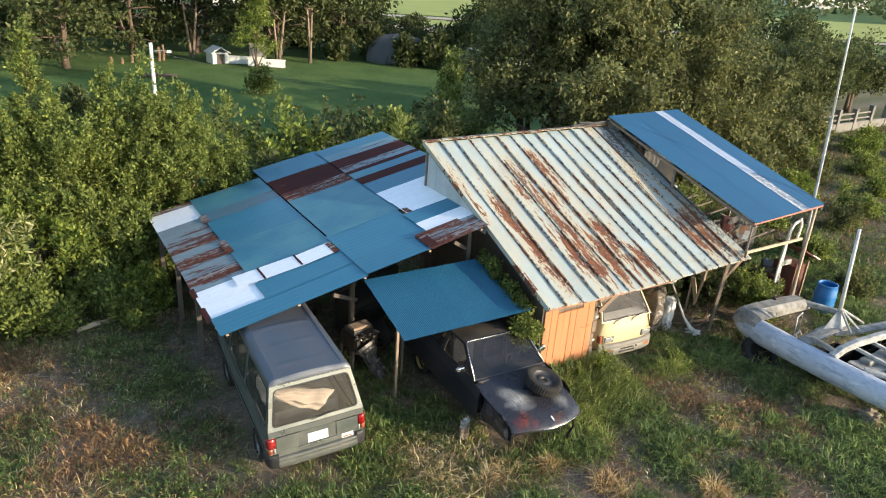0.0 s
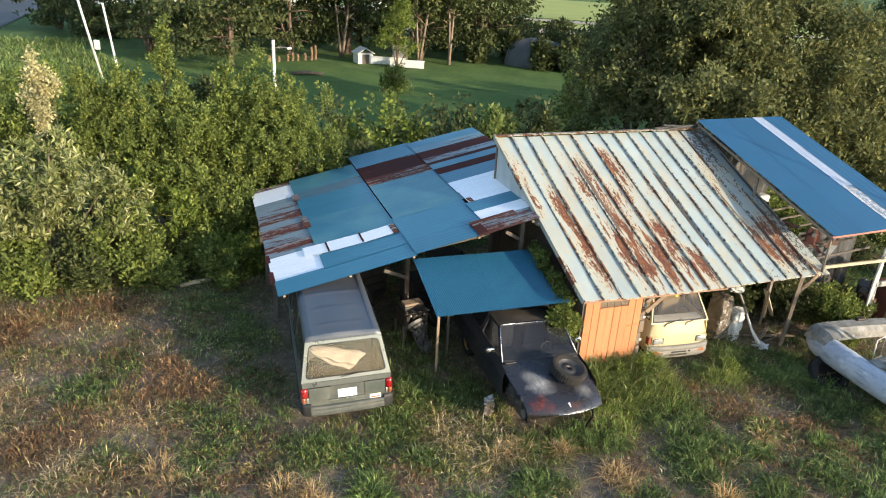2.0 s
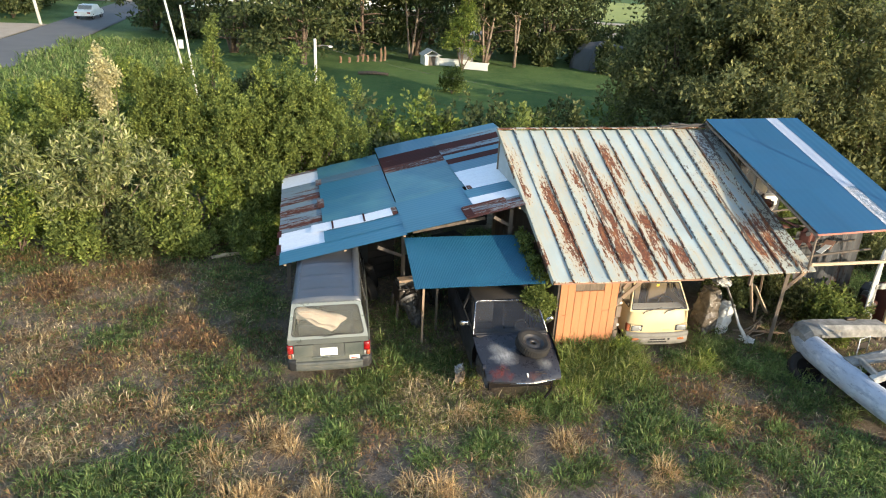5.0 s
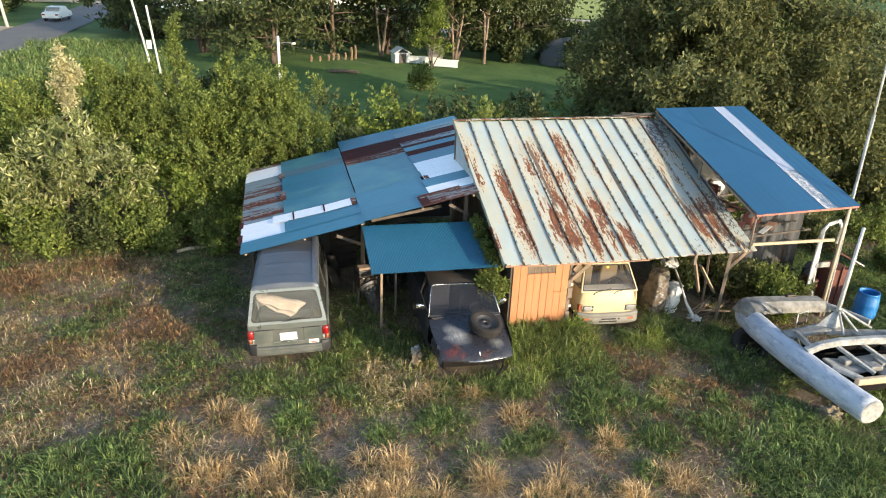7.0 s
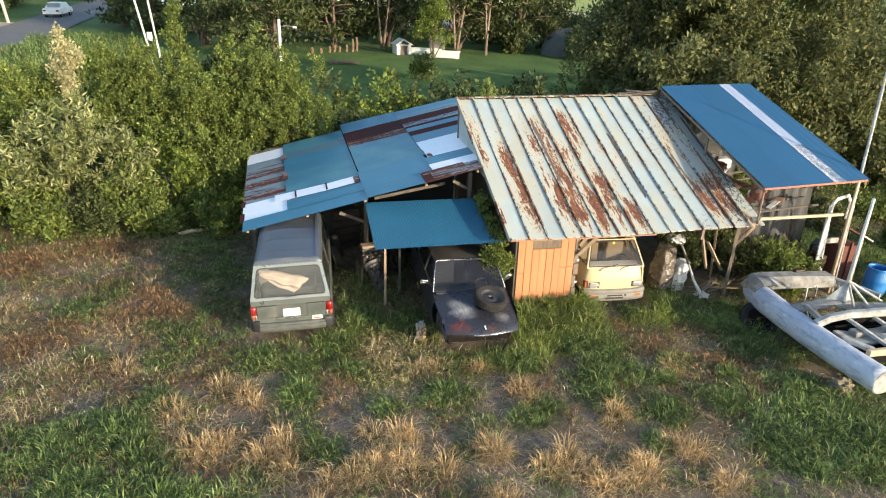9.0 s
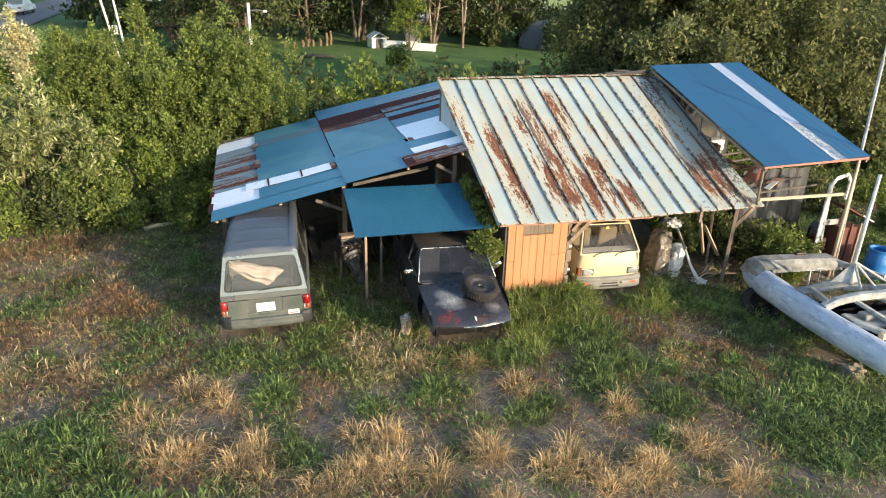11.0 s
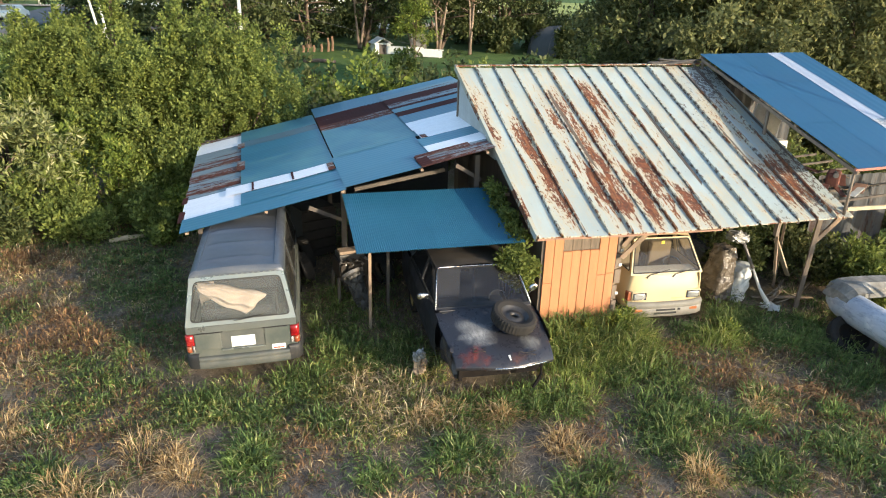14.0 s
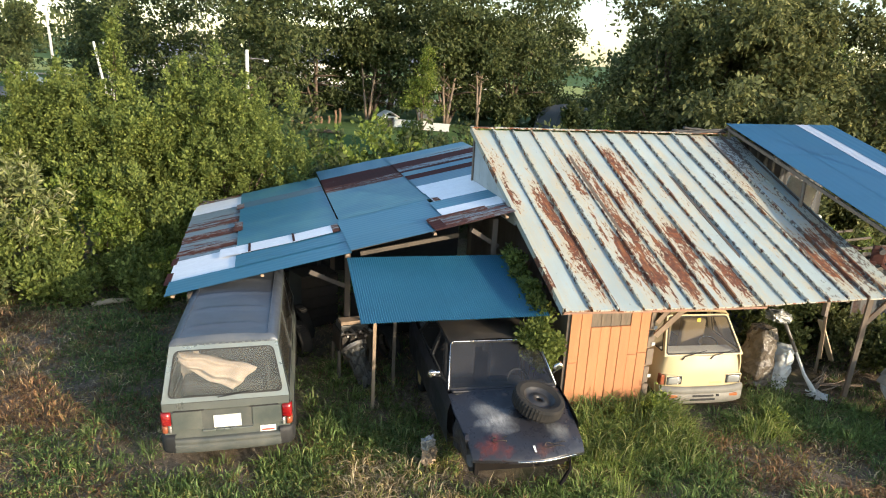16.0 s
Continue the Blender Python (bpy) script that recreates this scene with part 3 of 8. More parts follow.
def ground_weeds():
    """Low broad-leaved weeds over the greenest patches."""
    c, r = [], []
    for px, py, s in [g for g in GREEN if not any(a < g[0] < b2 and k < g[1] < d2 for a, b2, k, d2 in BLOCKED)]:
        for _ in range(int(46 * s * s) + 3):
            c.append((px + random.gauss(0, s * 0.5), py + random.gauss(0, s * 0.5), random.uniform(0.02, 0.09)))
            r.append(random.uniform(0.06, 0.16))
    for x0, x1, y0, y1, n, h in ((8.15, 9.95, 8.45, 8.8, 60, 0.35), (4.5, 6.1, 8.6, 12.0, 90, 0.22), (11.7, 12.9, 8.6, 10.2, 60, 0.25), (6.0, 8.3, 6.5, 7.0, 50, 0.12), (1.4, 4.8, 7.3, 8.5, 50, 0.10), (5.4, 6.5, 7.0, 10.0, 20, 0.10), (0.5, 2.5, 11.5, 15.0, 60, 0.15)):
        for _ in range(n):
            c.append((random.uniform(x0, x1), random.uniform(y0, y1), random.uniform(0.05, h)))
            r.append(random.uniform(0.07, 0.16))
    tagged(new("leafy_weeds", fast_mesh("leafy_weeds", *leaf_cloud(c, r, 22, 0.05, 0.5, 0.6), M_wild)), "low broad-leaved green weeds in the field", "weeds", kind="stuff")


ground_weeds()


def plant(name, x, y, lobes, material, label, category, count=120, per=60, size=0.12, clump=0.4, trunk=0.05, stem_count=5, shape=1.0, group="", droop=0.0, bark=None, rosette=False, spires=0, squash=0.8, shoot=0.0):
    t = thing(name, x, y, 0, 0, label, category, group)
    bm = bmesh.new()
    rel = [(l[0], l[1], l[2], l[3], l[4], l[5]) for l in lobes]
    stems(bm, 0, 0, rel, trunk, -0.05, stem_count)
    part("trunk" if category == "tree" else "stem", bm, bark or M_bark, t, smooth=True)
    skin = billow(rel, 9, 0.36)
    for _ in range(spires):
        l = random.choice(rel)
        skin.append((l[0] + random.uniform(-0.9, 0.9) * l[3], l[1] + random.uniform(-0.9, 0.9) * l[4], l[2] + l[5] * random.uniform(0.3, 0.95), 0.15, 0.15, random.uniform(0.3, 0.6)))
    c, r = clumps(skin, count, clump)
    ob = new("crown" if category == "tree" else "foliage", fast_mesh(name, *leaf_cloud(c, r, per, size, squash, shape, droop, rosette, shoot), material))
    ob.parent = t
    return t


# shrubs along the field's edge
EDGE = "field edge shrubs"
plant("shrub", -2.6, 16.5, [(0, 0, 2.4, 1.7, 1.3, 1.2), (-0.9, -0.3, 1.5, 1.3, 1.1, 1.1), (1.1, -0.2, 1.8, 1.2, 1.1, 1.2), (2.1, -0.4, 1.7, 0.8, 0.7, 0.6), (0.4, -0.2, 3.2, 0.7, 0.6, 0.6), (-1.9, 0.0, 2.3, 0.8, 0.7, 0.7)], M_leaf_silver,
      "tall shrub with long pale-backed leaves at the field's edge", "shrub", 760, 17, 0.18, 0.2, 0.05, 9, 0.40, EDGE, rosette=True, bark=M_palebark)
plant("shrub", 3.0, 18.4, [(0, 0, 3.0, 1.6, 1.4, 1.5), (-0.5, 0, 4.0, 0.8, 0.8, 1.0), (0.9, -0.4, 2.4, 1.3, 1.2, 1.5), (0, -0.6, 1.4, 1.8, 1.3, 1.3), (-1.1, -0.2, 2.3, 1.1, 1.0, 1.4)], M_leaf,
      "large dense green shrub behind the patched roof", "shrub", 1000, 54, 0.080, 0.21, 0.06, 9, 1.0, EDGE, spires=8, squash=1.1, shoot=1.0)
plant("shrub", 0.3, 18.6, [(0, 0, 2.7, 1.6, 1.3, 1.5), (0.16, 0.84, 5.0, 0.24, 0.24, 1.0), (0.1, 0.7, 4.0, 0.45, 0.45, 0.8), (0.6, -0.5, 2.1, 1.4, 1.2, 1.5), (-1.0, 0, 2.7, 1.1, 1.0, 1.4)], M_leaf,
      "green shrub with one tall upright shoot", "shrub", 900, 54, 0.080, 0.21, 0.06, 9, 1.0, EDGE, spires=8, squash=1.1, shoot=1.0)
plant("shrub", -2.4, 19.0, [(-0.25, -0.35, 4.5, 0.2, 0.2, 0.85), (-0.05, -0.4, 4.3, 0.18, 0.18, 0.7), (-0.48, -0.4, 4.1, 0.2, 0.2, 0.5), (0.12, -0.35, 4.2, 0.15, 0.15, 0.4), (-0.2, -0.4, 3.6, 0.22, 0.22, 0.6)], M_leaf_cream, "slim upright bush of cream-coloured leaves", "shrub", 110, 30, 0.085, 0.14, 0.03, 4, 1.0, squash=1.4)
plant("shrub", -1.3, 19.3, [(0, 0, 2.8, 1.1, 1.0, 1.6), (0.5, 0.2, 3.6, 0.5, 0.5, 0.9)], M_leaf, "dense green shrub at the field's edge", "shrub", 440, 50, 0.082, 0.21, 0.05, 8, 1.0, EDGE, spires=6, squash=1.1, shoot=1.0)
plant("shrub", -4.6, 18.4, [(0, 0, 2.2, 1.6, 1.4, 1.4), (1.0, 0.8, 2.9, 1.0, 1.0, 1.1)], M_leaf, "dense green shrub at the field's edge", "shrub", 480, 50, 0.082, 0.21, 0.05, 8, 1.0, EDGE, spires=6, squash=1.1, shoot=1.0)
plant("shrub", -7.4, 17.4, [(0, 0, 1.9, 1.8, 1.6, 1.5)], M_leaf, "dense green shrub at the field's edge", "shrub", 260, 50, 0.13, 0.38, 0.05, 6, 1.0, EDGE)
plant("shrub", -5.6, 21.5, [(0, 0, 2.0, 2.0, 1.4, 1.4), (2.2, 0.5, 1.7, 1.6, 1.2, 1.3)], M_leaf_lime, "loose yellow-green shrub behind the hedge", "shrub", 240, 45, 0.16, 0.4, 0.05, 6, 1.0, EDGE)
for bx, by, bz, br, mt in ((0.3, 16.7, 1.2, 1.1, M_leaf_lime), (-0.9, 16.0, 0.9, 0.9, M_leaf), (1.5, 17.0, 1.2, 1.0, M_leaf), (2.3, 16.9, 0.8, 0.8, M_leaf), (1.1, 16.0, 0.6, 0.7, M_leaf),
                           (-0.2, 15.4, 0.5, 0.7, M_leaf), (-1.7, 15.5, 0.6, 0.7, M_leaf_dark), (-3.0, 15.5, 0.6, 0.8, M_leaf), (-4.6, 16.0, 1.0, 1.1, M_leaf_lime), (-6.4, 15.8, 0.9, 1.1, M_leaf), (-8.2, 15.8, 0.9, 1.2, M_leaf_lime), (2.0, 15.6, 0.5, 0.5, M_leaf_lime), (1.5, 14.9, 0.35, 0.45, M_leaf)):
    plant("bush", bx, by, [(0, 0, bz, br, br, bz), (0.5 * br, -0.2, bz * 0.7, br * 0.7, br * 0.7, bz * 0.8)], mt, "low leafy weed bush at the hedge's foot", "bush", int(165 * br), 34, 0.105, 0.22, 0.03, 4, 0.9, "hedge foot bushes", shoot=1.0)
for bx, by, bz, br, mt in ((5.2, 19.3, 1.9, 1.4, M_leaf_dark), (6.9, 19.7, 2.0, 1.3, M_leaf_lime), (8.6, 20.0, 1.9, 1.4, M_leaf_dark), (10.6, 19.8, 1.9, 1.4, M_leaf), (12.4, 20.4, 1.7, 1.4, M_leaf_dark), (7.6, 21.4, 1.7, 1.3, M_leaf), (10.0, 21.8, 1.8, 1.4, M_leaf_dark), (14.6, 22.0, 1.5, 1.4, M_leaf), (5.8, 21.6, 1.5, 1.3, M_leaf_lime), (12.2, 22.6, 1.5, 1.4, M_leaf)):
    plant("bush", bx, by, [(0, 0, bz * 0.8, br, br, bz), (0.5, 0.2, bz * 0.6, br, br, bz * 0.8)], mt, "leafy bush in the overgrown strip behind the shed", "bush", int(90 * br), 26, 0.165, 0.32, 0.04, 4, 1.0, "bushes behind the shed", shoot=1.0, spires=5)
# weeds round the carport
for bx, by, bz, br, mt in ((14.6, 9.9, 0.5, 0.55, M_leaf_olive), (15.4, 9.5, 0.45, 0.55, M_leaf), (16.2, 9.5, 0.3, 0.4, M_leaf_olive), (13.4, 10.6, 0.6, 0.6, M_leaf_dark), (13.9, 11.6, 0.8, 0.8, M_leaf), (15.0, 11.2, 0.6, 0.7, M_leaf_dark), (14.4, 13.0, 0.9, 0.8, M_leaf_dark),
                           (15.2, 8.8, 0.35, 0.45, M_leaf), (19.2, 8.6, 0.25, 0.45, M_leaf_olive), (20.5, 10.6, 0.3, 0.5, M_leaf), (19.6, 12.6, 0.35, 0.6, M_leaf_olive), (22.0, 13.2, 0.35, 0.6, M_leaf), (18.4, 14.4, 0.7, 0.8, M_leaf), (24.5, 12.0, 0.3, 0.6, M_leaf_olive), (26.5, 15.0, 0.4, 0.8, M_leaf_lime), (21.2, 15.8, 0.8, 0.9, M_leaf_dark), (29.5, 16.5, 0.4, 0.9, M_leaf_olive)):
    plant("bush", bx, by, [(0, 0, bz, br, br, bz), (0.4 * br, -0.2, bz * 0.7, br * 0.7, br * 0.7, bz * 0.8)], mt, "green weed bush growing round the carport", "bush", int(170 * br), 32, 0.095, 0.2, 0.02, 4, 0.9, "weeds round the carport", spires=7, shoot=1.0)
plant("ivy", 7.86, 9.3, [(0.0, -0.36, 1.34, 0.30, 0.17, 0.44), (0.05, 0.0, 1.80, 0.18, 0.26, 0.22), (0.0, 0.5, 2.06, 0.15, 0.36, 0.16), (-0.02, 1.0, 2.30, 0.12, 0.36, 0.14)], M_leaf, "climbing dark green creeper hanging over the awning's end", "creeper", 260, 42, 0.062, 0.12, 0.02, 4, 1.2)

for bx, by, bz, br in ((8.95, 8.5, 0.22, 0.13), (9.5, 8.45, 0.26, 0.13), (9.85, 8.6, 0.24, 0.12), (11.6, 8.2, 0.14, 0.14)):
    plant("weed_clump", bx, by, [(0, 0, bz, br, br, bz)], M_leaf_lime, "upright bright green weeds growing before the boards", "weeds", int(300 * br), 20, 0.07, 0.075, 0.006, 5, 0.6, "weeds before the boards", shoot=1.6)

# large trees behind the carport
for tx, ty, lobes, mt, n in (
        (16.9, 20.6, [(0, 0, 5.6, 2.6, 2.4, 2.2), (-1.1, 0.3, 4.2, 1.8, 1.7, 1.8), (1.5, -0.8, 6.6, 2.0, 1.8, 1.8), (0.4, -1.5, 3.6, 2.6, 1.4, 1.6), (-0.6, 0.6, 7.4, 1.6, 1.5, 1.5)], M_leaf_olive, 820),
        (18.6, 18.6, [(0, 0, 5.6, 2.8, 2.4, 2.4), (1.6, -0.6, 4.4, 2.4, 2.0, 2.0), (-1.2, -1.2, 4.0, 2.2, 1.8, 1.8), (0.4, 0.4, 7.4, 1.8, 1.8, 1.8), (0.5, -1.2, 2.2, 2.4, 1.2, 1.2)], M_leaf_olive, 820),
        (23.6, 17.6, [(0, 0, 4.6, 2.6, 2.4, 2.2), (1.5, -0.5, 3.8, 2.0, 1.8, 1.7), (-1.2, 0.3, 6.2, 1.5, 1.5, 1.5)], M_leaf_olive, 480),
        (29.0, 20.5, [(0, 0, 4.6, 2.8, 2.6, 2.0), (1.8, -0.5, 3.6, 2.2, 2.0, 1.6)], M_leaf_dark, 360),
        (36.5, 22.0, [(0, 0, 4.0, 2.8, 2.6, 1.8), (-1.5, -0.5, 5.2, 1.8, 1.8, 1.6)], M_leaf_dark, 320),
        (21.8, 24.0, [(0, 0, 6.0, 3.4, 2.6, 2.8), (-2.2, 0.5, 4.6, 2.2, 2.0, 2.0)], M_leaf_dark, 460)):
    plant("tree", tx, ty, lobes, mt, "broad leafy tree behind the carport, lit by low sun", "tree", n, 44, 0.165, 0.37, 0.14, 6, 0.85, "trees behind the carport", droop=0.45, spires=10)

for bx, by, bz, br in ((15.6, 16.4, 1.5, 1.3), (17.6, 16.0, 1.3, 1.3), (19.8, 16.2, 1.4, 1.3), (21.8, 17.0, 1.5, 1.4), (24.2, 16.4, 1.3, 1.4), (26.6, 18.2, 1.4, 1.5), (20.5, 20.0, 1.6, 1.5), (24.5, 20.6, 1.6, 1.6), (29.5, 18.6, 1.2, 1.6), (33.0, 20.0, 1.4, 1.7), (14.6, 17.2, 1.1, 1.0), (28.5, 23.5, 1.6, 1.8)):
    plant("bush", bx, by, [(0, 0, bz, br, br, bz), (0.4 * br, -0.3, bz * 0.7, br * 0.8, br * 0.7, bz * 0.9)], M_leaf_olive, "dense low foliage beneath the trees behind the carport", "bush", int(100 * br), 28, 0.18, 0.34, 0.03, 4, 1.0, "undergrowth behind the carport")

# trees beyond the lawn
for i, (tx, ty, h, w, mt) in enumerate(((3.4, 51.0, 12.0, 4.4, M_leaf_dark), (8.4, 56.5, 13.0, 4.8, M_leaf_dark), (13.2, 57.5, 13.0, 4.6, M_leaf_dark), (18.2, 53.0, 12.0, 4.4, M_leaf_dark), (23.6, 55.0, 12.5, 4.6, M_leaf_dark),
                         (28.4, 60.0, 11.5, 4.0, M_leaf_dark), (38.0, 52.0, 10.5, 4.2, M_leaf_dark), (-2.0, 57.0, 12.5, 4.4, M_leaf_dark), (-10.5, 72.0, 8.5, 3.2, M_leaf_dark), (-29.5, 96.0, 9.0, 4.0, M_leaf_dark), (-6.5, 66.0, 11.0, 4.0, M_leaf_dark), (45.0, 47.0, 8.5, 4.2, M_leaf), (22.0, 66.0, 12.5, 4.5, M_leaf_dark), (35.5, 46.0, 8.5, 3.6, M_leaf_dark), (54.0, 40.0, 7.5, 4.0, M_leaf_dark), (5.5, 64.0, 13.0, 4.4, M_leaf_dark), (16.0, 66.0, 12.5, 4.5, M_leaf_dark))):
    h *= 1.1
    girth = (0.85, 0.98, 1.05, 1.08, 1.08, 1.0, 0.92, 0.75, 0.45)
    lobes = [(random.uniform(-0.3, 0.3) * w, random.uniform(-0.3, 0.3) * w, h * (0.125 + 0.1 * k), w * girth[k], w * girth[k] * 0.9, h * 0.066) for k in range(9)]
    plant("tree", tx, ty, lobes, mt, "tall dark tree in the row beyond the lawn", "tree", 340 if ty < 65.5 else 210, 28 if ty < 65.5 else 22, 0.35 if ty < 65.5 else 0.46, 0.85, 0.2, 4, 0.8, "trees beyond the lawn", droop=0.35, squash=0.42)
for tx, ty, w in ((-4, 71, 2.6), (0, 70, 2.6), (4, 71, 2.6), (8, 70, 2.6), (14, 71, 2.6), (19, 72, 2.6), (25, 70, 2.6), (31, 70, 2.6), (36, 66, 2.6), (42, 60, 2.6), (1.5, 62, 2.2), (11, 66, 2.6), (23, 60.5, 2.0), (29.5, 54.5, 2.4), (35, 56, 2.6), (-6, 66, 2.4), (41, 50, 2.6), (30.1, 50.0, 1.5), (26.9, 49.0, 0.7), (29.0, 48.0, 0.9), (47, 45, 2.6), (32.0, 47.5, 1.8), (25.9, 52.6, 0.6), (22.8, 52.4, 0.7)):
    plant("bush", tx, ty, [(0, 0, 1.0, w, w * 0.7, 1.1), (w * 0.5, 0.2, 1.3, w * 0.6, w * 0.5, 1.2)], M_leaf_dark, "dark undergrowth beneath the far trees", "bush", 64, 32, 0.36, 0.6, 0.04, 3, 1.0, "undergrowth beyond the lawn")
plant("tree", 15.4, 49.5, [(0, 0, 3.4, 1.0, 1.0, 1.3), (-0.6, 0, 2.4, 1.2, 1.0, 0.9), (0.2, 0, 5.0, 0.6, 0.6, 1.0), (0.7, 0, 1.4, 1.2, 1.0, 0.7)], M_leaf_lime, "young bright green tree on the lawn", "tree", 130, 34, 0.20, 0.36, 0.06, 5, 0.6, droop=0.3, squash=0.5)
for tx, ty, fork in ((17.7, 51.6, 0.9), (24.7, 56.2, -0.8), (20.2, 51.6, 0.25), (12.3, 55.2, 0.3)):
    plant("tree", tx, ty, [(fork, 0.2, 5.4, 2.2, 1.8, 1.2), (-fork * 0.6, -0.2, 6.2, 2.0, 1.8, 1.3), (fork * 1.3, 0.3, 7.4, 1.8, 1.6, 1.2)], M_leaf_dark, "dark tree with a pale forked trunk beyond the lawn", "tree", 190, 30, 0.32, 0.7, 0.12, 3, 0.85, "forked trees beyond the lawn", droop=0.35, squash=0.5, bark=M_tanbark)
for bx, by, bz, br in ((12.6, 40.0, 0.55, 0.9), (21.5, 33.5, 1.2, 0.9), (22.6, 35.0, 1.5, 1.0), (23.6, 33.0, 1.1, 1.0), (20.2, 31.5, 0.8, 0.8)):
    plant("bush", bx, by, [(0, 0, bz, br, br, bz), (0.4 * br, 0.1, bz * 1.2, br * 0.5, br * 0.5, bz * 0.7)], M_leaf, "leafy weed bush standing on the lawn", "bush", int(90 * br), 32, 0.15, 0.3, 0.03, 4, 1.0, "bushes on the lawn", spires=5, shoot=1.0)
for tx, ty in ((-26, 80), (-27, 85), (-28, 91), (-29, 97), (-27.5, 76), (-31, 104)):
    plant("bush", tx, ty, [(0, 0, 1.5, 2.6, 2.2, 1.6), (1.2, 0.5, 1.8, 1.6, 1.5, 1.3)], M_leaf_dark, "dark clipped bush beside the far lane", "bush", 64, 32, 0.36, 0.6, 0.05, 3, 1.0, "lane hedge")
for bx, by, bz, br, mt in ((26.8, 12.6, 0.3, 0.6, M_leaf), (30.5, 13.8, 0.3, 0.7, M_leaf_lime), (33.5, 16.0, 0.4, 0.8, M_leaf), (35.5, 14.6, 0.3, 0.7, M_leaf_olive), (37.5, 18.6, 0.4, 0.9, M_leaf_lime), (40.5, 19.4, 0.35, 0.9, M_leaf_lime), (29.0, 11.0, 0.25, 0.5, M_leaf_olive), (39.5, 17.0, 0.3, 0.8, M_leaf_olive), (32.5, 11.8, 0.25, 0.6, M_leaf), (32.0, 19.0, 0.5, 0.9, M_leaf_lime)):
    plant("bush", bx, by, [(0, 0, bz, br, br, bz), (0.5 * br, -0.3, bz * 0.7, br * 0.8, br * 0.7, bz * 0.8)], mt, "loose weed bush on the dry ground by the fence", "bush", int(70 * br), 36, 0.14, 0.28, 0.02, 4, 0.9, "bushes by the fence", spires=4)
for tx, ty in ((38.6, 22.9), (43.5, 26.0), (49.5, 26.0)):
    plant("tree", tx, ty, [(0, 0, 3.5, 2.6, 2.2, 1.6), (-1.6, -0.4, 2.8, 2.0, 1.8, 1.3), (1.5, 0.2, 2.7, 2.0, 1.8, 1.3)], M_leaf_dark, "dark spreading tree beside the concrete fence", "tree", 260, 40, 0.24, 0.5, 0.16, 4, 0.9, "trees by the fence")
plant("shrub", 1.7, 21.2, [(0, 0, 2.2, 1.2, 1.0, 1.4), (-0.5, 0.1, 3.0, 0.7, 0.6, 0.8)], M_leaf_dark, "dark bluish-green shrub behind the hedge", "shrub", 260, 46, 0.1, 0.24, 0.04, 5, 1.0, EDGE, spires=5)
plant("shrub", 3.35, 20.3, [(0, 0, 1.8, 1.0, 0.8, 1.6), (0.22, 0.2, 3.1, 0.6, 0.5, 0.9)], M_leaf, "leafy shrub at the foot of the concrete pole", "shrub", 240, 40, 0.11, 0.26, 0.04, 5, 1.0, EDGE, spires=5)
for bx, by, bz, br, mt in ((-5.4, 25.0, 1.1, 1.3, M_leaf), (-8.2, 27.5, 1.2, 1.5, M_leaf_lime), (-6.6, 31.5, 1.2, 1.5, M_leaf), (-6.8, 38.0, 1.1, 1.5, M_leaf_lime), (-3.4, 24.0, 1.0, 1.1, M_leaf_lime)):
    plant("bush", bx, by, [(0, 0, bz * 0.8, br, br, bz), (0.5 * br, -0.3, bz * 0.6, br * 0.8, br * 0.7, bz * 0.7)], mt, "rough weed bush between hedge and lane", "bush", int(70 * br), 36, 0.17, 0.3, 0.03, 4, 0.9, "bushes towards the lane", spires=7)
for tx, ty, h, w in ((-33.0, 84.0, 8.5, 3.6), (-37.0, 98.0, 9.0, 4.0), (-28.5, 112.0, 9.5, 4.0), (-33.0, 124.0, 10.0, 4.2), (-43.0, 112.0, 9.5, 4.4), (-23.5, 134.0, 10.0, 4.2)):
    lobes = [(random.uniform(-0.4, 0.4) * w, random.uniform(-0.4, 0.4) * w, h * (0.18 + 0.14 * k), w * (0.95 - 0.12 * k), w * (0.85 - 0.1 * k), h * 0.10) for k in range(6)]
    plant("tree", tx, ty, lobes, M_leaf_dark, "dark tree standing beyond the far lane", "tree", 200, 26, 0.5, 0.9, 0.2, 3, 0.85, "trees beyond the lane", droop=0.3, squash=0.6)


# ---- sheds ----
RX0, PITCH, PANELS = 7.95, 0.413, 15
RX1 = RX0 + PITCH * PANELS


def eave_y(x):
    return 8.49 + 0.035 * max(0.0, x - 10.5)


def ridge_y(x):
    return 13.32 + 0.038 * (x - RX0)


def rust_z(x, y):
    return 2.06 - 0.018 * (x - RX0) + 0.407 * (y - 8.51)


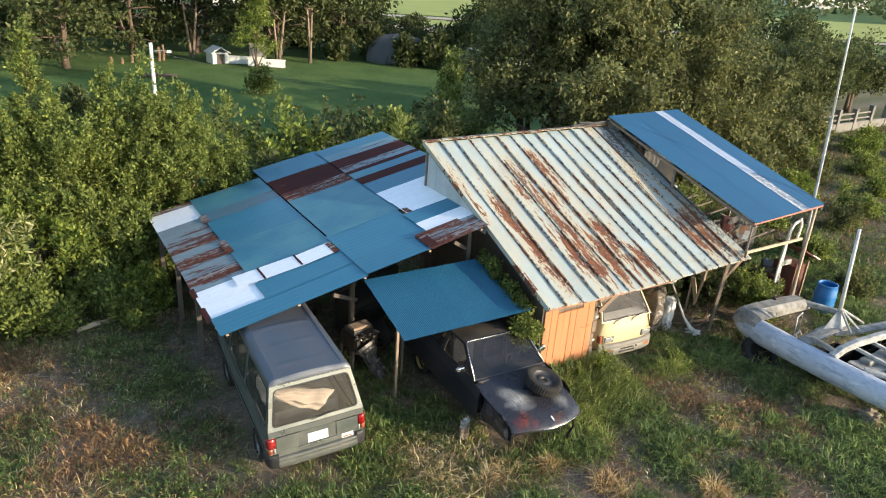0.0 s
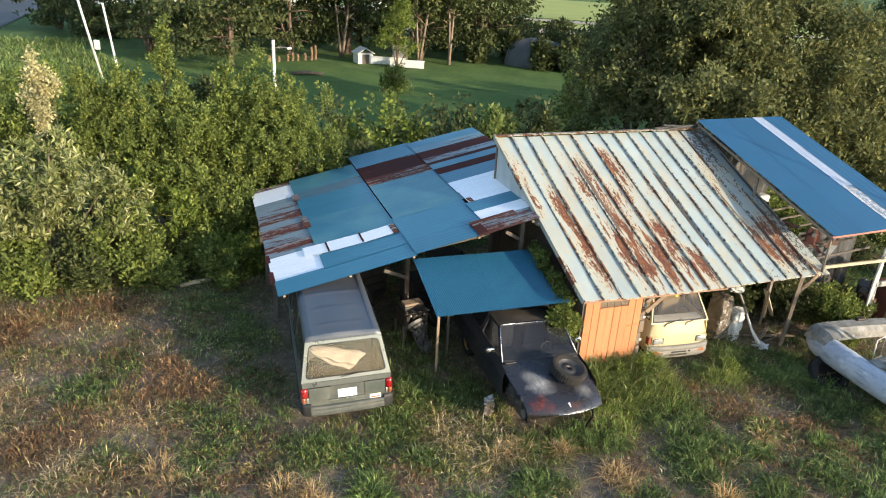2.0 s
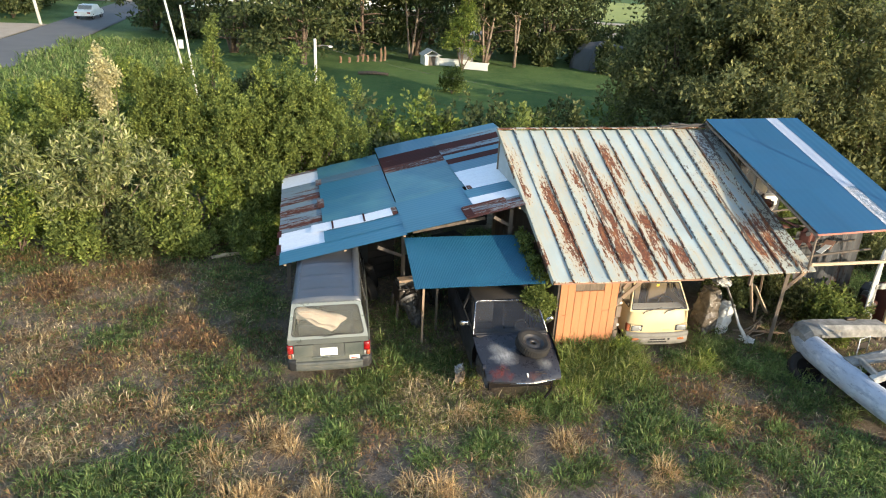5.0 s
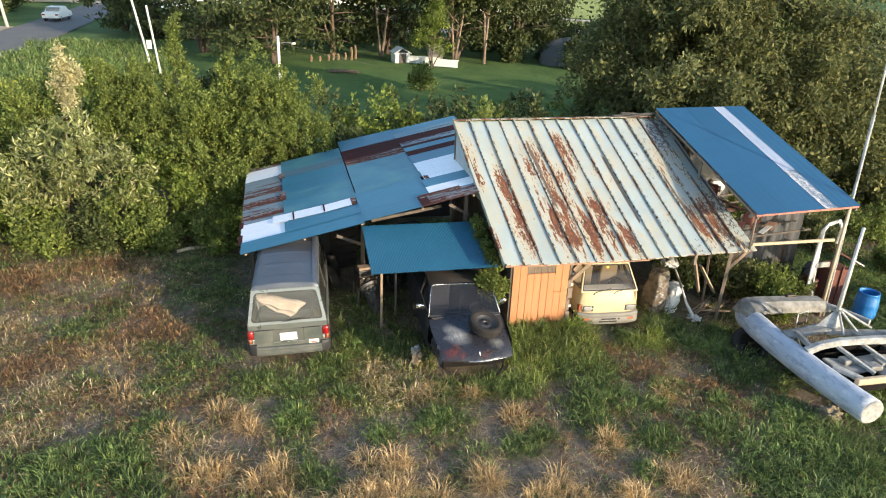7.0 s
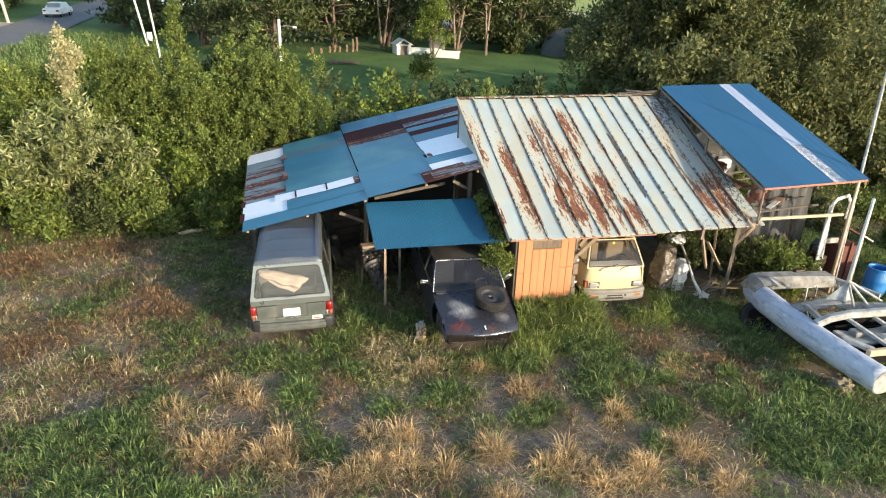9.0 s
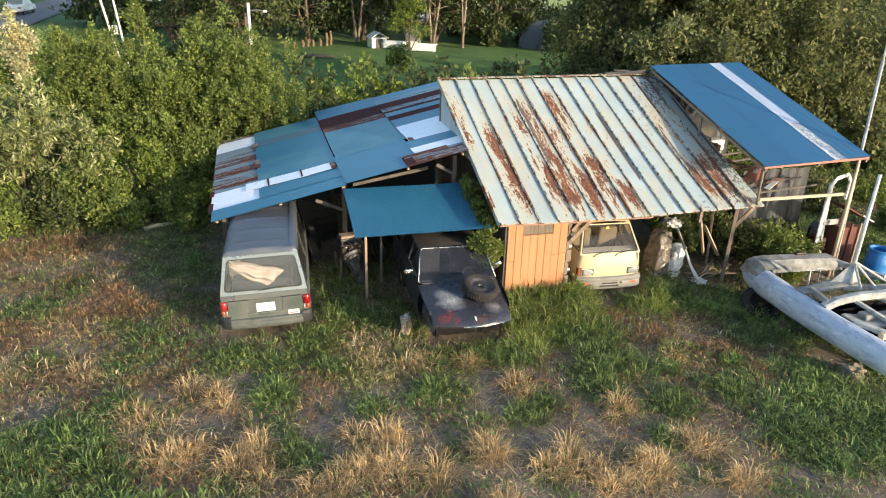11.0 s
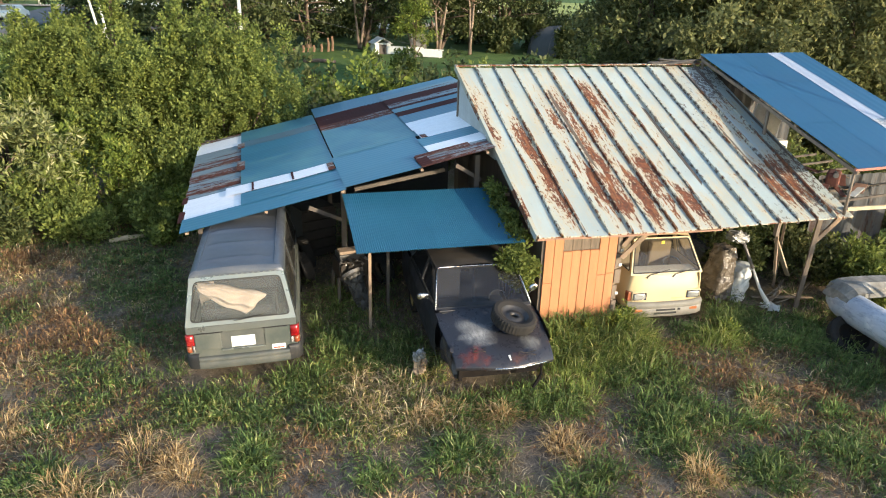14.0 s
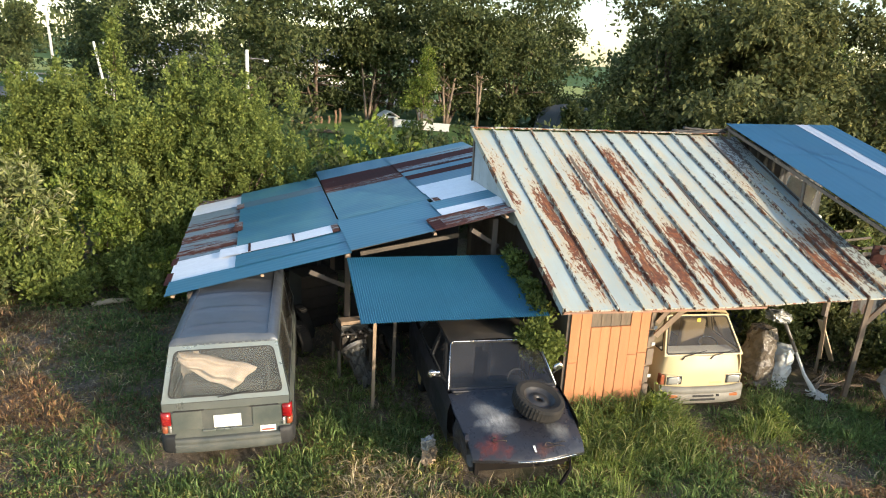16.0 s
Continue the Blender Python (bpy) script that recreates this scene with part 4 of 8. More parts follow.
# where each roof panel has rusted: from, to (0 at the ridge, 1 at the eaves), how badly, and at which side of the panel
WORN = {0: [(0.02, 0.62, 1.0, -0.22)],
        1: [(0.08, 0.24, 0.45, 0.9), (0.30, 1.02, 0.85, 0.82)],
        2: [(0.22, 0.55, 0.4, 0.9)],
        3: [(0.04, 0.18, 0.5, 0.5), (0.20, 0.55, 0.75, 0.85), (0.5, 1.02, 0.75, 0.7)],
        4: [(0.02, 0.12, 0.5, 0.4), (0.12, 0.50, 0.9, 0.35), (0.42, 1.02, 0.85, 0.5)],
        5: [(0.25, 0.72, 0.6, 0.15), (0.60, 1.02, 0.9, 0.6)],
        6: [(0.08, 0.55, 0.8, 0.4), (0.5, 1.02, 0.75, 0.45)],
        7: [(0.30, 0.55, 0.5, 0.8), (0.55, 0.78, 0.6, 0.3), (0.74, 1.05, 1.05, 0.6)],
        8: [(0.2, 0.6, 0.3, 0.95)],
        9: [(0.29, 0.36, 0.75, 0.5), (0.47, 0.53, 0.5, 0.7)],
        10: [(0.4, 0.9, 0.25, 0.95)],
        11: [(0.64, 0.76, 0.5, 0.4)],
        12: [(-0.02, 0.08, 0.7, 0.5), (0.15, 0.62, 0.55, 0.85), (0.58, 1.02, 0.8, 0.6)],
        13: [(0.1, 0.6, 0.5, 0.8), (0.56, 1.02, 0.85, 0.5)],
        14: [(0.26, 0.42, 0.5, 0.3), (0.9, 1.05, 0.95, 0.4)]}


def wear_at(i, u, v):
    return max([0.0] + [k * max(0, min(1, 5 * (v - a) + 0.25, 5 * (b - v) + 0.25)) * max(0, 1 - 0.95 * abs(u - side)) for a, b, k, side in WORN.get(i, ())])


def roof_paint():
    """Flaking pale paint on sheet steel; the mesh's own wear, plus shade added on battens, decides where rust has
    broken through.
    """
    m, nt, b = shader("flaking_pale_roof_paint", 0.5)
    an = nt.nodes.new("ShaderNodeAttribute")
    an.attribute_name = "wear_shade"
    sp = nt.nodes.new("ShaderNodeSeparateColor")
    nt.links.new(an.outputs["Color"], sp.inputs["Color"])

    def maths(op, a, c, d=None):
        k = nt.nodes.new("ShaderNodeMath")
        k.operation = op
        for sock, v in zip(k.inputs, (a, c, d)):
            if isinstance(v, (int, float)):
                sock.default_value = v
            elif v is not None:
                nt.links.new(v, sock)
        return k.outputs[0]
    big = noise_tex(nt, 5.0, 8, 0.70, (1.0, 0.18, 0.18), distort=0.4)
    fleck = noise_tex(nt, 26, 5, 0.7, (1.0, 0.45, 0.45))
    streak = noise_tex(nt, 17, 5, 0.65, (1.0, 0.13, 0.13), distort=0.3)
    h = maths("MULTIPLY_ADD", fleck, 0.55, maths("MULTIPLY_ADD", streak, 0.55, maths("MULTIPLY", big, 0.9)))
    h = maths("MULTIPLY_ADD", sp.outputs["Red"], 0.405, h)
    mask = ramp(nt, maths("MULTIPLY", h, 0.6), [(0.728, 0.0), (0.752, 1.0)])
    halo = ramp(nt, maths("MULTIPLY", h, 0.6), [(0.60, 0.0), (0.735, 1.0)])
    chips = maths("MULTIPLY_ADD", sp.outputs["Green"], 0.16, maths("MULTIPLY_ADD", fleck, 0.7, maths("MULTIPLY", noise_tex(nt, 9, 4, 0.6), 0.5)))
    chips = ramp(nt, chips, [(0.755, 0.0), (0.80, 1.0)])
    tone = mix(nt, ramp(nt, noise_tex(nt, 1.3, 5), [(0.35, 0.0), (0.7, 1.0)]), (0.345, 0.41, 0.415), (0.295, 0.345, 0.34))
    tone = mix(nt, ramp(nt, noise_tex(nt, 2.4, 6, 0.65, (1.0, 0.2, 0.2)), [(0.44, 0.0), (0.72, 0.75)]), tone, (0.37, 0.355, 0.275))
    o = nt.nodes.new("ShaderNodeObjectInfo")
    tone = mix(nt, 0.3, tone, ramp(nt, o.outputs["Random"], [(0.0, 0.84), (1.0, 1.12)]), "MULTIPLY")
    stain = mix(nt, mix(nt, 0.62, 0.0, halo), tone, (0.46, 0.355, 0.20))
    rusty = mix(nt, ramp(nt, noise_tex(nt, 11, 6, 0.7), [(0.36, 0.0), (0.62, 1.0)]), (0.185, 0.058, 0.024), (0.062, 0.026, 0.016))
    rusty = mix(nt, ramp(nt, streak, [(0.54, 0.0), (0.66, 0.6)]), rusty, (0.31, 0.13, 0.048))
    col = mix(nt, chips, stain, (0.075, 0.055, 0.045))
    col = mix(nt, mask, col, rusty)
    nt.links.new(col, b.inputs["Base Color"])
    nt.links.new(mix(nt, mask, 0.5, 0.9), b.inputs["Roughness"])
    bump(nt, b, h, 0.3, 0.005)
    return m


M_peeling = roof_paint()


def with_wear_shade(ob, values):
    at = ob.data.color_attributes.new("wear_shade", "FLOAT_COLOR", "POINT")
    at.data.foreach_set("color", np.array(values, dtype=np.float32).ravel())
    return ob


def rust_roof():
    shed = thing("rusty_shed", 11.1, 10.9, 0, 0, "tin-roofed timber shed with peeling pale paint and orange board wall", "shed")
    inv = shed.matrix_world.inverted()
    w, steps = PITCH, 26
    for i in range(PANELS):
        x0, x1 = RX0 + i * w, RX0 + (i + 1) * w
        dark = 0.15 if i < 11 else 0.45 if i < 13 else 1.0
        flat = [(x0 + 0.036, 0.004)] + [(x0 + w * q, 0.0) for q in (0.25, 0.5, 0.75)] + [(x1 - 0.014, 0.004)]
        cap = [(x0 - 0.012, 0.0), (x0 - 0.006, 0.05), (x0 + 0.024, 0.05), (x0 + 0.036, 0.004)]

        def rings_of(prof, drop=0.0):
            out = []
            for k in range(steps + 1):
                f = k / steps
                row = []
                for px, pz in prof:
                    y = eave_y(px) - 0.012 * (i % 3) + (ridge_y(px) - eave_y(px)) * f
                    sag = -0.02 * math.sin(math.pi * f) + 0.008 * math.sin(i * 1.9 + f * 5)
                    row.append(inv @ Vector((px, y, rust_z(px, y) + pz + sag - drop)))
                out.append(row)
            return out
        for nm, prof, under in (("roof_panel", flat, 0.012), ("batten", cap, 0.01)):
            bm = bmesh.new()
            top = rings_of(prof)
            loft(bm, top)
            values = []
            for k in range(steps + 1):
                for q, (px, _) in enumerate(prof):
                    u, v = (px - x0) / w, 1 - k / steps
                    # battens get extra rust and chips that also paint in their shaded sides
                    r = wear_at(i, u, v) if nm == "roof_panel" else 0.28 + 0.5 * max(wear_at(i, 0.2, v), wear_at(i - 1, 0.8, v))
                    values.append((r, dark * (0.6 + 0.6 * math.sin(v * 9 + i)) + (0.8 if nm == "batten" else 0), 0, 1))
            loft(bm, [r[::-1] for r in rings_of(prof, under)])
            values += values
            loft(bm, [top[0], [v - Vector((0, 0, 0.02)) for v in top[0]]])
            values += [(0.5, 0.5, 0, 1)] * (2 * len(prof))
            if nm == "roof_panel":
                panel = with_wear_shade(part(nm, bm, M_peeling, shed), values)
            else:
                with_wear_shade(part(nm, bm, M_peeling, panel), values)
    # verge strip down the gable side
    bm = bmesh.new()
    vl = []
    for k in range(21):
        y = 8.48 + (13.34 - 8.48) * k / 20
        vl.append([inv @ Vector((RX0 + dx, y, rust_z(RX0, y) + dz)) for dx, dz in ((0.03, 0.056), (-0.03, 0.058), (-0.034, -0.05))])
    loft(bm, [r[::-1] for r in vl])
    loft(bm, [[v + Vector((0.006, 0, -0.006)) for v in r] for r in vl])
    with_wear_shade(part("verge_strip", bm, M_peeling, shed), [(0.15 + 0.5 * max(0, math.sin(k * 0.5)), 0.2, 0, 1) for k in range(21) for _ in range(3)] * 2)
    for k in range(12):
        bm = bmesh.new()
        a, c = RX0 - 0.03 + k * 0.5, RX0 + 0.49 + k * 0.5
        beam(bm, inv @ Vector((a, ridge_y(a) - 0.01, rust_z(a, ridge_y(a)) + 0.045 + 0.006 * (k % 2))), inv @ Vector((c, ridge_y(c) - 0.01, rust_z(c, ridge_y(c)) + 0.045 + 0.006 * (k % 3))), 0.13, 0.022)
        part("ridge_cap", bm, M_roof_red, shed)
    bm = bmesh.new()
    for a, c in ((7.96, 9.7), (9.7, 11.35)):
        beam(bm, inv @ Vector((a, eave_y(a) + 0.04, rust_z(a, 8.53) - 0.055)), inv @ Vector((c, eave_y(c) + 0.04, rust_z(c, 8.53) - 0.06)), 0.03, 0.085, 90)
    part("fascia_board", bm, M_fascia, shed, "weathered pinkish-brown fascia board")
    bm = bmesh.new()
    beam(bm, inv @ Vector((RX0 + 0.05, 9.0, 2.12)), inv @ Vector((RX1 - 0.05, 9.0, 2.03)), 0.09, 0.07)
    part("eaves_beam", bm, M_wood, shed)
    for x in (8.0, 9.7, 11.6, 13.0, 14.05):
        bm = bmesh.new()
        beam(bm, inv @ Vector((x, eave_y(x) + 0.06, rust_z(x, eave_y(x) + 0.06) - 0.07)), inv @ Vector((x, 13.3, rust_z(x, 13.3) - 0.07)), 0.06, 0.1)
        part("rafter", bm, M_darkwood, shed)
    for a, b2 in (((13.72, 8.98, 0), (13.62, 8.80, 1.98)), ((14.02, 13.2, 0), (14.02, 13.2, 3.8)), ((12.55, 8.62, 1.72), (12.56, 8.62, 2.02)), ((8.0, 13.2, 0), (8.0, 13.2, 3.85)), ((11.7, 11.5, 0), (11.7, 11.5, 3.0))):
        bm = bmesh.new()
        beam(bm, inv @ Vector(a), inv @ Vector(b2), 0.075, 0.065)
        part("post", bm, M_greywood, shed)
    for a, b2 in (((13.66, 8.86, 1.42), (14.0, 8.74, 1.93)), ((9.72, 8.88, 1.42), (10.04, 8.74, 1.88)), ((9.74, 8.92, 1.62), (9.93, 8.86, 1.90)), ((12.6, 8.64, 1.74), (13.25, 9.2, 0.7))):
        bm = bmesh.new()
        beam(bm, inv @ Vector(a), inv @ Vector(b2), 0.045, 0.075)
        part("brace", bm, M_wood, shed)
    # board wall
    for i in range(8):
        x0 = 8.32 + i * 0.166
        top = 1.58 if 1.4 < i < 5.4 else 2.18
        cut = {0: 1.02, 6: 1.10, 7: 1.12}.get(i)
        for z0, z1 in ([(0.0, cut - 0.004), (cut + 0.004, top)] if cut else [(0.0, top)]):
            bm = bmesh.new()
            cuboid(bm, x0, x0 + 0.159, 8.945 - 0.004 * (i % 3), 8.975, z0, z1, inv, 0.005)
            part("board", bm, M_orange, shed)
    bm = bmesh.new()
    cuboid(bm, 8.32, 9.65, 8.976, 9.03, 0, 2.16, inv)
    part("wall_backing", bm, M_darkwood, shed)
    for k in range(7):
        bm = bmesh.new()
        cuboid(bm, 9.652 + 0.012 * (k % 2), 9.78 - 0.02 * (k % 3), 8.95, 8.985, 0.3 * k, 0.3 * k + 0.27, inv, 0.006)
        part("edge_board", bm, M_greywood, shed)
    for k in (1, 3, 4):
        bm = bmesh.new()
        z = 0.42 + 0.27 * k
        cuboid(bm, 9.715, 9.775, 8.935, 8.949, z, z + 0.055, inv, 0.004)
        part("paper_scrap", bm, M_dirtyscrap, shed, "torn white scrap")
    for x in (8.655, 8.82, 8.985, 9.15):
        bm = bmesh.new()
        cuboid(bm, x, x + 0.155, 8.957, 8.973, 1.59, 2.10, inv, 0.003)
        part("window_pane", bm, M_pane, shed, "dusty grey pane under the eaves")
    for x in (8.812, 8.977, 9.142):
        bm = bmesh.new()
        cuboid(bm, x, x + 0.012, 8.948, 8.957, 1.59, 2.10, inv)
        part("glazing_bar", bm, M_greywood, shed)
    bm = bmesh.new()
    slab(bm, [inv @ Vector(p) for p in ((8.32, 8.98, 0), (8.32, 13.2, 0), (8.32, 13.2, 3.85), (8.32, 8.98, 2.15))], 0.05)
    part("side_wall", bm, M_darkwood, shed)
    bm = bmesh.new()
    slab(bm, [inv @ Vector(p) for p in ((9.66, 8.98, 0), (9.66, 11.0, 0), (9.66, 11.0, 2.95), (9.66, 8.98, 2.15))], -0.05)
    part("side_wall", bm, M_wood, shed)
    for k in range(5):
        y0, y1 = 10.75 + k * 0.51, 10.75 + (k + 1) * 0.51 - 0.012
        bm = bmesh.new()
        slab(bm, [inv @ Vector(p) for p in ((7.99, y0, 2.72), (7.99, y1, 2.72), (7.99, y1, rust_z(7.99, y1) - 0.03), (7.99, y0, rust_z(7.99, y0) - 0.03))], -0.03)
        part("gable_sheet", bm, M_gable, shed, "whitish tin gable sheet")
    bm = bmesh.new()
    cuboid(bm, 8.0, 12.6, 13.2, 13.24, 0, 3.85, inv)
    part("back_wall", bm, M_darkwood, shed)
    return shed


def tarp_roll():
    t = thing("rolled_tarp", 13.25, 13.47, 4.03, 0, "dark rolled tarpaulin lying behind the tin roof's ridge", "tarpaulin")
    bm = bmesh.new()
    for k, (r, dy, dz) in enumerate(((0.045, 0.02, 0.05), (0.04, 0.07, 0.06), (0.035, 0.03, 0.11))):
        tube(bm, [(x, dy + 0.03 * math.sin(x * 3 + k), dz + 0.02 * math.sin(x * 5 + k * 2)) for x in np.linspace(-0.75 + 0.15 * k, 0.62, 14)], [r * (0.8 + 0.25 * math.sin(j * 1.3 + k)) for j in range(14)], 9)
    part("roll", bm, M_tarpdark, t, smooth=True)


M_tarpdark = aged("dark_tarpaulin", (0.035, 0.033, 0.032), (0.06, 0.052, 0.045), 0.7, 0, 5, 40, 0.6)
M_fascia = aged("pinkish_fascia_timber", (0.34, 0.19, 0.125), (0.20, 0.12, 0.085), 0.8, 0, 2.0, 30, 0.8, (0.4, 3, 3), 0.3, 0.003)
M_dirtyscrap = aged("torn_white_scrap", (0.62, 0.60, 0.55), (0.42, 0.40, 0.36), 0.7, 0, 6, 40, 0.6)
# near-black boards: the deep shade under the lean-to is put into their colour
M_interior = aged("shade_dark_boards", (0.035, 0.029, 0.024), (0.02, 0.017, 0.014), 0.9, 0, 3, 30, 0.7)
M_greywood = aged("grey_brown_timber", (0.22, 0.17, 0.125), (0.12, 0.09, 0.07), 0.85, 0, 2.0, 30, 0.8, (3, 3, 0.4), 0.4, 0.004)
M_gable = aged("dull_white_gable", (0.46, 0.48, 0.48), (0.33, 0.34, 0.33), 0.6, 0, 3, 30, 0.6)
M_pane = aged("dusty_pane", (0.19, 0.145, 0.105), (0.085, 0.068, 0.054), 0.4, 0, 6, 30, 0.9, (3, 3, 0.35))


M_greyblue = painted_tin("grey_blue_tin", (0.085, 0.14, 0.175), (0.13, 0.075, 0.065), 0.3, "x", 0.5, (0.06, 0.15, 0.21), 0.5, halo_tone=(0.12, 0.13, 0.14))
M_greyteal = painted_tin("chalky_teal_tin", (0.16, 0.26, 0.29), (0.13, 0.07, 0.06), 0.22, "x", 0.5, (0.10, 0.20, 0.25), 0.4, halo_tone=(0.17, 0.2, 0.2))
M_rustfleck = painted_tin("half_rusted_tin", (0.30, 0.30, 0.29), (0.13, 0.042, 0.026), 0.58, "x", 0.7, (0.20, 0.22, 0.22), 0.7, halo_tone=(0.20, 0.13, 0.10), spec=0.25)


def blue_z(x):
    return 1.70 + 0.228 * (x - 2.45)


def sheet(parent, x0, x1, y0, y1, zf, material, lift=0.0, pitch=0.13, amp=0.007, name="roof_sheet", axis="x", label=""):
    """A ribbed tin sheet that follows zf along x; the ribs run along x."""
    bm = bmesh.new()
    inv = parent.matrix_world.inverted()
    k = max(2, int((y1 - y0) / (pitch / 4)))
    tilt, skew = random.uniform(-0.003, 0.003), random.uniform(-0.012, 0.012)
    rings = []
    for i in range(k + 1):
        y = y0 + (y1 - y0) * i / k
        dz = amp * math.sin(2 * math.pi * (y - y0) / pitch) + lift
        rings.append([inv @ Vector((x, y + skew * (j - 2), zf(x) + dz + tilt * (i / k - 0.5) * 2)) for j, x in enumerate(np.linspace(x0, x1, 5))])
    loft(bm, [r[::-1] for r in rings])
    loft(bm, [[v - Vector((0, 0, 0.006)) for v in r] for r in rings])
    return part(name, bm, material, parent, label, smooth=True)


def blue_roof():
    t = thing("patched_lean_to", 5.2, 14.0, 0, 0, "open lean-to with a patchwork roof of blue, white and rusty tin", "shed")
    inv = t.matrix_world.inverted()
    R = M_red
    rows = [
        (2.45, 3.56, [(11.15, 11.72, M_white), (11.68, 12.40, M_white), (12.36, 13.14, M_grey), (13.10, 14.10, M_grey), (14.05, 14.90, M_grey), (14.86, 15.90, M_grey), (15.86, 16.42, M_white), (16.38, 17.05, M_white)], 0.0),
        (2.48, 5.26, [(10.58, 11.24, M_blue)], 0.016),
        (3.48, 5.26, [(11.20, 11.90, M_blue), (12.38, 13.2, M_teal), (13.15, 13.95, M_teal), (13.9, 14.75, M_blue), (14.7, 15.5, M_blue), (15.46, 16.02, M_greyblue), (15.98, 17.12, M_teal)], 0.022),
        (3.20, 3.72, [(11.92, 12.42, M_white)], 0.030),
        (3.70, 4.46, [(11.86, 12.38, M_white)], 0.036),
        (4.44, 5.20, [(11.84, 12.34, M_white)], 0.042),
        (4.42, 4.46, [(11.86, 12.38, R)], 0.048),
        (5.10, 5.22, [(11.84, 12.34, M_rustfleck)], 0.048),
        (3.68, 3.72, [(11.88, 12.40, R)], 0.042),
        (2.44, 3.54, [(16.84, 17.08, M_rustfleck), (14.36, 14.60, M_rustfleck), (13.60, 14.00, M_rustfleck), (12.70, 13.02, M_rustfleck)], 0.01),
        (3.40, 3.56, [(13.5, 14.2, M_rustfleck), (15.4, 15.9, M_rustfleck)], 0.030),
        (2.40, 2.50, [(11.16, 11.76, R), (12.2, 12.6, R)], 0.008),
        (5.24, 6.92, [(10.58, 11.35, M_blue), (11.3, 12.62, M_blue)], 0.044),
        (5.28, 7.02, [(12.58, 13.7, M_teal), (13.66, 14.98, M_teal), (14.94, 15.54, M_rustfleck), (15.5, 16.56, R), (16.52, 17.70, M_blue)], 0.046),
        (6.58, 7.92, [(10.52, 10.80, M_rustfleck), (10.76, 11.22, M_grey)], 0.066),
        (6.60, 7.6, [(11.02, 11.24, M_rustfleck)], 0.074),
        (6.57, 6.78, [(10.58, 11.2, R)], 0.074),
        (6.88, 8.0, [(11.18, 11.72, M_white), (11.68, 12.26, M_blue)], 0.066),
        (6.98, 8.0, [(12.22, 13.0, M_white)], 0.068),
        (6.96, 9.0, [(12.98, 13.76, M_white), (13.72, 14.48, M_blue), (14.44, 14.88, R), (14.84, 15.28, M_teal), (15.22, 15.48, R), (15.44, 15.86, M_grey), (15.80, 16.50, R), (16.46, 16.98, M_greyteal), (16.94, 17.5, M_blue)], 0.070),
        (6.99, 7.10, [(12.26, 12.52, M_rustfleck)], 0.078)]
    for x0, x1, cols, lift in rows:
        for y0, y1, mt in cols:
            sheet(t, x0, x1, y0, y1, blue_z, mt, lift + random.uniform(0, 0.003), 0.13, 0.0006 if mt == M_white else 0.0022)
    for y in (11.1, 12.4, 14.2, 15.9, 16.9):
        bm = bmesh.new()
        beam(bm, inv @ Vector((2.5, y, blue_z(2.5) - 0.07)), inv @ Vector((7.9, y, blue_z(7.9) - 0.07)), 0.06, 0.1)
        part("rafter", bm, M_darkwood, t)
    for x in (2.6, 3.9, 5.2, 6.6, 7.8):
        bm = bmesh.new()
        beam(bm, inv @ Vector((x, 10.6, blue_z(x) - 0.025)), inv @ Vector((x, 17.0, blue_z(x) - 0.025)), 0.05, 0.035)
        part("purlin", bm, M_wood, t)
    for x, y in ((2.62, 12.9), (5.3, 11.4), (2.6, 14.6), (5.3, 13.8), (2.6, 16.4), (5.3, 16.9), (7.7, 10.9)):
        bm = bmesh.new()
        beam(bm, inv @ Vector((x, y, 0)), inv @ Vector((x, y, blue_z(x) - 0.1)), 0.09)
        part("post", bm, M_darkwood, t)
    for a, b2 in (((4.62, 10.75, 2.0), (5.2, 10.95, 1.68)), ((5.5, 11.3, 2.12), (7.2, 11.3, 2.42)), ((7.25, 10.75, 2.65), (7.8, 10.95, 2.3))):
        bm = bmesh.new()
        beam(bm, inv @ Vector(a), inv @ Vector(b2), 0.04, 0.07)
        part("brace", bm, M_darkwood, t)
    # back wall coloured near-black to read as deep shade
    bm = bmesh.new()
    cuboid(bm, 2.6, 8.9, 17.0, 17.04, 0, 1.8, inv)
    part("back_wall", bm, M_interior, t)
    return t


def awning():
    t = thing("corrugated_awning", 6.4, 9.7, 0, 0, "low awning of bright blue corrugated tin over the car", "awning")
    inv = t.matrix_world.inverted()
    zf = lambda y: 1.795 + (y - 9.02) * 0.277
    for x0, x1 in ((5.19, 6.50), (6.48, 7.98)):
        bm = bmesh.new()
        k = int((x1 - x0) / 0.0086)
        rings = [[inv @ Vector((x0 + (x1 - x0) * i / k, y, zf(y) + 0.008 * math.sin(2 * math.pi * (x0 + (x1 - x0) * i / k) / 0.0345) + (0.006 if x0 < 6 else 0))) for y in (9.0, 9.55, 10.1, 10.64)] for i in range(k + 1)]
        loft(bm, rings)
        loft(bm, [[v - Vector((0, 0, 0.005)) for v in r][::-1] for r in rings])
        part("roof_sheet", bm, M_bluenew, t, smooth=True)
    for y in (9.85, 10.45):
        bm = bmesh.new()
        beam(bm, inv @ Vector((5.25, y, zf(y) - 0.045)), inv @ Vector((8.2, y, zf(y) - 0.045)), 0.05, 0.06)
        part("crossbeam", bm, M_wood, t)
    for x, y, mt in ((5.53, 9.85, M_wood), (5.95, 10.4, M_darkwood)):
        bm = bmesh.new()
        beam(bm, inv @ Vector((x, y, 0)), inv @ Vector((x, y, zf(y) - 0.07)), 0.048)
        part("post", bm, mt, t)
    return t


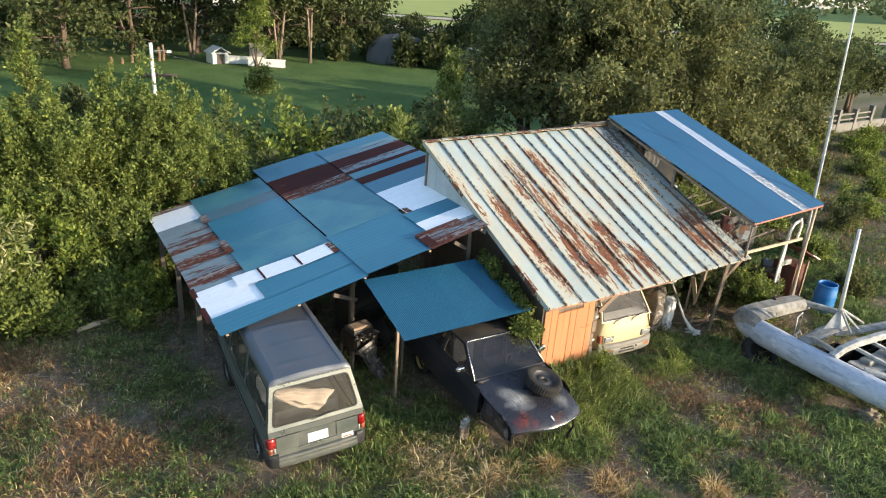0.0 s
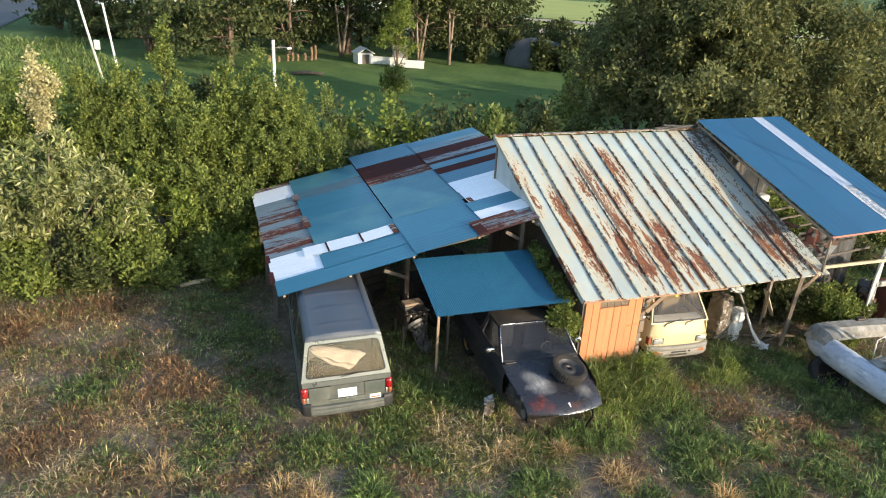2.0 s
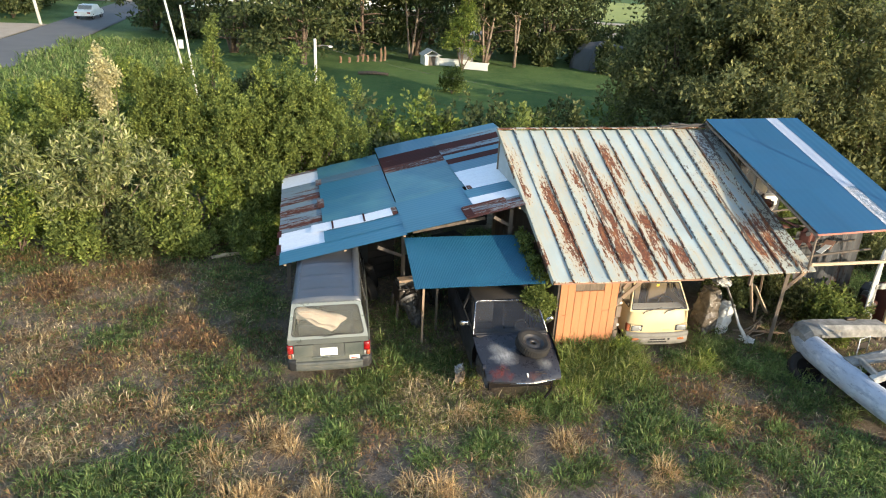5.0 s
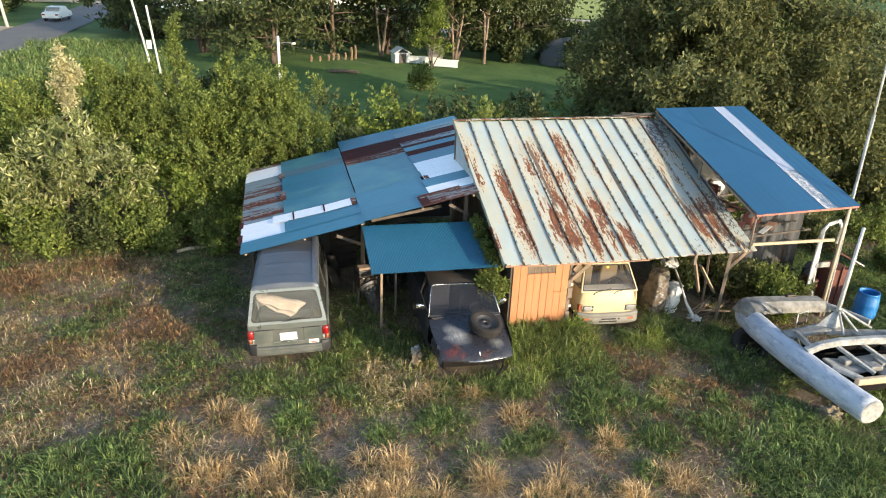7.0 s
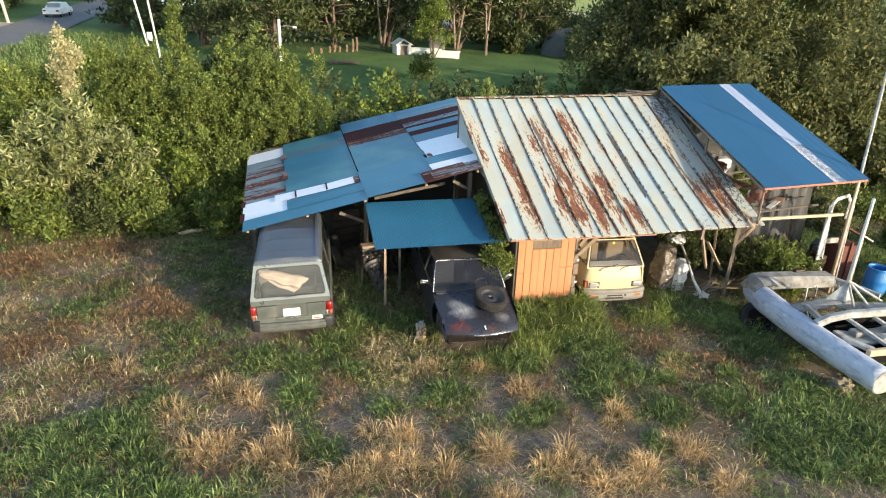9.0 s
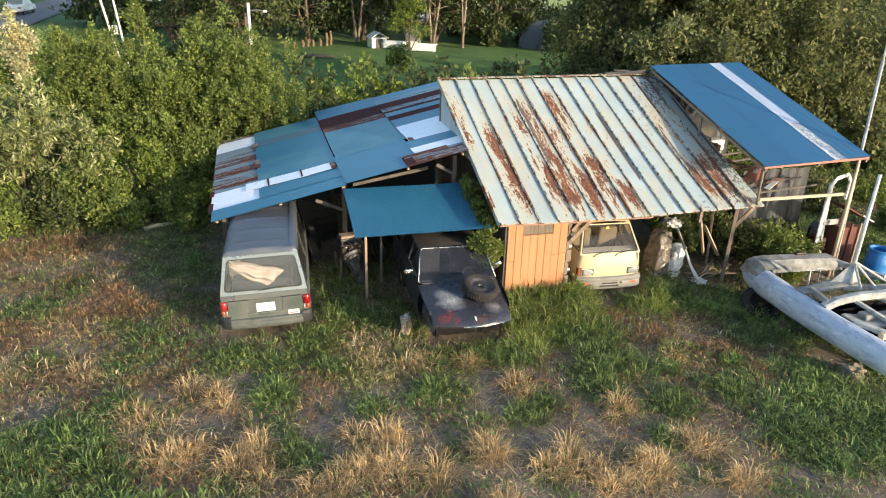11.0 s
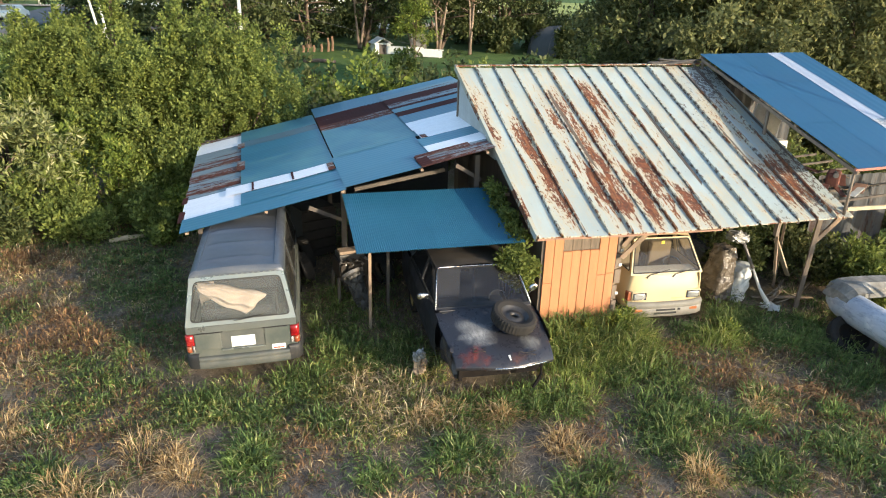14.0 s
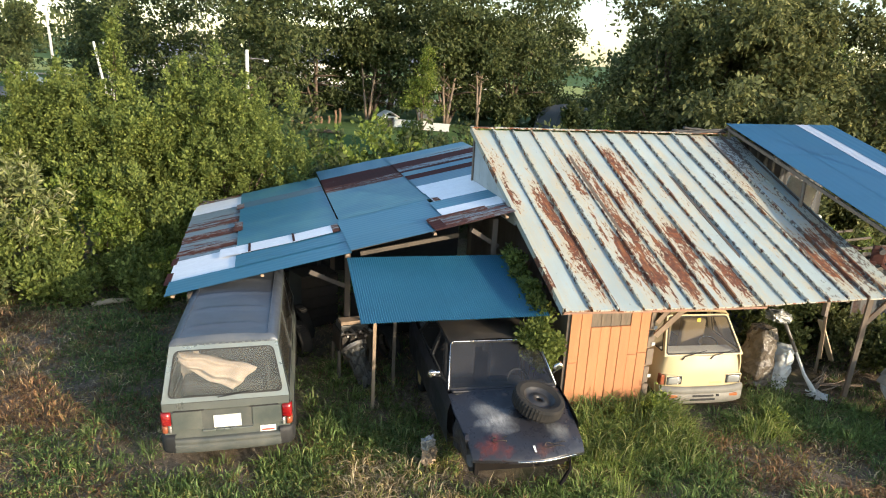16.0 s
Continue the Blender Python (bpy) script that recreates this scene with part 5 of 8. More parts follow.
def carport():
    t = thing("blue_carport", 15.2, 11.0, 0, 0, "open pole carport with a plain blue tin roof and pale stripe", "carport")
    inv = t.matrix_world.inverted()
    c = [Vector(p) for p in ((13.90, 8.55, 2.90), (16.75, 8.66, 2.95), (16.70, 13.56, 4.295), (13.86, 13.54, 4.27))]

    def at(u, v):
        return inv @ (c[0].lerp(c[1], u).lerp(c[3].lerp(c[2], u), v))
    cols = [(0.0, 0.33, M_bluedeep), (0.32, 0.66, M_bluedeep), (0.648, 0.776, M_stripe), (0.77, 1.0, M_bluedeep)]
    for i, (u0, u1, mt) in enumerate(cols):
        for j, (v0, v1) in enumerate(((0.0, 0.335), (0.328, 0.68), (0.675, 1.0))):
            bm = bmesh.new()
            up = Vector((0, 0, 0.004 * i + 0.005 * j))
            rings = [[at(u, v) + up + Vector((0, 0, 0.003 * math.sin(u * 90))) for v in np.linspace(v0, v1, 4)] for u in np.linspace(u0, u1, 13)]
            loft(bm, rings)
            loft(bm, [[p - Vector((0, 0, 0.006)) for p in r][::-1] for r in rings])
            part("roof_sheet", bm, M_stripe_worn if mt == M_stripe and j == 0 else mt, t, "pale translucent strip" if mt == M_stripe else "", smooth=True)
    dn = Vector((0, 0, -0.05))
    for v, mt in ((0.01, M_pinkrail), (0.33, M_wood), (0.66, M_wood), (0.99, M_wood)):
        bm = bmesh.new()
        beam(bm, at(0, v) + dn, at(1, v) + dn, 0.045, 0.05)
        part("crossbeam", bm, mt, t)
    for u in (0.01, 0.5, 0.97):
        bm = bmesh.new()
        beam(bm, at(u, 0) + dn * 1.8, at(u, 1) + dn * 1.8, 0.045, 0.06)
        part("rafter", bm, M_greywood, t)
    for u, v, fx in ((0.02, 0.02, 0), (0.915, 0.012, 0.0), (0.02, 0.5, 0), (0.97, 0.5, 0), (0.02, 0.98, 0), (0.97, 0.98, 0)):
        bm = bmesh.new()
        p = at(u, v)
        q = Vector((p.x + fx, p.y, 0)) if (u, v) != (0.02, 0.02) else Vector((p.x, p.y, 1.98))
        thin = (u, v) == (0.02, 0.02)
        rod(bm, q, p + dn, 0.026 if thin else 0.045, 0.022 if thin else 0.035, 8)
        part("pole", bm, M_greywood if v > 0.3 or thin else M_polewood, t, smooth=True)
    bm = bmesh.new()
    beam(bm, inv @ Vector((14.05, 8.70, 2.10)), inv @ Vector((16.42, 8.80, 2.05)), 0.045, 0.065)
    part("crossbar", bm, M_palewood, t)
    for i in range(6):
        bm = bmesh.new()
        y = 9.2 + i * 0.5
        beam(bm, inv @ Vector((14.2, y, 2.06 + 0.02 * i)), inv @ Vector((16.3, y + 0.3, 2.06 + 0.03 * i)), 0.03, 0.045)
        part("loft_bar", bm, M_darkwood, t)
    return t


M_stripe = aged("milky_strip", (0.33, 0.38, 0.48), (0.26, 0.31, 0.40), 0.4, 0, 2, 30, 0.6)
M_stripe_worn = painted_tin("worn_strip", (0.06, 0.16, 0.28), (0.42, 0.44, 0.48), 0.5, "y", 0.6, None, 0.6)
M_pinkrail = aged("pink_brown_rail", (0.42, 0.16, 0.12), (0.30, 0.12, 0.09), 0.7, 0, 3, 30, 0.6)
M_polewood = aged("pale_pole", (0.52, 0.40, 0.28), (0.34, 0.25, 0.17), 0.75, 0, 3, 30, 0.7, (3, 3, 0.4))
M_palewood = aged("pale_timber", (0.50, 0.39, 0.26), (0.34, 0.26, 0.17), 0.75, 0, 3, 30, 0.7, (3, 3, 0.4))
rust_roof()
tarp_roll()
blue_roof()
awning()
carport()


# ---- vehicle materials ----
def gloss(name, base, rough=0.3, metal=0.0, dust=0.4, dustcol=(0.30, 0.27, 0.22)):
    m, nt, b = shader(name, rough, metal)
    d = ramp(nt, noise_tex(nt, 2.2, 6, 0.65), [(0.4, 0.0), (0.75, 1.0)])
    f = ramp(nt, noise_tex(nt, 110, 3, 0.6), [(0.35, 0.8), (0.7, 1.12)])
    col = mix(nt, mix(nt, dust, 0.0, d), base, dustcol)
    nt.links.new(mix(nt, 0.2, col, f, "MULTIPLY"), b.inputs["Base Color"])
    nt.links.new(mix(nt, d, rough, min(1, rough + 0.35)), b.inputs["Roughness"])
    return m


def glass_mat(name, tint, alpha, rough=0.06, film=(0.35, 0.33, 0.28), dust=0.12):
    """Dusty car glass: clear glass with a film of dust on it."""
    m, nt, b = shader(name, rough)
    b.inputs["Base Color"].default_value = (*tint, 1)
    tr = nt.nodes.new("ShaderNodeBsdfTransparent")
    tr.inputs["Color"].default_value = (*(min(1, 0.55 + v) for v in tint), 1)
    df = nt.nodes.new("ShaderNodeBsdfDiffuse")
    df.inputs["Color"].default_value = (*film, 1)
    gl = nt.nodes.new("ShaderNodeBsdfGlossy")
    gl.inputs["Roughness"].default_value = rough
    fr = nt.nodes.new("ShaderNodeFresnel")
    fr.inputs["IOR"].default_value = 1.5
    a = nt.nodes.new("ShaderNodeMixShader")
    nt.links.new(ramp(nt, noise_tex(nt, 5, 6, 0.7), [(0.3, dust * 0.4), (0.75, dust * 1.6)]), a.inputs["Fac"])
    nt.links.new(tr.outputs[0], a.inputs[1])
    nt.links.new(df.outputs[0], a.inputs[2])
    c = nt.nodes.new("ShaderNodeMixShader")
    nt.links.new(fr.outputs[0], c.inputs["Fac"])
    nt.links.new(a.outputs[0], c.inputs[1])
    nt.links.new(gl.outputs[0], c.inputs[2])
    nt.links.new(c.outputs[0], nt.nodes["Material Output"].inputs["Surface"])
    return m


M_van = gloss("grey_green_van_paint", (0.084, 0.099, 0.091), 0.35, 0.2, 0.35)
M_van_silver = gloss("silver_tailgate_paint", (0.24, 0.26, 0.25), 0.25, 0.65, 0.3, (0.22, 0.22, 0.20))
M_van_roof = gloss("blue_grey_roof_paint", (0.072, 0.084, 0.104), 0.33, 0.2, 0.3, (0.20, 0.20, 0.21))
M_plastic = aged("grey_bumper_plastic", (0.024, 0.024, 0.025), (0.018, 0.018, 0.018), 0.6, 0, 4, 60, 0.5)
M_bumperdark = gloss("grey_bumper_paint", (0.056, 0.064, 0.060), 0.5, 0, 0.3)
M_black = aged("black_rubber", (0.022, 0.022, 0.022), (0.04, 0.037, 0.033), 0.75, 0, 6, 60, 0.6)
M_tyre = aged("dusty_tyre", (0.018, 0.0175, 0.017), (0.045, 0.038, 0.032), 0.9, 0, 5, 60, 0.6, spec=0.25)
M_tail = gloss("red_lens", (0.25, 0.008, 0.010), 0.12, 0, 0.1)
M_amber = gloss("amber_lens", (0.40, 0.13, 0.045), 0.15, 0, 0.15)
M_turn = gloss("dull_amber_lens", (0.27, 0.07, 0.03), 0.12, 0, 0.2)
M_clear = gloss("clear_lens", (0.36, 0.35, 0.33), 0.12, 0.2, 0.25)
M_plate = gloss("white_plate", (0.82, 0.82, 0.74), 0.4, 0, 0.1)
M_mark = gloss("grey_mark", (0.70, 0.70, 0.65), 0.5, 0, 0.0)
M_redmark = gloss("red_mark", (0.55, 0.08, 0.05), 0.5, 0, 0.0)
M_chrome = gloss("dull_chrome", (0.75, 0.75, 0.75), 0.16, 1.0, 0.15)
M_steel = aged("grey_steel", (0.22, 0.21, 0.20), (0.10, 0.075, 0.06), 0.5, 0.7, 5, 50, 0.7)
M_glass = glass_mat("dusty_glass", (0.25, 0.27, 0.26), 0.3, 0.05, dust=0.14)
M_glass_dark = glass_mat("dark_dusty_glass", (0.10, 0.11, 0.12), 0.3, 0.06, (0.2, 0.2, 0.22), dust=0.085)
M_glass_brown = glass_mat("brown_dusty_glass", (0.14, 0.12, 0.09), 0.3, 0.06, (0.2, 0.17, 0.13), dust=0.14)
M_seat = aged("dark_seat_cloth", (0.026, 0.026, 0.03), (0.016, 0.016, 0.016), 0.9, 0, 5, 60, 0.5)
M_sack = aged("cream_quilt", (0.52, 0.42, 0.345), (0.38, 0.30, 0.245), 0.9, 0, 4, 30, 0.6, None, 0.4, 0.01)
M_cream = gloss("cream_van_paint", (0.57, 0.45, 0.255), 0.35, 0, 0.12, (0.46, 0.38, 0.27))
M_carblack = gloss("faded_black_paint", (0.020, 0.021, 0.028), 0.3, 0.0, 0.25, (0.16, 0.13, 0.10))
M_cartop = gloss("dusty_black_roof_paint", (0.035, 0.032, 0.030), 0.4, 0.0, 0.5, (0.15, 0.12, 0.09))


def hood_paint():
    """Black paint, bleached in two grey patches and rusted by the lip."""
    m, nt, b = shader("bleached_bonnet_paint", 0.28)
    tc = nt.nodes.new("ShaderNodeTexCoord")
    nz = nt.nodes.new("ShaderNodeTexNoise")
    nz.inputs["Scale"].default_value, nz.inputs["Detail"].default_value = 6.0, 9.0
    nz.inputs["Roughness"].default_value = 0.68
    nt.links.new(tc.outputs["Object"], nz.inputs["Vector"])
    col = mix(nt, ramp(nt, noise_tex(nt, 30, 4), [(0.35, 0.0), (0.7, 1.0)]), (0.023, 0.0235, 0.030), (0.033, 0.033, 0.040))
    streak = noise_tex(nt, 26, 5, 0.7, (1.0, 0.3, 1.0))
    for (x, y, z, r), tone, soft in (((-0.30, 0.68, 0.88, 0.30), (0.36, 0.35, 0.33), 0.85), ((-0.42, 0.88, 0.91, 0.20), (0.22, 0.215, 0.20), 0.95), ((0.44, 0.42, 0.83, 0.19), (0.20, 0.195, 0.18), 0.95), ((-0.45, 0.24, 0.79, 0.26), (0.165, 0.040, 0.028), 0.8), ((0.14, 0.14, 0.78, 0.16), (0.10, 0.045, 0.032), 0.7)):
        d = nt.nodes.new("ShaderNodeVectorMath")
        d.operation = "DISTANCE"
        d.inputs[1].default_value = (x, y, z)
        nt.links.new(tc.outputs["Object"], d.inputs[0])
        k = nt.nodes.new("ShaderNodeMath")
        k.operation = "MULTIPLY_ADD"
        nt.links.new(nz.outputs["Fac"], k.inputs[0])
        k.inputs[1].default_value = r * (1.5 if tone[1] > 0.1 else 2.6)
        nt.links.new(d.outputs["Value"], k.inputs[2])
        f = nt.nodes.new("ShaderNodeMapRange")
        nt.links.new(k.outputs[0], f.inputs["Value"])
        f.inputs["From Min"].default_value, f.inputs["From Max"].default_value = r * (1.75 if tone[1] > 0.1 else 2.15), r * ((1.75 if tone[1] > 0.1 else 2.15) - soft)
        worn = mix(nt, 1.0, f.outputs["Result"], ramp(nt, streak, [(0.3, 0.25), (0.62, 1.0)]), "MULTIPLY")
        col = mix(nt, worn, col, tone)
    nt.links.new(col, b.inputs["Base Color"])
    nt.links.new(mix(nt, ramp(nt, nz.outputs["Fac"], [(0.4, 0.0), (0.7, 1.0)]), 0.24, 0.45), b.inputs["Roughness"])
    return m


# near-black for dark metal parts, and for shade painted into hollows
M_black_shade = aged("black_metal_and_shade", (0.010, 0.009, 0.009), (0.02, 0.015, 0.012), 0.9, 0, 6, 40, 0.6, spec=0.1)
M_dark_metal = aged("oily_dark_metal", (0.045, 0.039, 0.033), (0.09, 0.06, 0.042), 0.55, 0.5, 6, 40, 0.7)
M_hood = hood_paint()


def rrect(c, r=0.08, n=4, inset=0.0):
    """The outline of a quadrilateral with rounded corners, drawn in by inset."""
    c = [Vector(p) for p in c]
    mid = sum(c, Vector()) / 4
    if inset:
        c2 = []
        for i in range(4):
            a, b2 = (c[i - 1] - c[i]).normalized(), (c[(i + 1) % 4] - c[i]).normalized()
            s = max(0.3, a.cross(b2).length)
            c2.append(c[i] + (a + b2) * inset / s)
        c = c2
    out = []
    for i in range(4):
        a, b2 = (c[i - 1] - c[i]).normalized(), (c[(i + 1) % 4] - c[i]).normalized()
        p0, p1 = c[i] + a * r, c[i] + b2 * r
        for k in range(n + 1):
            t = k / n
            out.append(p0.lerp(c[i], t).lerp(c[i].lerp(p1, t), t))
    return out


def window_unit(parent, corners, frame_w, frame_mat, glass, r=0.07, depth=0.03, gasket=0.02, name="window"):
    """A framed opening: body-coloured frame, black seal and glass. The corners run anticlockwise as seen from outside."""
    c = [Vector(p) for p in corners]
    n = (c[1] - c[0]).cross(c[3] - c[0]).normalized()
    outer, inner, seal = rrect(c, 0.004), rrect(c, r, 4, frame_w), rrect(c, r * 0.85, 4, frame_w + gasket)
    bm = bmesh.new()
    loft(bm, [outer, inner, [p - n * depth for p in inner], [p - n * depth for p in outer]], closed=True)
    fr = part(name + "_frame", bm, frame_mat, parent)
    bm = bmesh.new()
    loft(bm, [[p + n * 0.004 for p in inner], [p + n * 0.006 for p in seal], [p - n * 0.012 for p in seal], [p - n * 0.012 for p in inner]], closed=True)
    part("seal", bm, M_black, fr)
    bm = bmesh.new()
    bm.faces.new([bm.verts.new(p - n * 0.006) for p in rrect(c, r, 4, frame_w + 0.006)])
    g = part("pane", bm, glass, fr)
    g.visible_shadow = False
    return fr


def wheel(parent, x, y, r=0.3, w=0.19, rim_mat=None, z=None, m=None):
    """A tyre with a tread and a dished steel rim."""
    base = m or pose(x, y, r - 0.06 if z is None else z, 0, 90, 0)
    prof = [(r * 0.62, w * 0.36), (r * 0.80, w * 0.5), (r * 0.95, w * 0.46), (r, w * 0.3), (r, -w * 0.3), (r * 0.95, -w * 0.46), (r * 0.80, -w * 0.5), (r * 0.62, -w * 0.36)]
    bm = bmesh.new()
    seg = 88
    loft(bm, [[base @ Vector(((pr - (0.012 if k % 2 and abs(pz) < w * 0.48 and pr > r * 0.9 else 0)) * math.cos(k * 6.2832 / seg), pr * math.sin(k * 6.2832 / seg), pz)) for k in range(seg + 1)] for pr, pz in prof])
    ty = part("tyre", bm, M_tyre, parent)
    bm = bmesh.new()
    prof = [(r * 0.64, w * 0.36), (r * 0.58, w * 0.3), (r * 0.52, w * 0.1), (r * 0.34, w * 0.14), (r * 0.30, w * 0.22), (r * 0.14, w * 0.22), (r * 0.12, w * 0.1)]
    loft(bm, [[base @ Vector((pr * math.cos(k * 6.2832 / 24), pr * math.sin(k * 6.2832 / 24), pz)) for k in range(25)] for pr, pz in prof])
    loft(bm, [[base @ Vector((pr * math.cos(k * 6.2832 / 24), pr * math.sin(k * 6.2832 / 24), -pz)) for k in range(25)] for pr, pz in prof[:3]])
    part("rim", bm, rim_mat or M_steel, ty, smooth=True)
    return ty


def shell(bm, stations):
    """Both sides of a body: stations of (y, half profile of (x, z))."""
    for s in (1, -1):
        loft(bm, [[Vector((s * x, y, z)) for x, z in (prof if s > 0 else prof[::-1])] for y, prof in stations])


def cushion(bm, cx, cy, cz, sx, sy, sz, m=None, lump=0.03):
    vs = bmesh.ops.create_uvsphere(bm, u_segments=28, v_segments=16, radius=1)["verts"]
    for v in vs:
        p = v.co.copy()
        q = Vector([math.copysign(abs(c) ** 0.55, c) for c in p])
        q = Vector((q.x * sx, q.y * sy, q.z * sz)) + p * lump * noise.noise(p * 2.7 + Vector((cx, cy, cz)))* 2
        v.co = (m @ q if m else q) + Vector((cx, cy, cz))
    return bm


def lens_block(bm, s, x0, x1, z0, z1):
    """A lamp lens that wraps round the body's corner."""
    rings = []
    for z, k in ((z0, 0.012), (z0 + 0.008, 0.0), (z1 - 0.008, 0.0), (z1, 0.012)):
        run = [(x0 + k, 0.0), (x0 + k, -0.035 + k), (x1 - 0.045, -0.042 + k), (x1 - 0.018, -0.030 + k), (x1 - k, 0.0), (x1 + 0.004 - k, 0.06), (x1 - 0.03, 0.085)]
        rings.append([Vector((s * x, y, z)) for x, y in run])
    loft(bm, rings, caps=True)
    bmesh.ops.recalc_face_normals(bm, faces=bm.faces)


def grey_van():
    t = thing("minivan", 3.46, 8.60, 0, -3.5, "dusty grey minivan with silver tailgate, parked under the lean-to", "van")
    t.matrix_world = pose(3.46, 8.60, 0.0, 0, -2.3, -3.5)
    low = [(0.74, 0.30), (0.80, 0.42), (0.825, 0.62), (0.825, 0.84), (0.805, 1.0)]
    bm = bmesh.new()
    shell(bm, [(y, [(x * k, z) for x, z in low]) for y, k in ((0.0, 0.975), (0.12, 1.0), (2.0, 1.01), (3.4, 1.0), (3.85, 0.96), (4.05, 0.86))])
    cuboid(bm, -0.74, 0.74, 0.02, 4.0, 0.30, 0.36)
    loft(bm, [[Vector((x, 4.05 + 0.06 * (1 - (x / 0.72) ** 2), z)) for x in np.linspace(0.71, -0.71, 7)] for z in (0.3, 0.6, 0.84, 1.0)])
    part("body", bm, M_van, t, smooth=True)
    bm = bmesh.new()
    for s in (1, -1):
        cuboid(bm, s * 0.825, s * 0.838, 0.15, 3.6, 0.60, 0.66, None, 0.005)
    part("side_strip", bm, M_plastic, t)
    # tailgate: lower panel, plate recess, window
    bm = bmesh.new()
    loft(bm, [[Vector((x, -0.012 * (1 - (x / 0.78) ** 2) + (0.05 if z > 0.99 else 0.0) * 0, z)) for x in np.linspace(-0.785, 0.785, 11)] for z in (0.50, 0.62, 0.80, 0.90, 0.93, 1.005)])
    loft(bm, [[Vector((x, 0.03, z)) for x in (0.78, -0.78)] for z in (0.5, 1.0)])
    gate = part("tailgate", bm, M_van, t, "grey tailgate with silver upper frame", smooth=False)
    bm = bmesh.new()
    loft(bm, [[Vector((x, -0.018 - 0.012 * (1 - (x / 0.78) ** 2), z)) for x in np.linspace(-0.785, 0.785, 11)] for z in (0.905, 1.005)])
    part("upper_band", bm, M_van_silver, gate)
    for x0, x1 in ((-0.68, -0.31), (0.31, 0.68)):
        bm = bmesh.new()
        cuboid(bm, x0, x1, -0.035, -0.012, 0.63, 0.885, None, 0.012)
        part("panel", bm, M_van, gate)
    bm = bmesh.new()
    cuboid(bm, -0.31, 0.31, -0.020, -0.012, 0.60, 0.885)
    part("plate_recess", bm, M_bumperdark, gate)
    bm = bmesh.new()
    cuboid(bm, -0.31, 0.31, -0.050, -0.02, 0.598, 0.618, None, 0.006)
    part("plate_ledge", bm, M_van_silver, gate)
    bm = bmesh.new()
    cuboid(bm, -0.17, 0.17, -0.034, -0.022, 0.635, 0.805, None, 0.004)
    pl = part("number_plate", bm, M_plate, gate, "white plate with grey bars")
    for z, h, w in ((0.770, 0.018, 0.09), (0.700, 0.045, 0.12)):
        bm = bmesh.new()
        cuboid(bm, -w, w, -0.037, -0.034, z - h / 2, z + h / 2)
        part("bar", bm, M_mark, pl)
    window_unit(gate, [(-0.79, -0.012, 1.005), (0.79, -0.012, 1.005), (0.665, 0.20, 1.70), (-0.665, 0.20, 1.70)], 0.062, M_van_silver, M_glass, 0.08, 0.04, 0.016, "rear_window")
    bm = bmesh.new()
    tube(bm, [(-0.1, -0.03, 1.06), (0.3, -0.012, 1.10)], 0.008, 6)
    part("wiper", bm, M_black, gate)
    for s in (-1, 1):
        bm = bmesh.new()
        lens_block(bm, s, 0.690, 0.815, 0.705, 0.885)
        lamp = part("tail_lamp", bm, M_tail, t, smooth=True)
        bm = bmesh.new()
        lens_block(bm, s, 0.690, 0.735, 0.60, 0.70)
        part("reverse_lens", bm, M_clear, lamp, smooth=True)
        bm = bmesh.new()
        lens_block(bm, s, 0.738, 0.815, 0.60, 0.70)
        part("turn_lens", bm, M_turn, lamp, smooth=True)
        for z in (0.745, 0.79, 0.84):
            bm = bmesh.new()
            cuboid(bm, s * 0.700, s * 0.790, -0.046, -0.040, z - 0.004, z + 0.004)
            part("lens_rib", bm, M_tail, lamp)
    # bumper, wrapped round the corners
    def bumper_line(x):
        return -0.080 + 0.055 * abs(x / 0.83) ** 4
    bm = bmesh.new()
    xs_b = np.linspace(-0.66, 0.66, 13)
    loft(bm, [[Vector((x, bumper_line(x) + dy, z)) for x in xs_b] for z, dy in ((0.300, 0.05), (0.318, 0.012), (0.34, 0.0), (0.425, 0.0), (0.440, 0.010), (0.452, 0.0), (0.495, 0.006), (0.507, 0.03), (0.508, 0.09))])
    bp = part("rear_bumper", bm, M_bumperdark, t, smooth=True)
    for s in (-1, 1):
        bm = bmesh.new()
        run = [(0.655, bumper_line(0.655)), (0.74, bumper_line(0.74)), (0.80, -0.02), (0.832, 0.04), (0.840, 0.12), (0.838, 0.27)]
        rings = []
        for z, k in ((0.300, 0.045), (0.32, 0.012), (0.345, 0.0), (0.50, 0.0), (0.545, 0.004), (0.562, 0.018), (0.568, 0.05)):
            rings.append([Vector((s * (x - k * (0.3 if y < -0.02 else 1)), y + k * (1 if y < 0.05 else 0), z)) for x, y in run])
        loft(bm, rings if s > 0 else [r[::-1] for r in rings])
        part("bumper_corner", bm, M_plastic, bp, smooth=True)
    bm = bmesh.new()
    cuboid(bm, 0.40, 0.60, -0.022, -0.012, 0.515, 0.60, None, 0.003)
    st = part("sticker", bm, M_plate, gate, "white sticker with red bars")
    bm = bmesh.new()
    cuboid(bm, 0.42, 0.58, -0.025, -0.022, 0.53, 0.552)
    part("bar", bm, M_redmark, st)
    # sides above the belt line
    for s in (1, -1):
        lo, hi = (lambda y: (s * 0.803, y, 1.0)), (lambda y: (s * 0.672, y, 1.70))
        for y0, y1, y2, y3 in ((0.0, 1.45, 1.45, 0.20), (1.45, 2.65, 2.65, 1.45), (2.65, 3.72, 3.18, 2.65)):
            c = [lo(y0), lo(y1), hi(y2), hi(y3)] if s > 0 else [lo(y1), lo(y0), hi(y3), hi(y2)]
            window_unit(t, c, 0.06, M_van, M_glass, 0.05, 0.03, 0.018, "side_window")
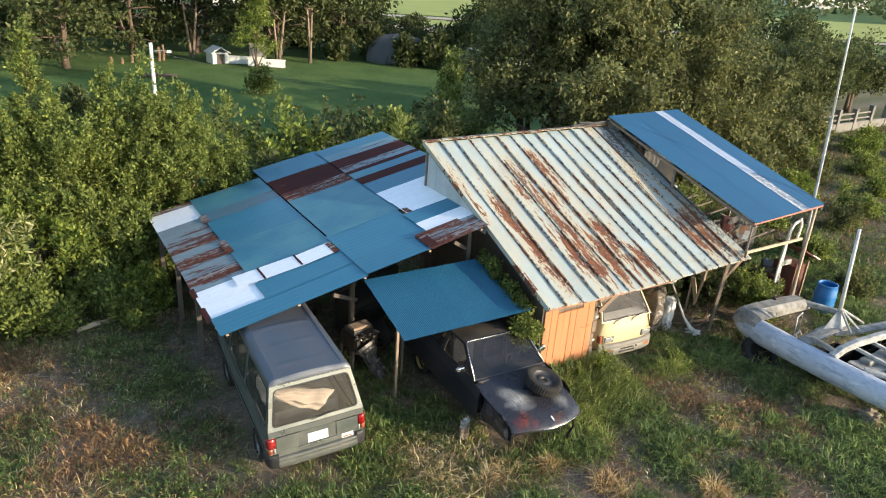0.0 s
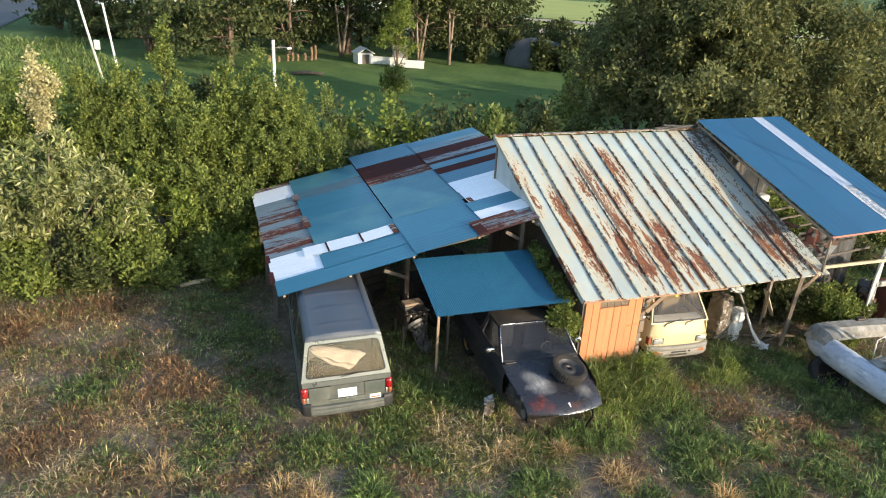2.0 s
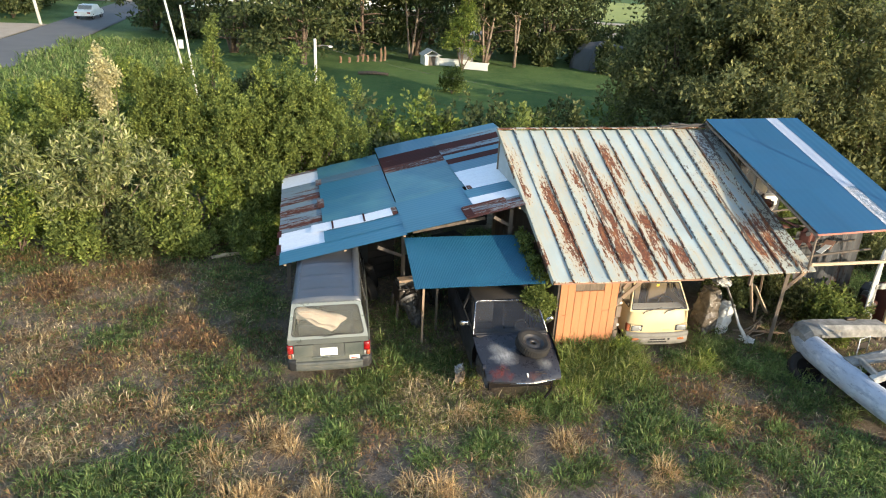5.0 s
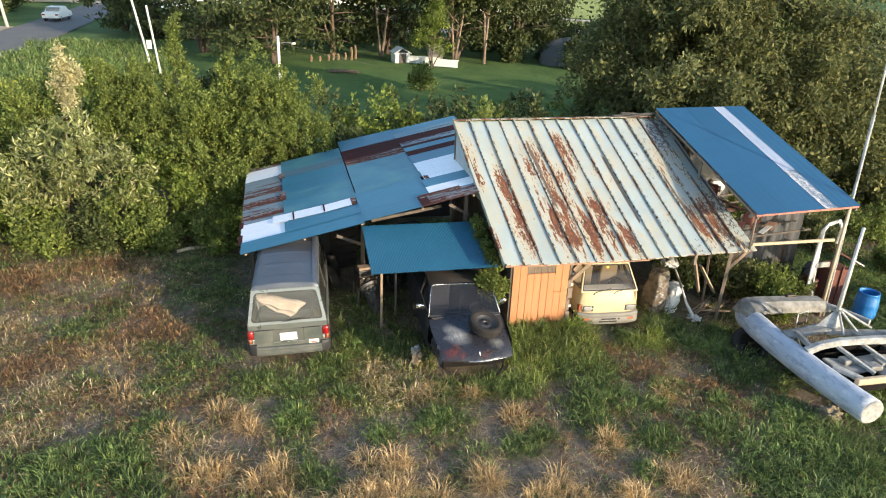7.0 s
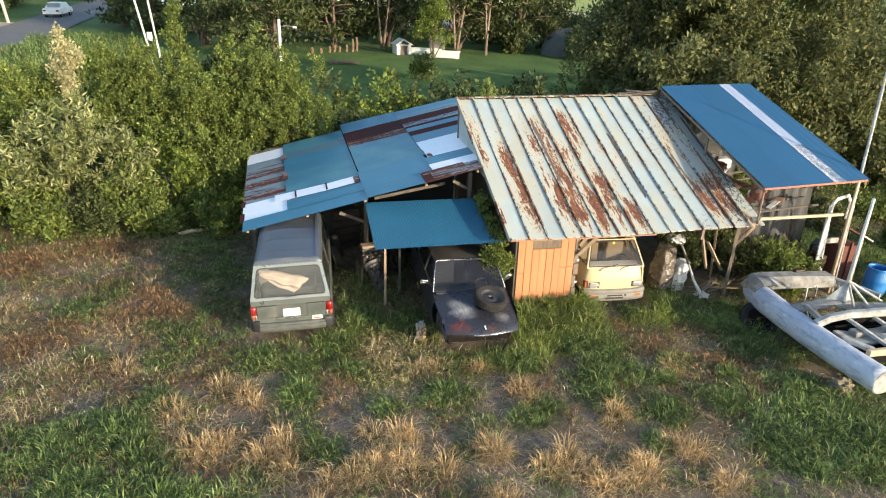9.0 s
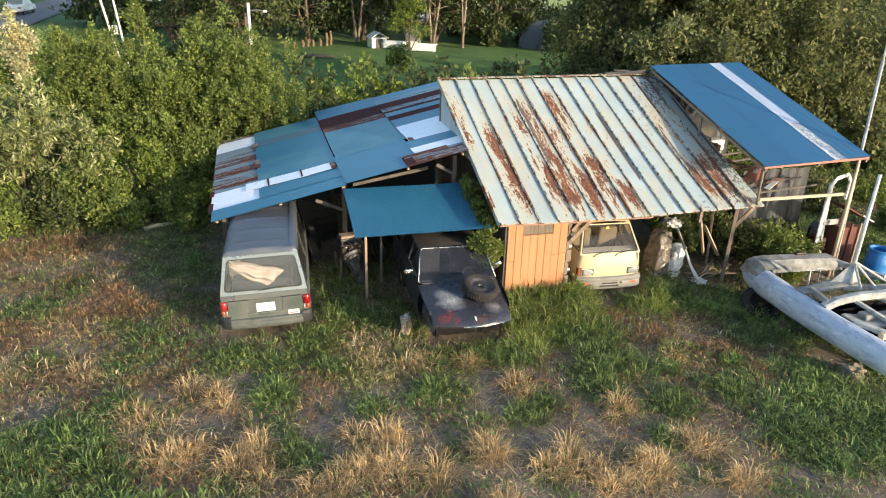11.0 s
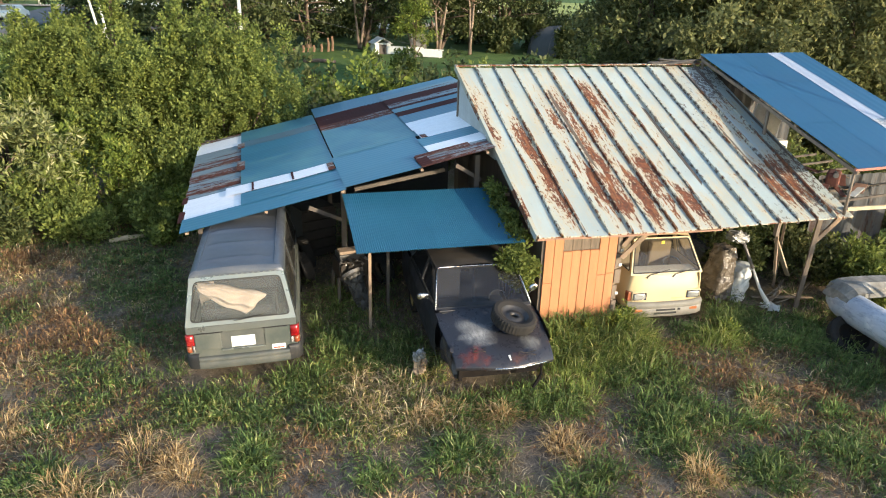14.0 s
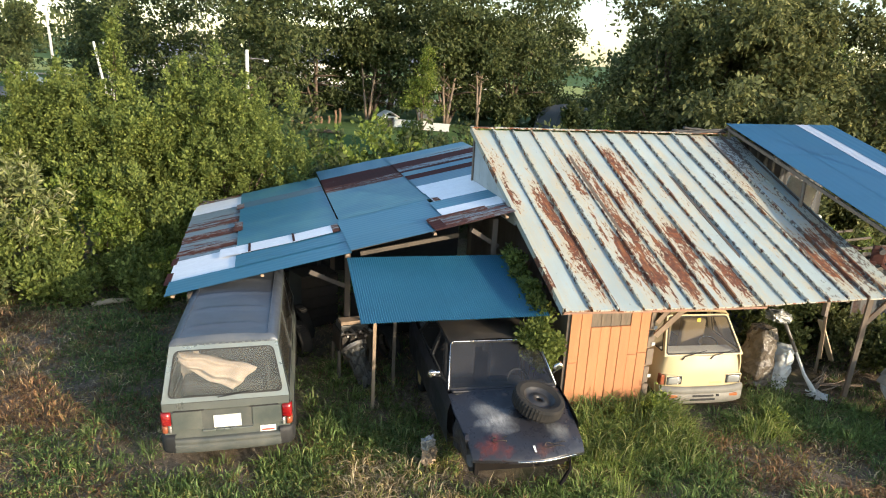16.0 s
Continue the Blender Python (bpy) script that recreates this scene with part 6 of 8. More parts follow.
    window_unit(t, [(0.76, 3.72, 1.0), (-0.76, 3.72, 1.0), (-0.66, 3.18, 1.70), (0.66, 3.18, 1.70)], 0.05, M_van, M_glass, 0.06, 0.03, 0.018, "windscreen")
    bm = bmesh.new()
    prof = [(-0.672, 1.70), (-0.64, 1.765), (-0.56, 1.79), (-0.53, 1.782), (-0.3, 1.806), (0, 1.815), (0.3, 1.806), (0.53, 1.782), (0.56, 1.79), (0.64, 1.765), (0.672, 1.70)]
    rings = []
    for y in np.linspace(0.235, 3.22, 62):
        rib = 0.020 * max(0, math.cos((y - 0.55) * 2 * math.pi / 0.62)) ** 8
        rings.append([Vector((x, y, z + (rib if abs(x) < 0.5 else 0))) for x, z in prof])
    loft(bm, [r[::-1] for r in rings])
    loft(bm, [[v - Vector((0, 0, 0.03)) for v in r] for r in (rings[0], rings[-1])])
    part("roof", bm, M_van_roof, t, "blue-grey ribbed roof", smooth=True)
    bm = bmesh.new()
    loft(bm, [[Vector((x, 0.192, 1.695)) for x, z in prof], [Vector((x * 1.003, 0.198, 1.70 + (z - 1.70) * 0.55)) for x, z in prof], [Vector((x, 0.236, z + 0.001)) for x, z in prof]])
    part("roof_edge", bm, M_van_roof, t, smooth=True)
    # small silver tabs added to imitate dotted highlights along the roof edge
    for k in range(15):
        bm = bmesh.new()
        x = -0.56 + 0.08 * k
        cuboid(bm, x - 0.02, x + 0.02, 0.188, 0.20, 1.702, 1.709, None, 0.002)
        part("edge_glint", bm, M_van_silver, t)
    for s in (1, -1):
        bm = bmesh.new()
        tube(bm, [(s * 0.545, 0.3, 1.786), (s * 0.545, 1.7, 1.788), (s * 0.545, 3.1, 1.786)], 0.007, 6)
        part("gutter_rail", bm, M_van_roof, t)
        bm = bmesh.new()
        cuboid(bm, s * 0.28, s * 0.645, -0.034, -0.018, 0.888, 0.900)
        part("groove", bm, M_black, gate)
    # inside
    bm = bmesh.new()
    cuboid(bm, -0.74, 0.74, 0.05, 3.6, 0.56, 0.60)
    part("load_floor", bm, M_seat, t)
    for y in (1.35, 2.5):
        bm = bmesh.new()
        cuboid(bm, -0.66, 0.66, y, y + 0.14, 0.6, 1.28, None, 0.04)
        cuboid(bm, -0.66, 0.66, y + 0.1, y + 0.6, 0.6, 0.86, None, 0.04)
        part("seat", bm, M_seat, t)
    for y in (0.75, 3.15):
        for s in (1, -1):
            wheel(t, s * 0.74, y, 0.30, 0.19)
    return t


def quilt():
    t = thing("folded_quilt", 3.46, 8.60, 0, -3.5, "folded cream quilt leaning behind the minivan's rear window", "quilt")
    t.matrix_world = pose(3.46, 8.60, 0.0, 0, -2.3, -3.5)

    def on_glass(u, v, deep):
        z = 1.60 - 0.50 * v
        return Vector((-0.62 + 1.26 * u - 0.05 * (v - 0.5) * (1 - 2 * u), -0.012 + 0.305 * (z - 1.005) + 0.05 + deep, z))
    bend = lambda a, b, c, f: a * (1 - f) ** 2 + 2 * b * f * (1 - f) + c * f * f
    bm = bmesh.new()
    for side in (1, -1):
        rings = []
        for i in range(45):
            f = i / 44
            ring = []
            for j in range(21):
                w = j / 20
                u = bend(0.0, 0.42, 0.80, f) * (1 - w) + bend(0.02, 0.22, 0.56, f) * w
                v = bend(0.06, 0.24, 0.55, f) * (1 - w) + bend(0.28, 0.72, 1.06, f) * w
                edge = (1 - abs(2 * f - 1) ** 10) ** 0.5 * (1 - abs(2 * w - 1) ** 5) ** 0.5
                fold = 0.030 * math.sin(w * 11 + 2.2 * f) + 0.014 * math.sin(f * 17 - w * 3) + 0.03 * noise.noise(Vector((f * 4, w * 3, side)))
                ring.append(on_glass(u + 0.012 * math.sin(w * 11), v + 0.02 * math.sin(f * 13), 0.09 - side * (0.070 + fold) * edge))
            rings.append(ring if side > 0 else ring[::-1])
        loft(bm, rings)
    bmesh.ops.recalc_face_normals(bm, faces=bm.faces)
    part("cloth", bm, M_sack, t, smooth=True)
    bm = bmesh.new()
    cuboid(bm, -0.6, 0.5, 0.30, 0.95, 0.602, 1.12, None, 0.06)
    part("bundle", bm, M_seat, t, "dark bundle under the quilt")
    bm = bmesh.new()
    cushion(bm, -0.56, 0.95, 1.14, 0.09, 0.36, 0.16, None, 0.02)
    part("bedding", bm, M_sack, t, "cream bedding against the side window", smooth=True)


def black_car():
    t = thing("black_car", 7.035, 6.98, 0.045, -2.5, "derelict black saloon with bleached bonnet and missing front end", "car")
    X = lambda y: 0.755 + 0.07 * min(1, y / 0.9)
    # bonnet
    bm = bmesh.new()
    rings = []
    for i in range(15):
        f = i / 14
        y = 1.34 * f
        z = 0.755 + 0.23 * f ** 0.8
        ring = []
        for j in range(17):
            u = j / 8 - 1
            bow = 0.19 * (u * u)
            ring.append(Vector((u * (X(y) - 0.03), y + bow * (1 - f) * 1.0, z - 0.05 * abs(u) ** 3.5 + 0.012 * math.exp(-((abs(u) - 0.55) / 0.12) ** 2) - (0.045 if i == 0 else 0.008 if i == 1 else 0))))
        rings.append(ring)
    nose = [[v + Vector((0, 0.015, -0.05)) for v in rings[0]], [v + Vector((0, -0.012, -0.022)) for v in rings[0]]]
    rings = nose + rings
    loft(bm, rings)
    loft(bm, [[v - Vector((0, -0.02, 0.03)) for v in r][::-1] for r in rings])
    part("bonnet", bm, M_hood, t, "black bonnet bleached grey and rusted at the lip", smooth=True)
    bm = bmesh.new()
    tube(bm, [(u * 0.70, -0.012 + 0.19 * u * u, 0.688 - 0.05 * abs(u) ** 3.5) for u in np.linspace(-0.3, 1.0, 12)], 0.010, 6)
    part("lip_trim", bm, M_chrome, t, "dull chrome strip", smooth=True)
    bm = bmesh.new()
    slab(bm, [(0.02, 0.065, 0.775), (0.04, 0.06, 0.775), (0.045, 0.15, 0.808), (0.015, 0.15, 0.808)], 0.008)
    part("bonnet_emblem", bm, M_plate, t, "small white emblem as a plain shape")
    for k, (x, y) in enumerate(((-0.36, 0.30), (0.30, 0.12))):
        bm = bmesh.new()
        tube(bm, [(x + 0.10 * math.cos(a) * (1 + 0.4 * k), y + 0.05 * math.sin(a), 0.80 + 0.05 * y + 0.02 * math.sin(3 * a) + 0.02) for a in np.linspace(0.4, 5.6, 16)], 0.006, 5)
        part("loose_wire", bm, M_dark_metal, t)
    # sides
    bm = bmesh.new()
    arch = lambda y: (0.62 if abs(y - 0.55) < 0.34 else 0.50 if abs(y - 0.55) < 0.42 else 0.32)
    half_shell = lambda s, st: loft(bm, [[Vector((s * x, y, z)) for x, z in (prof if s > 0 else prof[::-1])] for y, prof in st])
    side = lambda ys: ([(y, [(X(y) - 0.01, max(arch(y), 0.32) if y < 1.1 else 0.30), (X(y) + 0.015, max(0.56, arch(y))), (X(y) + 0.015, 0.78), (X(y) - 0.02, 0.755 + 0.20 * min(1, y / 1.34) ** 0.8 + 0.01)]) for y in ys])
    half_shell(1, side((0.62, 0.8, 0.95, 1.05, 1.34, 2.0, 2.8, 3.5, 3.9, 4.2)))
    half_shell(-1, side((1.12, 1.34, 2.0, 2.8, 3.5, 3.9, 4.2)))
    loft(bm, [[Vector((x, 4.2, z)) for x in (0.78, -0.78)] for z in (0.3, 0.96)])
    part("body", bm, M_carblack, t, smooth=False)
    # bay blocks in near-black, so the hollow's shade is in their colour
    bm = bmesh.new()
    cuboid(bm, -0.60, 0.60, 0.46, 0.50, 0.30, 0.60)
    cuboid(bm, -0.5, 0.45, 0.5, 1.2, 0.25, 0.70, None, 0.05)
    cuboid(bm, -0.66, -0.60, 0.3, 1.28, 0.35, 0.74, None, 0.01)
    part("engine_bay", bm, M_black_shade, t)
    bm = bmesh.new()
    cuboid(bm, -0.74, -0.66, 0.42, 1.12, 0.34, 0.80)
    bmesh.ops.subdivide_edges(bm, edges=list(bm.edges), cuts=5, use_grid_fill=True)
    for v in bm.verts:
        v.co += noise.noise_vector(v.co * 4.0) * 0.09
    part("torn_wing", bm, M_carblack, t, "crumpled remains of the front wing")
    bm = bmesh.new()
    tube(bm, [(0.02, 0.16, 0.66), (0.05, 0.11, 0.50), (-0.02, 0.10, 0.36), (0.03, 0.13, 0.24)], 0.007, 5)
    part("hanging_wire", bm, M_dark_metal, t)
    bm = bmesh.new()
    cuboid(bm, -0.64, 0.64, 0.30, 0.36, 0.46, 0.66, None, 0.02)
    roughen(bm, 0.05, 2)
    part("radiator_panel", bm, M_black_shade, t)
    bm = bmesh.new()
    tube(bm, [(0.50, 0.14, 0.66), (0.52, 0.10, 0.48), (0.47, 0.12, 0.34), (0.40, 0.08, 0.27)], [0.03, 0.02, 0.028, 0.02], 7)
    part("front_stay", bm, M_black_shade, t)
    bm = bmesh.new()
    cuboid(bm, -0.76, 0.76, 1.3, 4.1, 0.30, 0.36)
    cuboid(bm, -0.70, 0.70, 1.28, 1.34, 0.4, 0.96)
    part("floor_pan", bm, M_black, t)
    # cowl and cabin
    bm = bmesh.new()
    cuboid(bm, -0.74, 0.74, 1.30, 1.40, 0.955, 0.985, None, 0.01)
    part("cowl", bm, M_carblack, t)
    ws = [(-0.79, 1.35, 0.985), (0.755, 1.35, 0.985), (0.665, 1.98, 1.41), (-0.645, 1.98, 1.41)]
    fr = window_unit(t, ws, 0.014, M_carblack, M_glass_dark, 0.05, 0.03, 0.012, "windscreen")
    bm = bmesh.new()
    rim = [Vector(p) for p in (ws[0], ws[3], ws[2], ws[1])]
    rim = [rim[0]] + [rim[1].lerp(rim[0], 0.07), rim[1].lerp(rim[2], 0.03)] + [rim[2].lerp(rim[1], 0.03), rim[2].lerp(rim[3], 0.07), rim[3]]
    tube(bm, [p + Vector((0, -0.008, 0.008)) for p in rim], 0.0065, 6)
    part("chrome_trim", bm, M_chrome, fr, "chrome strip", smooth=True)
    for s in (1, -1):
        lo, hi = (lambda y: (s * 0.795, y, 0.955)), (lambda y: (s * 0.655, y, 1.41))
        for y0, y1, y2, y3 in ((1.36, 2.55, 2.50, 1.98), (2.55, 3.55, 3.15, 2.50)):
            c = [lo(y0), lo(y1), hi(y2), hi(y3)] if s > 0 else [lo(y1), lo(y0), hi(y3), hi(y2)]
            window_unit(t, c, 0.035, M_carblack, M_glass_dark, 0.04, 0.03, 0.012, "side_window")
    window_unit(t, [(0.74, 3.65, 0.96), (-0.74, 3.65, 0.96), (-0.65, 3.15, 1.41), (0.65, 3.15, 1.41)], 0.04, M_carblack, M_glass_dark, 0.05, 0.03, 0.012, "rear_window")
    bm = bmesh.new()
    loft(bm, [[Vector((x, y, 1.41 + 0.055 * (1 - (x / 0.655) ** 2) * (0.5 + 0.5 * math.sin(math.pi * min(1, max(0, (y - 1.9) / 1.3))) ** 0.5))) for x in np.linspace(0.655, -0.655, 11)] for y in np.linspace(1.97, 3.16, 12)])
    part("roof", bm, M_cartop, t, "dusty black roof", smooth=True)
    bm = bmesh.new()
    cuboid(bm, -0.75, 0.75, 3.6, 4.2, 0.94, 0.97, None, 0.01)
    part("boot_lid", bm, M_carblack, t)
    for s, k, up in ((1, 0.75, 0.03), (-1, 1.0, 0.0)):
        bm = bmesh.new()
        cushion(bm, s * (0.93 if s < 0 else 0.885), 1.64, 1.095 + up, 0.095 * k, 0.04, 0.052, Euler((0, radians(-38 if s > 0 else 8), radians(-12 * s))).to_matrix().to_4x4(), 0.004)
        mr = part("wing_mirror", bm, M_chrome, t, "rounded chrome door mirror", smooth=True)
        bm = bmesh.new()
        rod(bm, (s * 0.785, 1.62, 1.0), (s * 0.86, 1.63, 1.07), 0.012)
        part("stalk", bm, M_black, mr)
    for x in (-0.36, 0.36):
        bm = bmesh.new()
        cuboid(bm, x - 0.24, x + 0.24, 2.45, 2.6, 0.5, 1.2, None, 0.04)
        cuboid(bm, x - 0.24, x + 0.24, 2.0, 2.5, 0.4, 0.62, None, 0.04)
        part("seat", bm, M_seat, t)
    bm = bmesh.new()
    tube(bm, [(0.36 + 0.16 * math.cos(a), 1.80 + 0.1 * math.sin(a), 0.86 + 0.12 * math.sin(a)) for a in np.linspace(0, 6.2832, 25)], 0.014, 6)
    part("steering_wheel", bm, M_black, t, smooth=True)
    bm = bmesh.new()
    cuboid(bm, -0.68, 0.68, 1.40, 1.62, 0.82, 0.95, None, 0.03)
    part("dashboard", bm, M_black, t)
    for x, y, mt in ((-0.72, 3.4, M_ochre), (0.72, 3.4, M_ochre)):
        wheel(t, x, y, 0.30, 0.17, mt)
    return t


M_ochre = aged("ochre_rusty_rim", (0.42, 0.30, 0.10), (0.22, 0.12, 0.05), 0.7, 0, 6, 40, 0.7)


M_sparerim = aged("dull_steel_rim", (0.10, 0.092, 0.085), (0.035, 0.03, 0.027), 0.35, 0.7, 6, 40, 0.6)


def loose_tyre(x, y, z, rx, ry, label, rim=True, r=0.31, rim_mat=None):
    t = thing("spare_wheel" if rim else "old_tyre", x, y, z, 0, label, "wheel" if rim else "tyre")
    t.matrix_world = pose(x, y, z, rx, ry, 20)
    ty = wheel(t, 0, 0, r, 0.19, rim_mat or M_sparerim, m=pose(0, 0, 0))
    if not rim:
        for c in list(ty.children):
            bpy.data.objects.remove(c)
        ty.data.materials[0] = M_black


def cream_van():
    t = thing("microvan", 10.83, 9.10, 0, 0, "small cream microvan facing out from under the tin roof", "van")
    t.matrix_world = pose(10.745, 8.94, 0, 0, 0, -4) @ Matrix.Diagonal((0.995, 1, 0.945, 1))
    W = 0.735
    bm = bmesh.new()
    low = [(0.67, 0.28), (W, 0.42), (W + 0.006, 0.70), (W - 0.008, 0.90), (W - 0.035, 1.035)]
    shell(bm, [(y, [(x * k, z) for x, z in low]) for y, k in ((0.045, 0.90), (0.06, 0.945), (0.10, 0.975), (0.18, 0.995), (0.3, 1.0), (2.4, 1.0), (3.1, 0.99))])
    nose_y = lambda x, z: -0.035 + 0.085 * abs(x / 0.69) ** 5 + 0.02 * (x / 0.69) ** 2 + 0.07 * max(0, (z - 0.74) / 0.3) ** 1.2
    loft(bm, [[Vector((x, nose_y(x, z), z)) for x in np.linspace(-0.675, 0.675, 23)] for z in (0.40, 0.50, 0.56, 0.72, 0.80, 0.88, 0.96, 1.035)])
    loft(bm, [[Vector((x, 3.1, z)) for x in (0.66, -0.66)] for z in (0.3, 1.05)])
    part("body", bm, M_cream, t, smooth=True)
    window_unit(t, [(-0.700, 0.060, 1.030), (0.700, 0.060, 1.030), (0.545, 0.42, 1.63), (-0.545, 0.42, 1.63)], 0.026, M_cream, M_glass_brown, 0.05, 0.03, 0.02, "windscreen")
    for s in (1, -1):
        lo, hi = (lambda y: (s * 0.703, y, 1.03)), (lambda y: (s * 0.552, y, 1.63))
        for y0, y1, y2, y3 in ((0.07, 1.0, 1.0, 0.43), (1.0, 2.1, 2.1, 1.0), (2.1, 3.1, 3.05, 2.1)):
            c = [lo(y0), lo(y1), hi(y2), hi(y3)] if s > 0 else [lo(y1), lo(y0), hi(y3), hi(y2)]
            window_unit(t, c, 0.045, M_cream, M_glass, 0.05, 0.03, 0.016, "side_window")
    bm = bmesh.new()
    prof = [(0.556, 1.625), (0.535, 1.68), (0.47, 1.715), (0.25, 1.737), (0, 1.742), (-0.25, 1.737), (-0.47, 1.715), (-0.535, 1.68), (-0.556, 1.625)]
    loft(bm, [[Vector((x, y, z - 0.05 * max(0, 1 - (y - 0.39) / 0.12) * (z > 1.66))) for x, z in prof] for y in np.linspace(0.39, 3.1, 20)])
    part("roof", bm, M_cream, t, smooth=True)
    for s in (1, -1):
        bm = bmesh.new()
        cuboid(bm, s * 0.375, s * 0.668, -0.030, 0.06, 0.540, 0.720, None, 0.012)
        bz = part("lamp_bezel", bm, M_cream, t)
        bm = bmesh.new()
        cuboid(bm, s * 0.388, s * 0.655, -0.036, 0.0, 0.552, 0.706, None, 0.01)
        part("lamp_recess", bm, M_black, bz)
        bm = bmesh.new()
        cushion(bm, s * 0.525, -0.026, 0.628, 0.115, 0.026, 0.066, None, 0.004)
        part("headlamp", bm, M_headlamp, bz, smooth=True)
        if s < 0:
            bm = bmesh.new()
            cuboid(bm, -0.742, -0.672, -0.005, 0.11, 0.545, 0.715, None, 0.012)
            part("marker", bm, M_turn, bz)
        bm = bmesh.new()
        tube(bm, [(s * 0.25 - 0.16, 0.010, 0.985), (s * 0.25 - 0.10, 0.028, 1.035), (s * 0.25 + 0.30, 0.085, 1.105)], [0.014, 0.008, 0.006], 6)
        part("wiper", bm, M_black, t)
    bow = lambda x: -0.105 + 0.10 * abs(x / 0.74) ** 4
    xs_b = np.linspace(-0.74, 0.74, 21)
    bm = bmesh.new()
    loft(bm, [[Vector((x, bow(x) + dy, z)) for x in xs_b] for z, dy in ((0.40, 0.0), (0.41, -0.006), (0.47, -0.004), (0.50, 0.015), (0.515, 0.05))])
    bp = part("front_bumper", bm, M_bumpgrey, t, "scuffed two-tone grey bumper", smooth=True)
    bm = bmesh.new()
    loft(bm, [[Vector((x, bow(x) + dy, z)) for x in xs_b] for z, dy in ((0.20, 0.05), (0.215, 0.015), (0.23, 0.0), (0.33, -0.004), (0.395, 0.004), (0.402, 0.012))])
    part("apron", bm, M_bumplight, bp, "pale scuffed lower apron", smooth=True)
    for z0, z1, x0, x1 in ((0.345, 0.378, -0.20, 0.17), (0.275, 0.315, -0.24, 0.20), (0.345, 0.385, 0.22, 0.27), (0.255, 0.275, -0.62, -0.50)):
        bm = bmesh.new()
        cuboid(bm, x0, x1, bow(0.5 * (x0 + x1)) - 0.010, bow(0.5 * (x0 + x1)) + 0.01, z0, z1, None, 0.004)
        part("grille_slot", bm, M_black, bp)
    for s in (1, -1):
        bm = bmesh.new()
        cuboid(bm, s * 0.46, s * 0.61, bow(0.535) - 0.016, bow(0.535) + 0.03, 0.335, 0.385, None, 0.008)
        part("indicator", bm, M_amber, bp)
    bm = bmesh.new()
    cuboid(bm, 0.10, 0.32, -0.040, -0.03, 0.55, 0.58)
    part("badge", bm, M_badge, t, "faint maker's mark as a bar")
    bm = bmesh.new()
    cuboid(bm, -0.03, 0.03, 0.355, 0.36, 1.52, 1.58)
    part("sticker", bm, M_yellow, t, "small yellow sticker")
    bm = bmesh.new()
    cuboid(bm, -0.62, 0.62, 0.1, 3.0, 0.5, 0.55)
    part("cab_floor", bm, M_seat, t)
    bm = bmesh.new()
    cuboid(bm, -0.63, 0.63, 0.14, 0.42, 0.85, 1.06, None, 0.04)
    part("dashboard", bm, M_mark, t, "sun-bleached grey dashboard")
    for x in (-0.32, 0.32):
        bm = bmesh.new()
        cuboid(bm, x - 0.22, x + 0.22, 0.95, 1.08, 0.55, 1.3, None, 0.04)
        part("seat", bm, M_tan, t)
    bm = bmesh.new()
    tube(bm, [(0.3 + 0.17 * math.cos(a), 0.46 + 0.1 * math.sin(a), 1.06 + 0.09 * math.sin(a)) for a in np.linspace(0, 6.2832, 25)], 0.012, 6)
    part("steering_wheel", bm, M_black, t, smooth=True)
    for y in (0.55, 2.4):
        for s in (1, -1):
            wheel(t, s * 0.6, y, 0.26, 0.15)
    return t


M_bumpgrey = aged("scuffed_bumper", (0.21, 0.195, 0.165), (0.11, 0.10, 0.08), 0.6, 0, 4, 40, 0.6)
M_bumplight = aged("pale_scuffed_apron", (0.235, 0.215, 0.18), (0.14, 0.125, 0.105), 0.6, 0, 4, 30, 0.75)
M_headlamp = gloss("headlamp_glass", (0.62, 0.62, 0.60), 0.08, 0.6, 0.2)
M_badge = gloss("tan_mark", (0.60, 0.42, 0.2), 0.5, 0, 0.1)
M_yellow = gloss("yellow_mark", (0.75, 0.55, 0.05), 0.5, 0, 0)
M_tan = aged("tan_seat", (0.28, 0.22, 0.14), (0.18, 0.14, 0.09), 0.9, 0, 5, 60, 0.5)
grey_van()
quilt()
black_car()
loose_tyre(7.345, 7.73, 1.115, 14, 4, "dark steel wheel with worn tyre lying on the bonnet", True, 0.345)
cream_van()


# ---- old catamaran ----
def chalky_hull():
    """White gelcoat, chalked blue-grey, scuffed in streaks along the float and flecked dark."""
    m, nt, b = shader("weathered_white_hull", 0.62, 0.0, 0.3)
    col = mix(nt, ramp(nt, noise_tex(nt, 1.6, 5), [(0.35, 0.0), (0.7, 1.0)]), (0.47, 0.50, 0.555), (0.37, 0.405, 0.47))
    streak = noise_tex(nt, 9, 8, 0.72, (1.0, 0.28, 1.0), distort=0.3)
    col = mix(nt, ramp(nt, streak, [(0.50, 0.0), (0.60, 0.8)]), col, (0.255, 0.285, 0.34))
    col = mix(nt, ramp(nt, noise_tex(nt, 5, 7, 0.7, (1.0, 0.5, 1.0)), [(0.56, 0.0), (0.66, 0.75)]), col, (0.60, 0.61, 0.62))
    fleck = noise_tex(nt, 26, 6, 0.75, (1.0, 0.4, 1.0))
    col = mix(nt, ramp(nt, fleck, [(0.60, 0.0), (0.66, 0.85)]), col, (0.15, 0.16, 0.175))
    nt.links.new(col, b.inputs["Base Color"])
    bump(nt, b, streak, 0.3, 0.006)
    return m


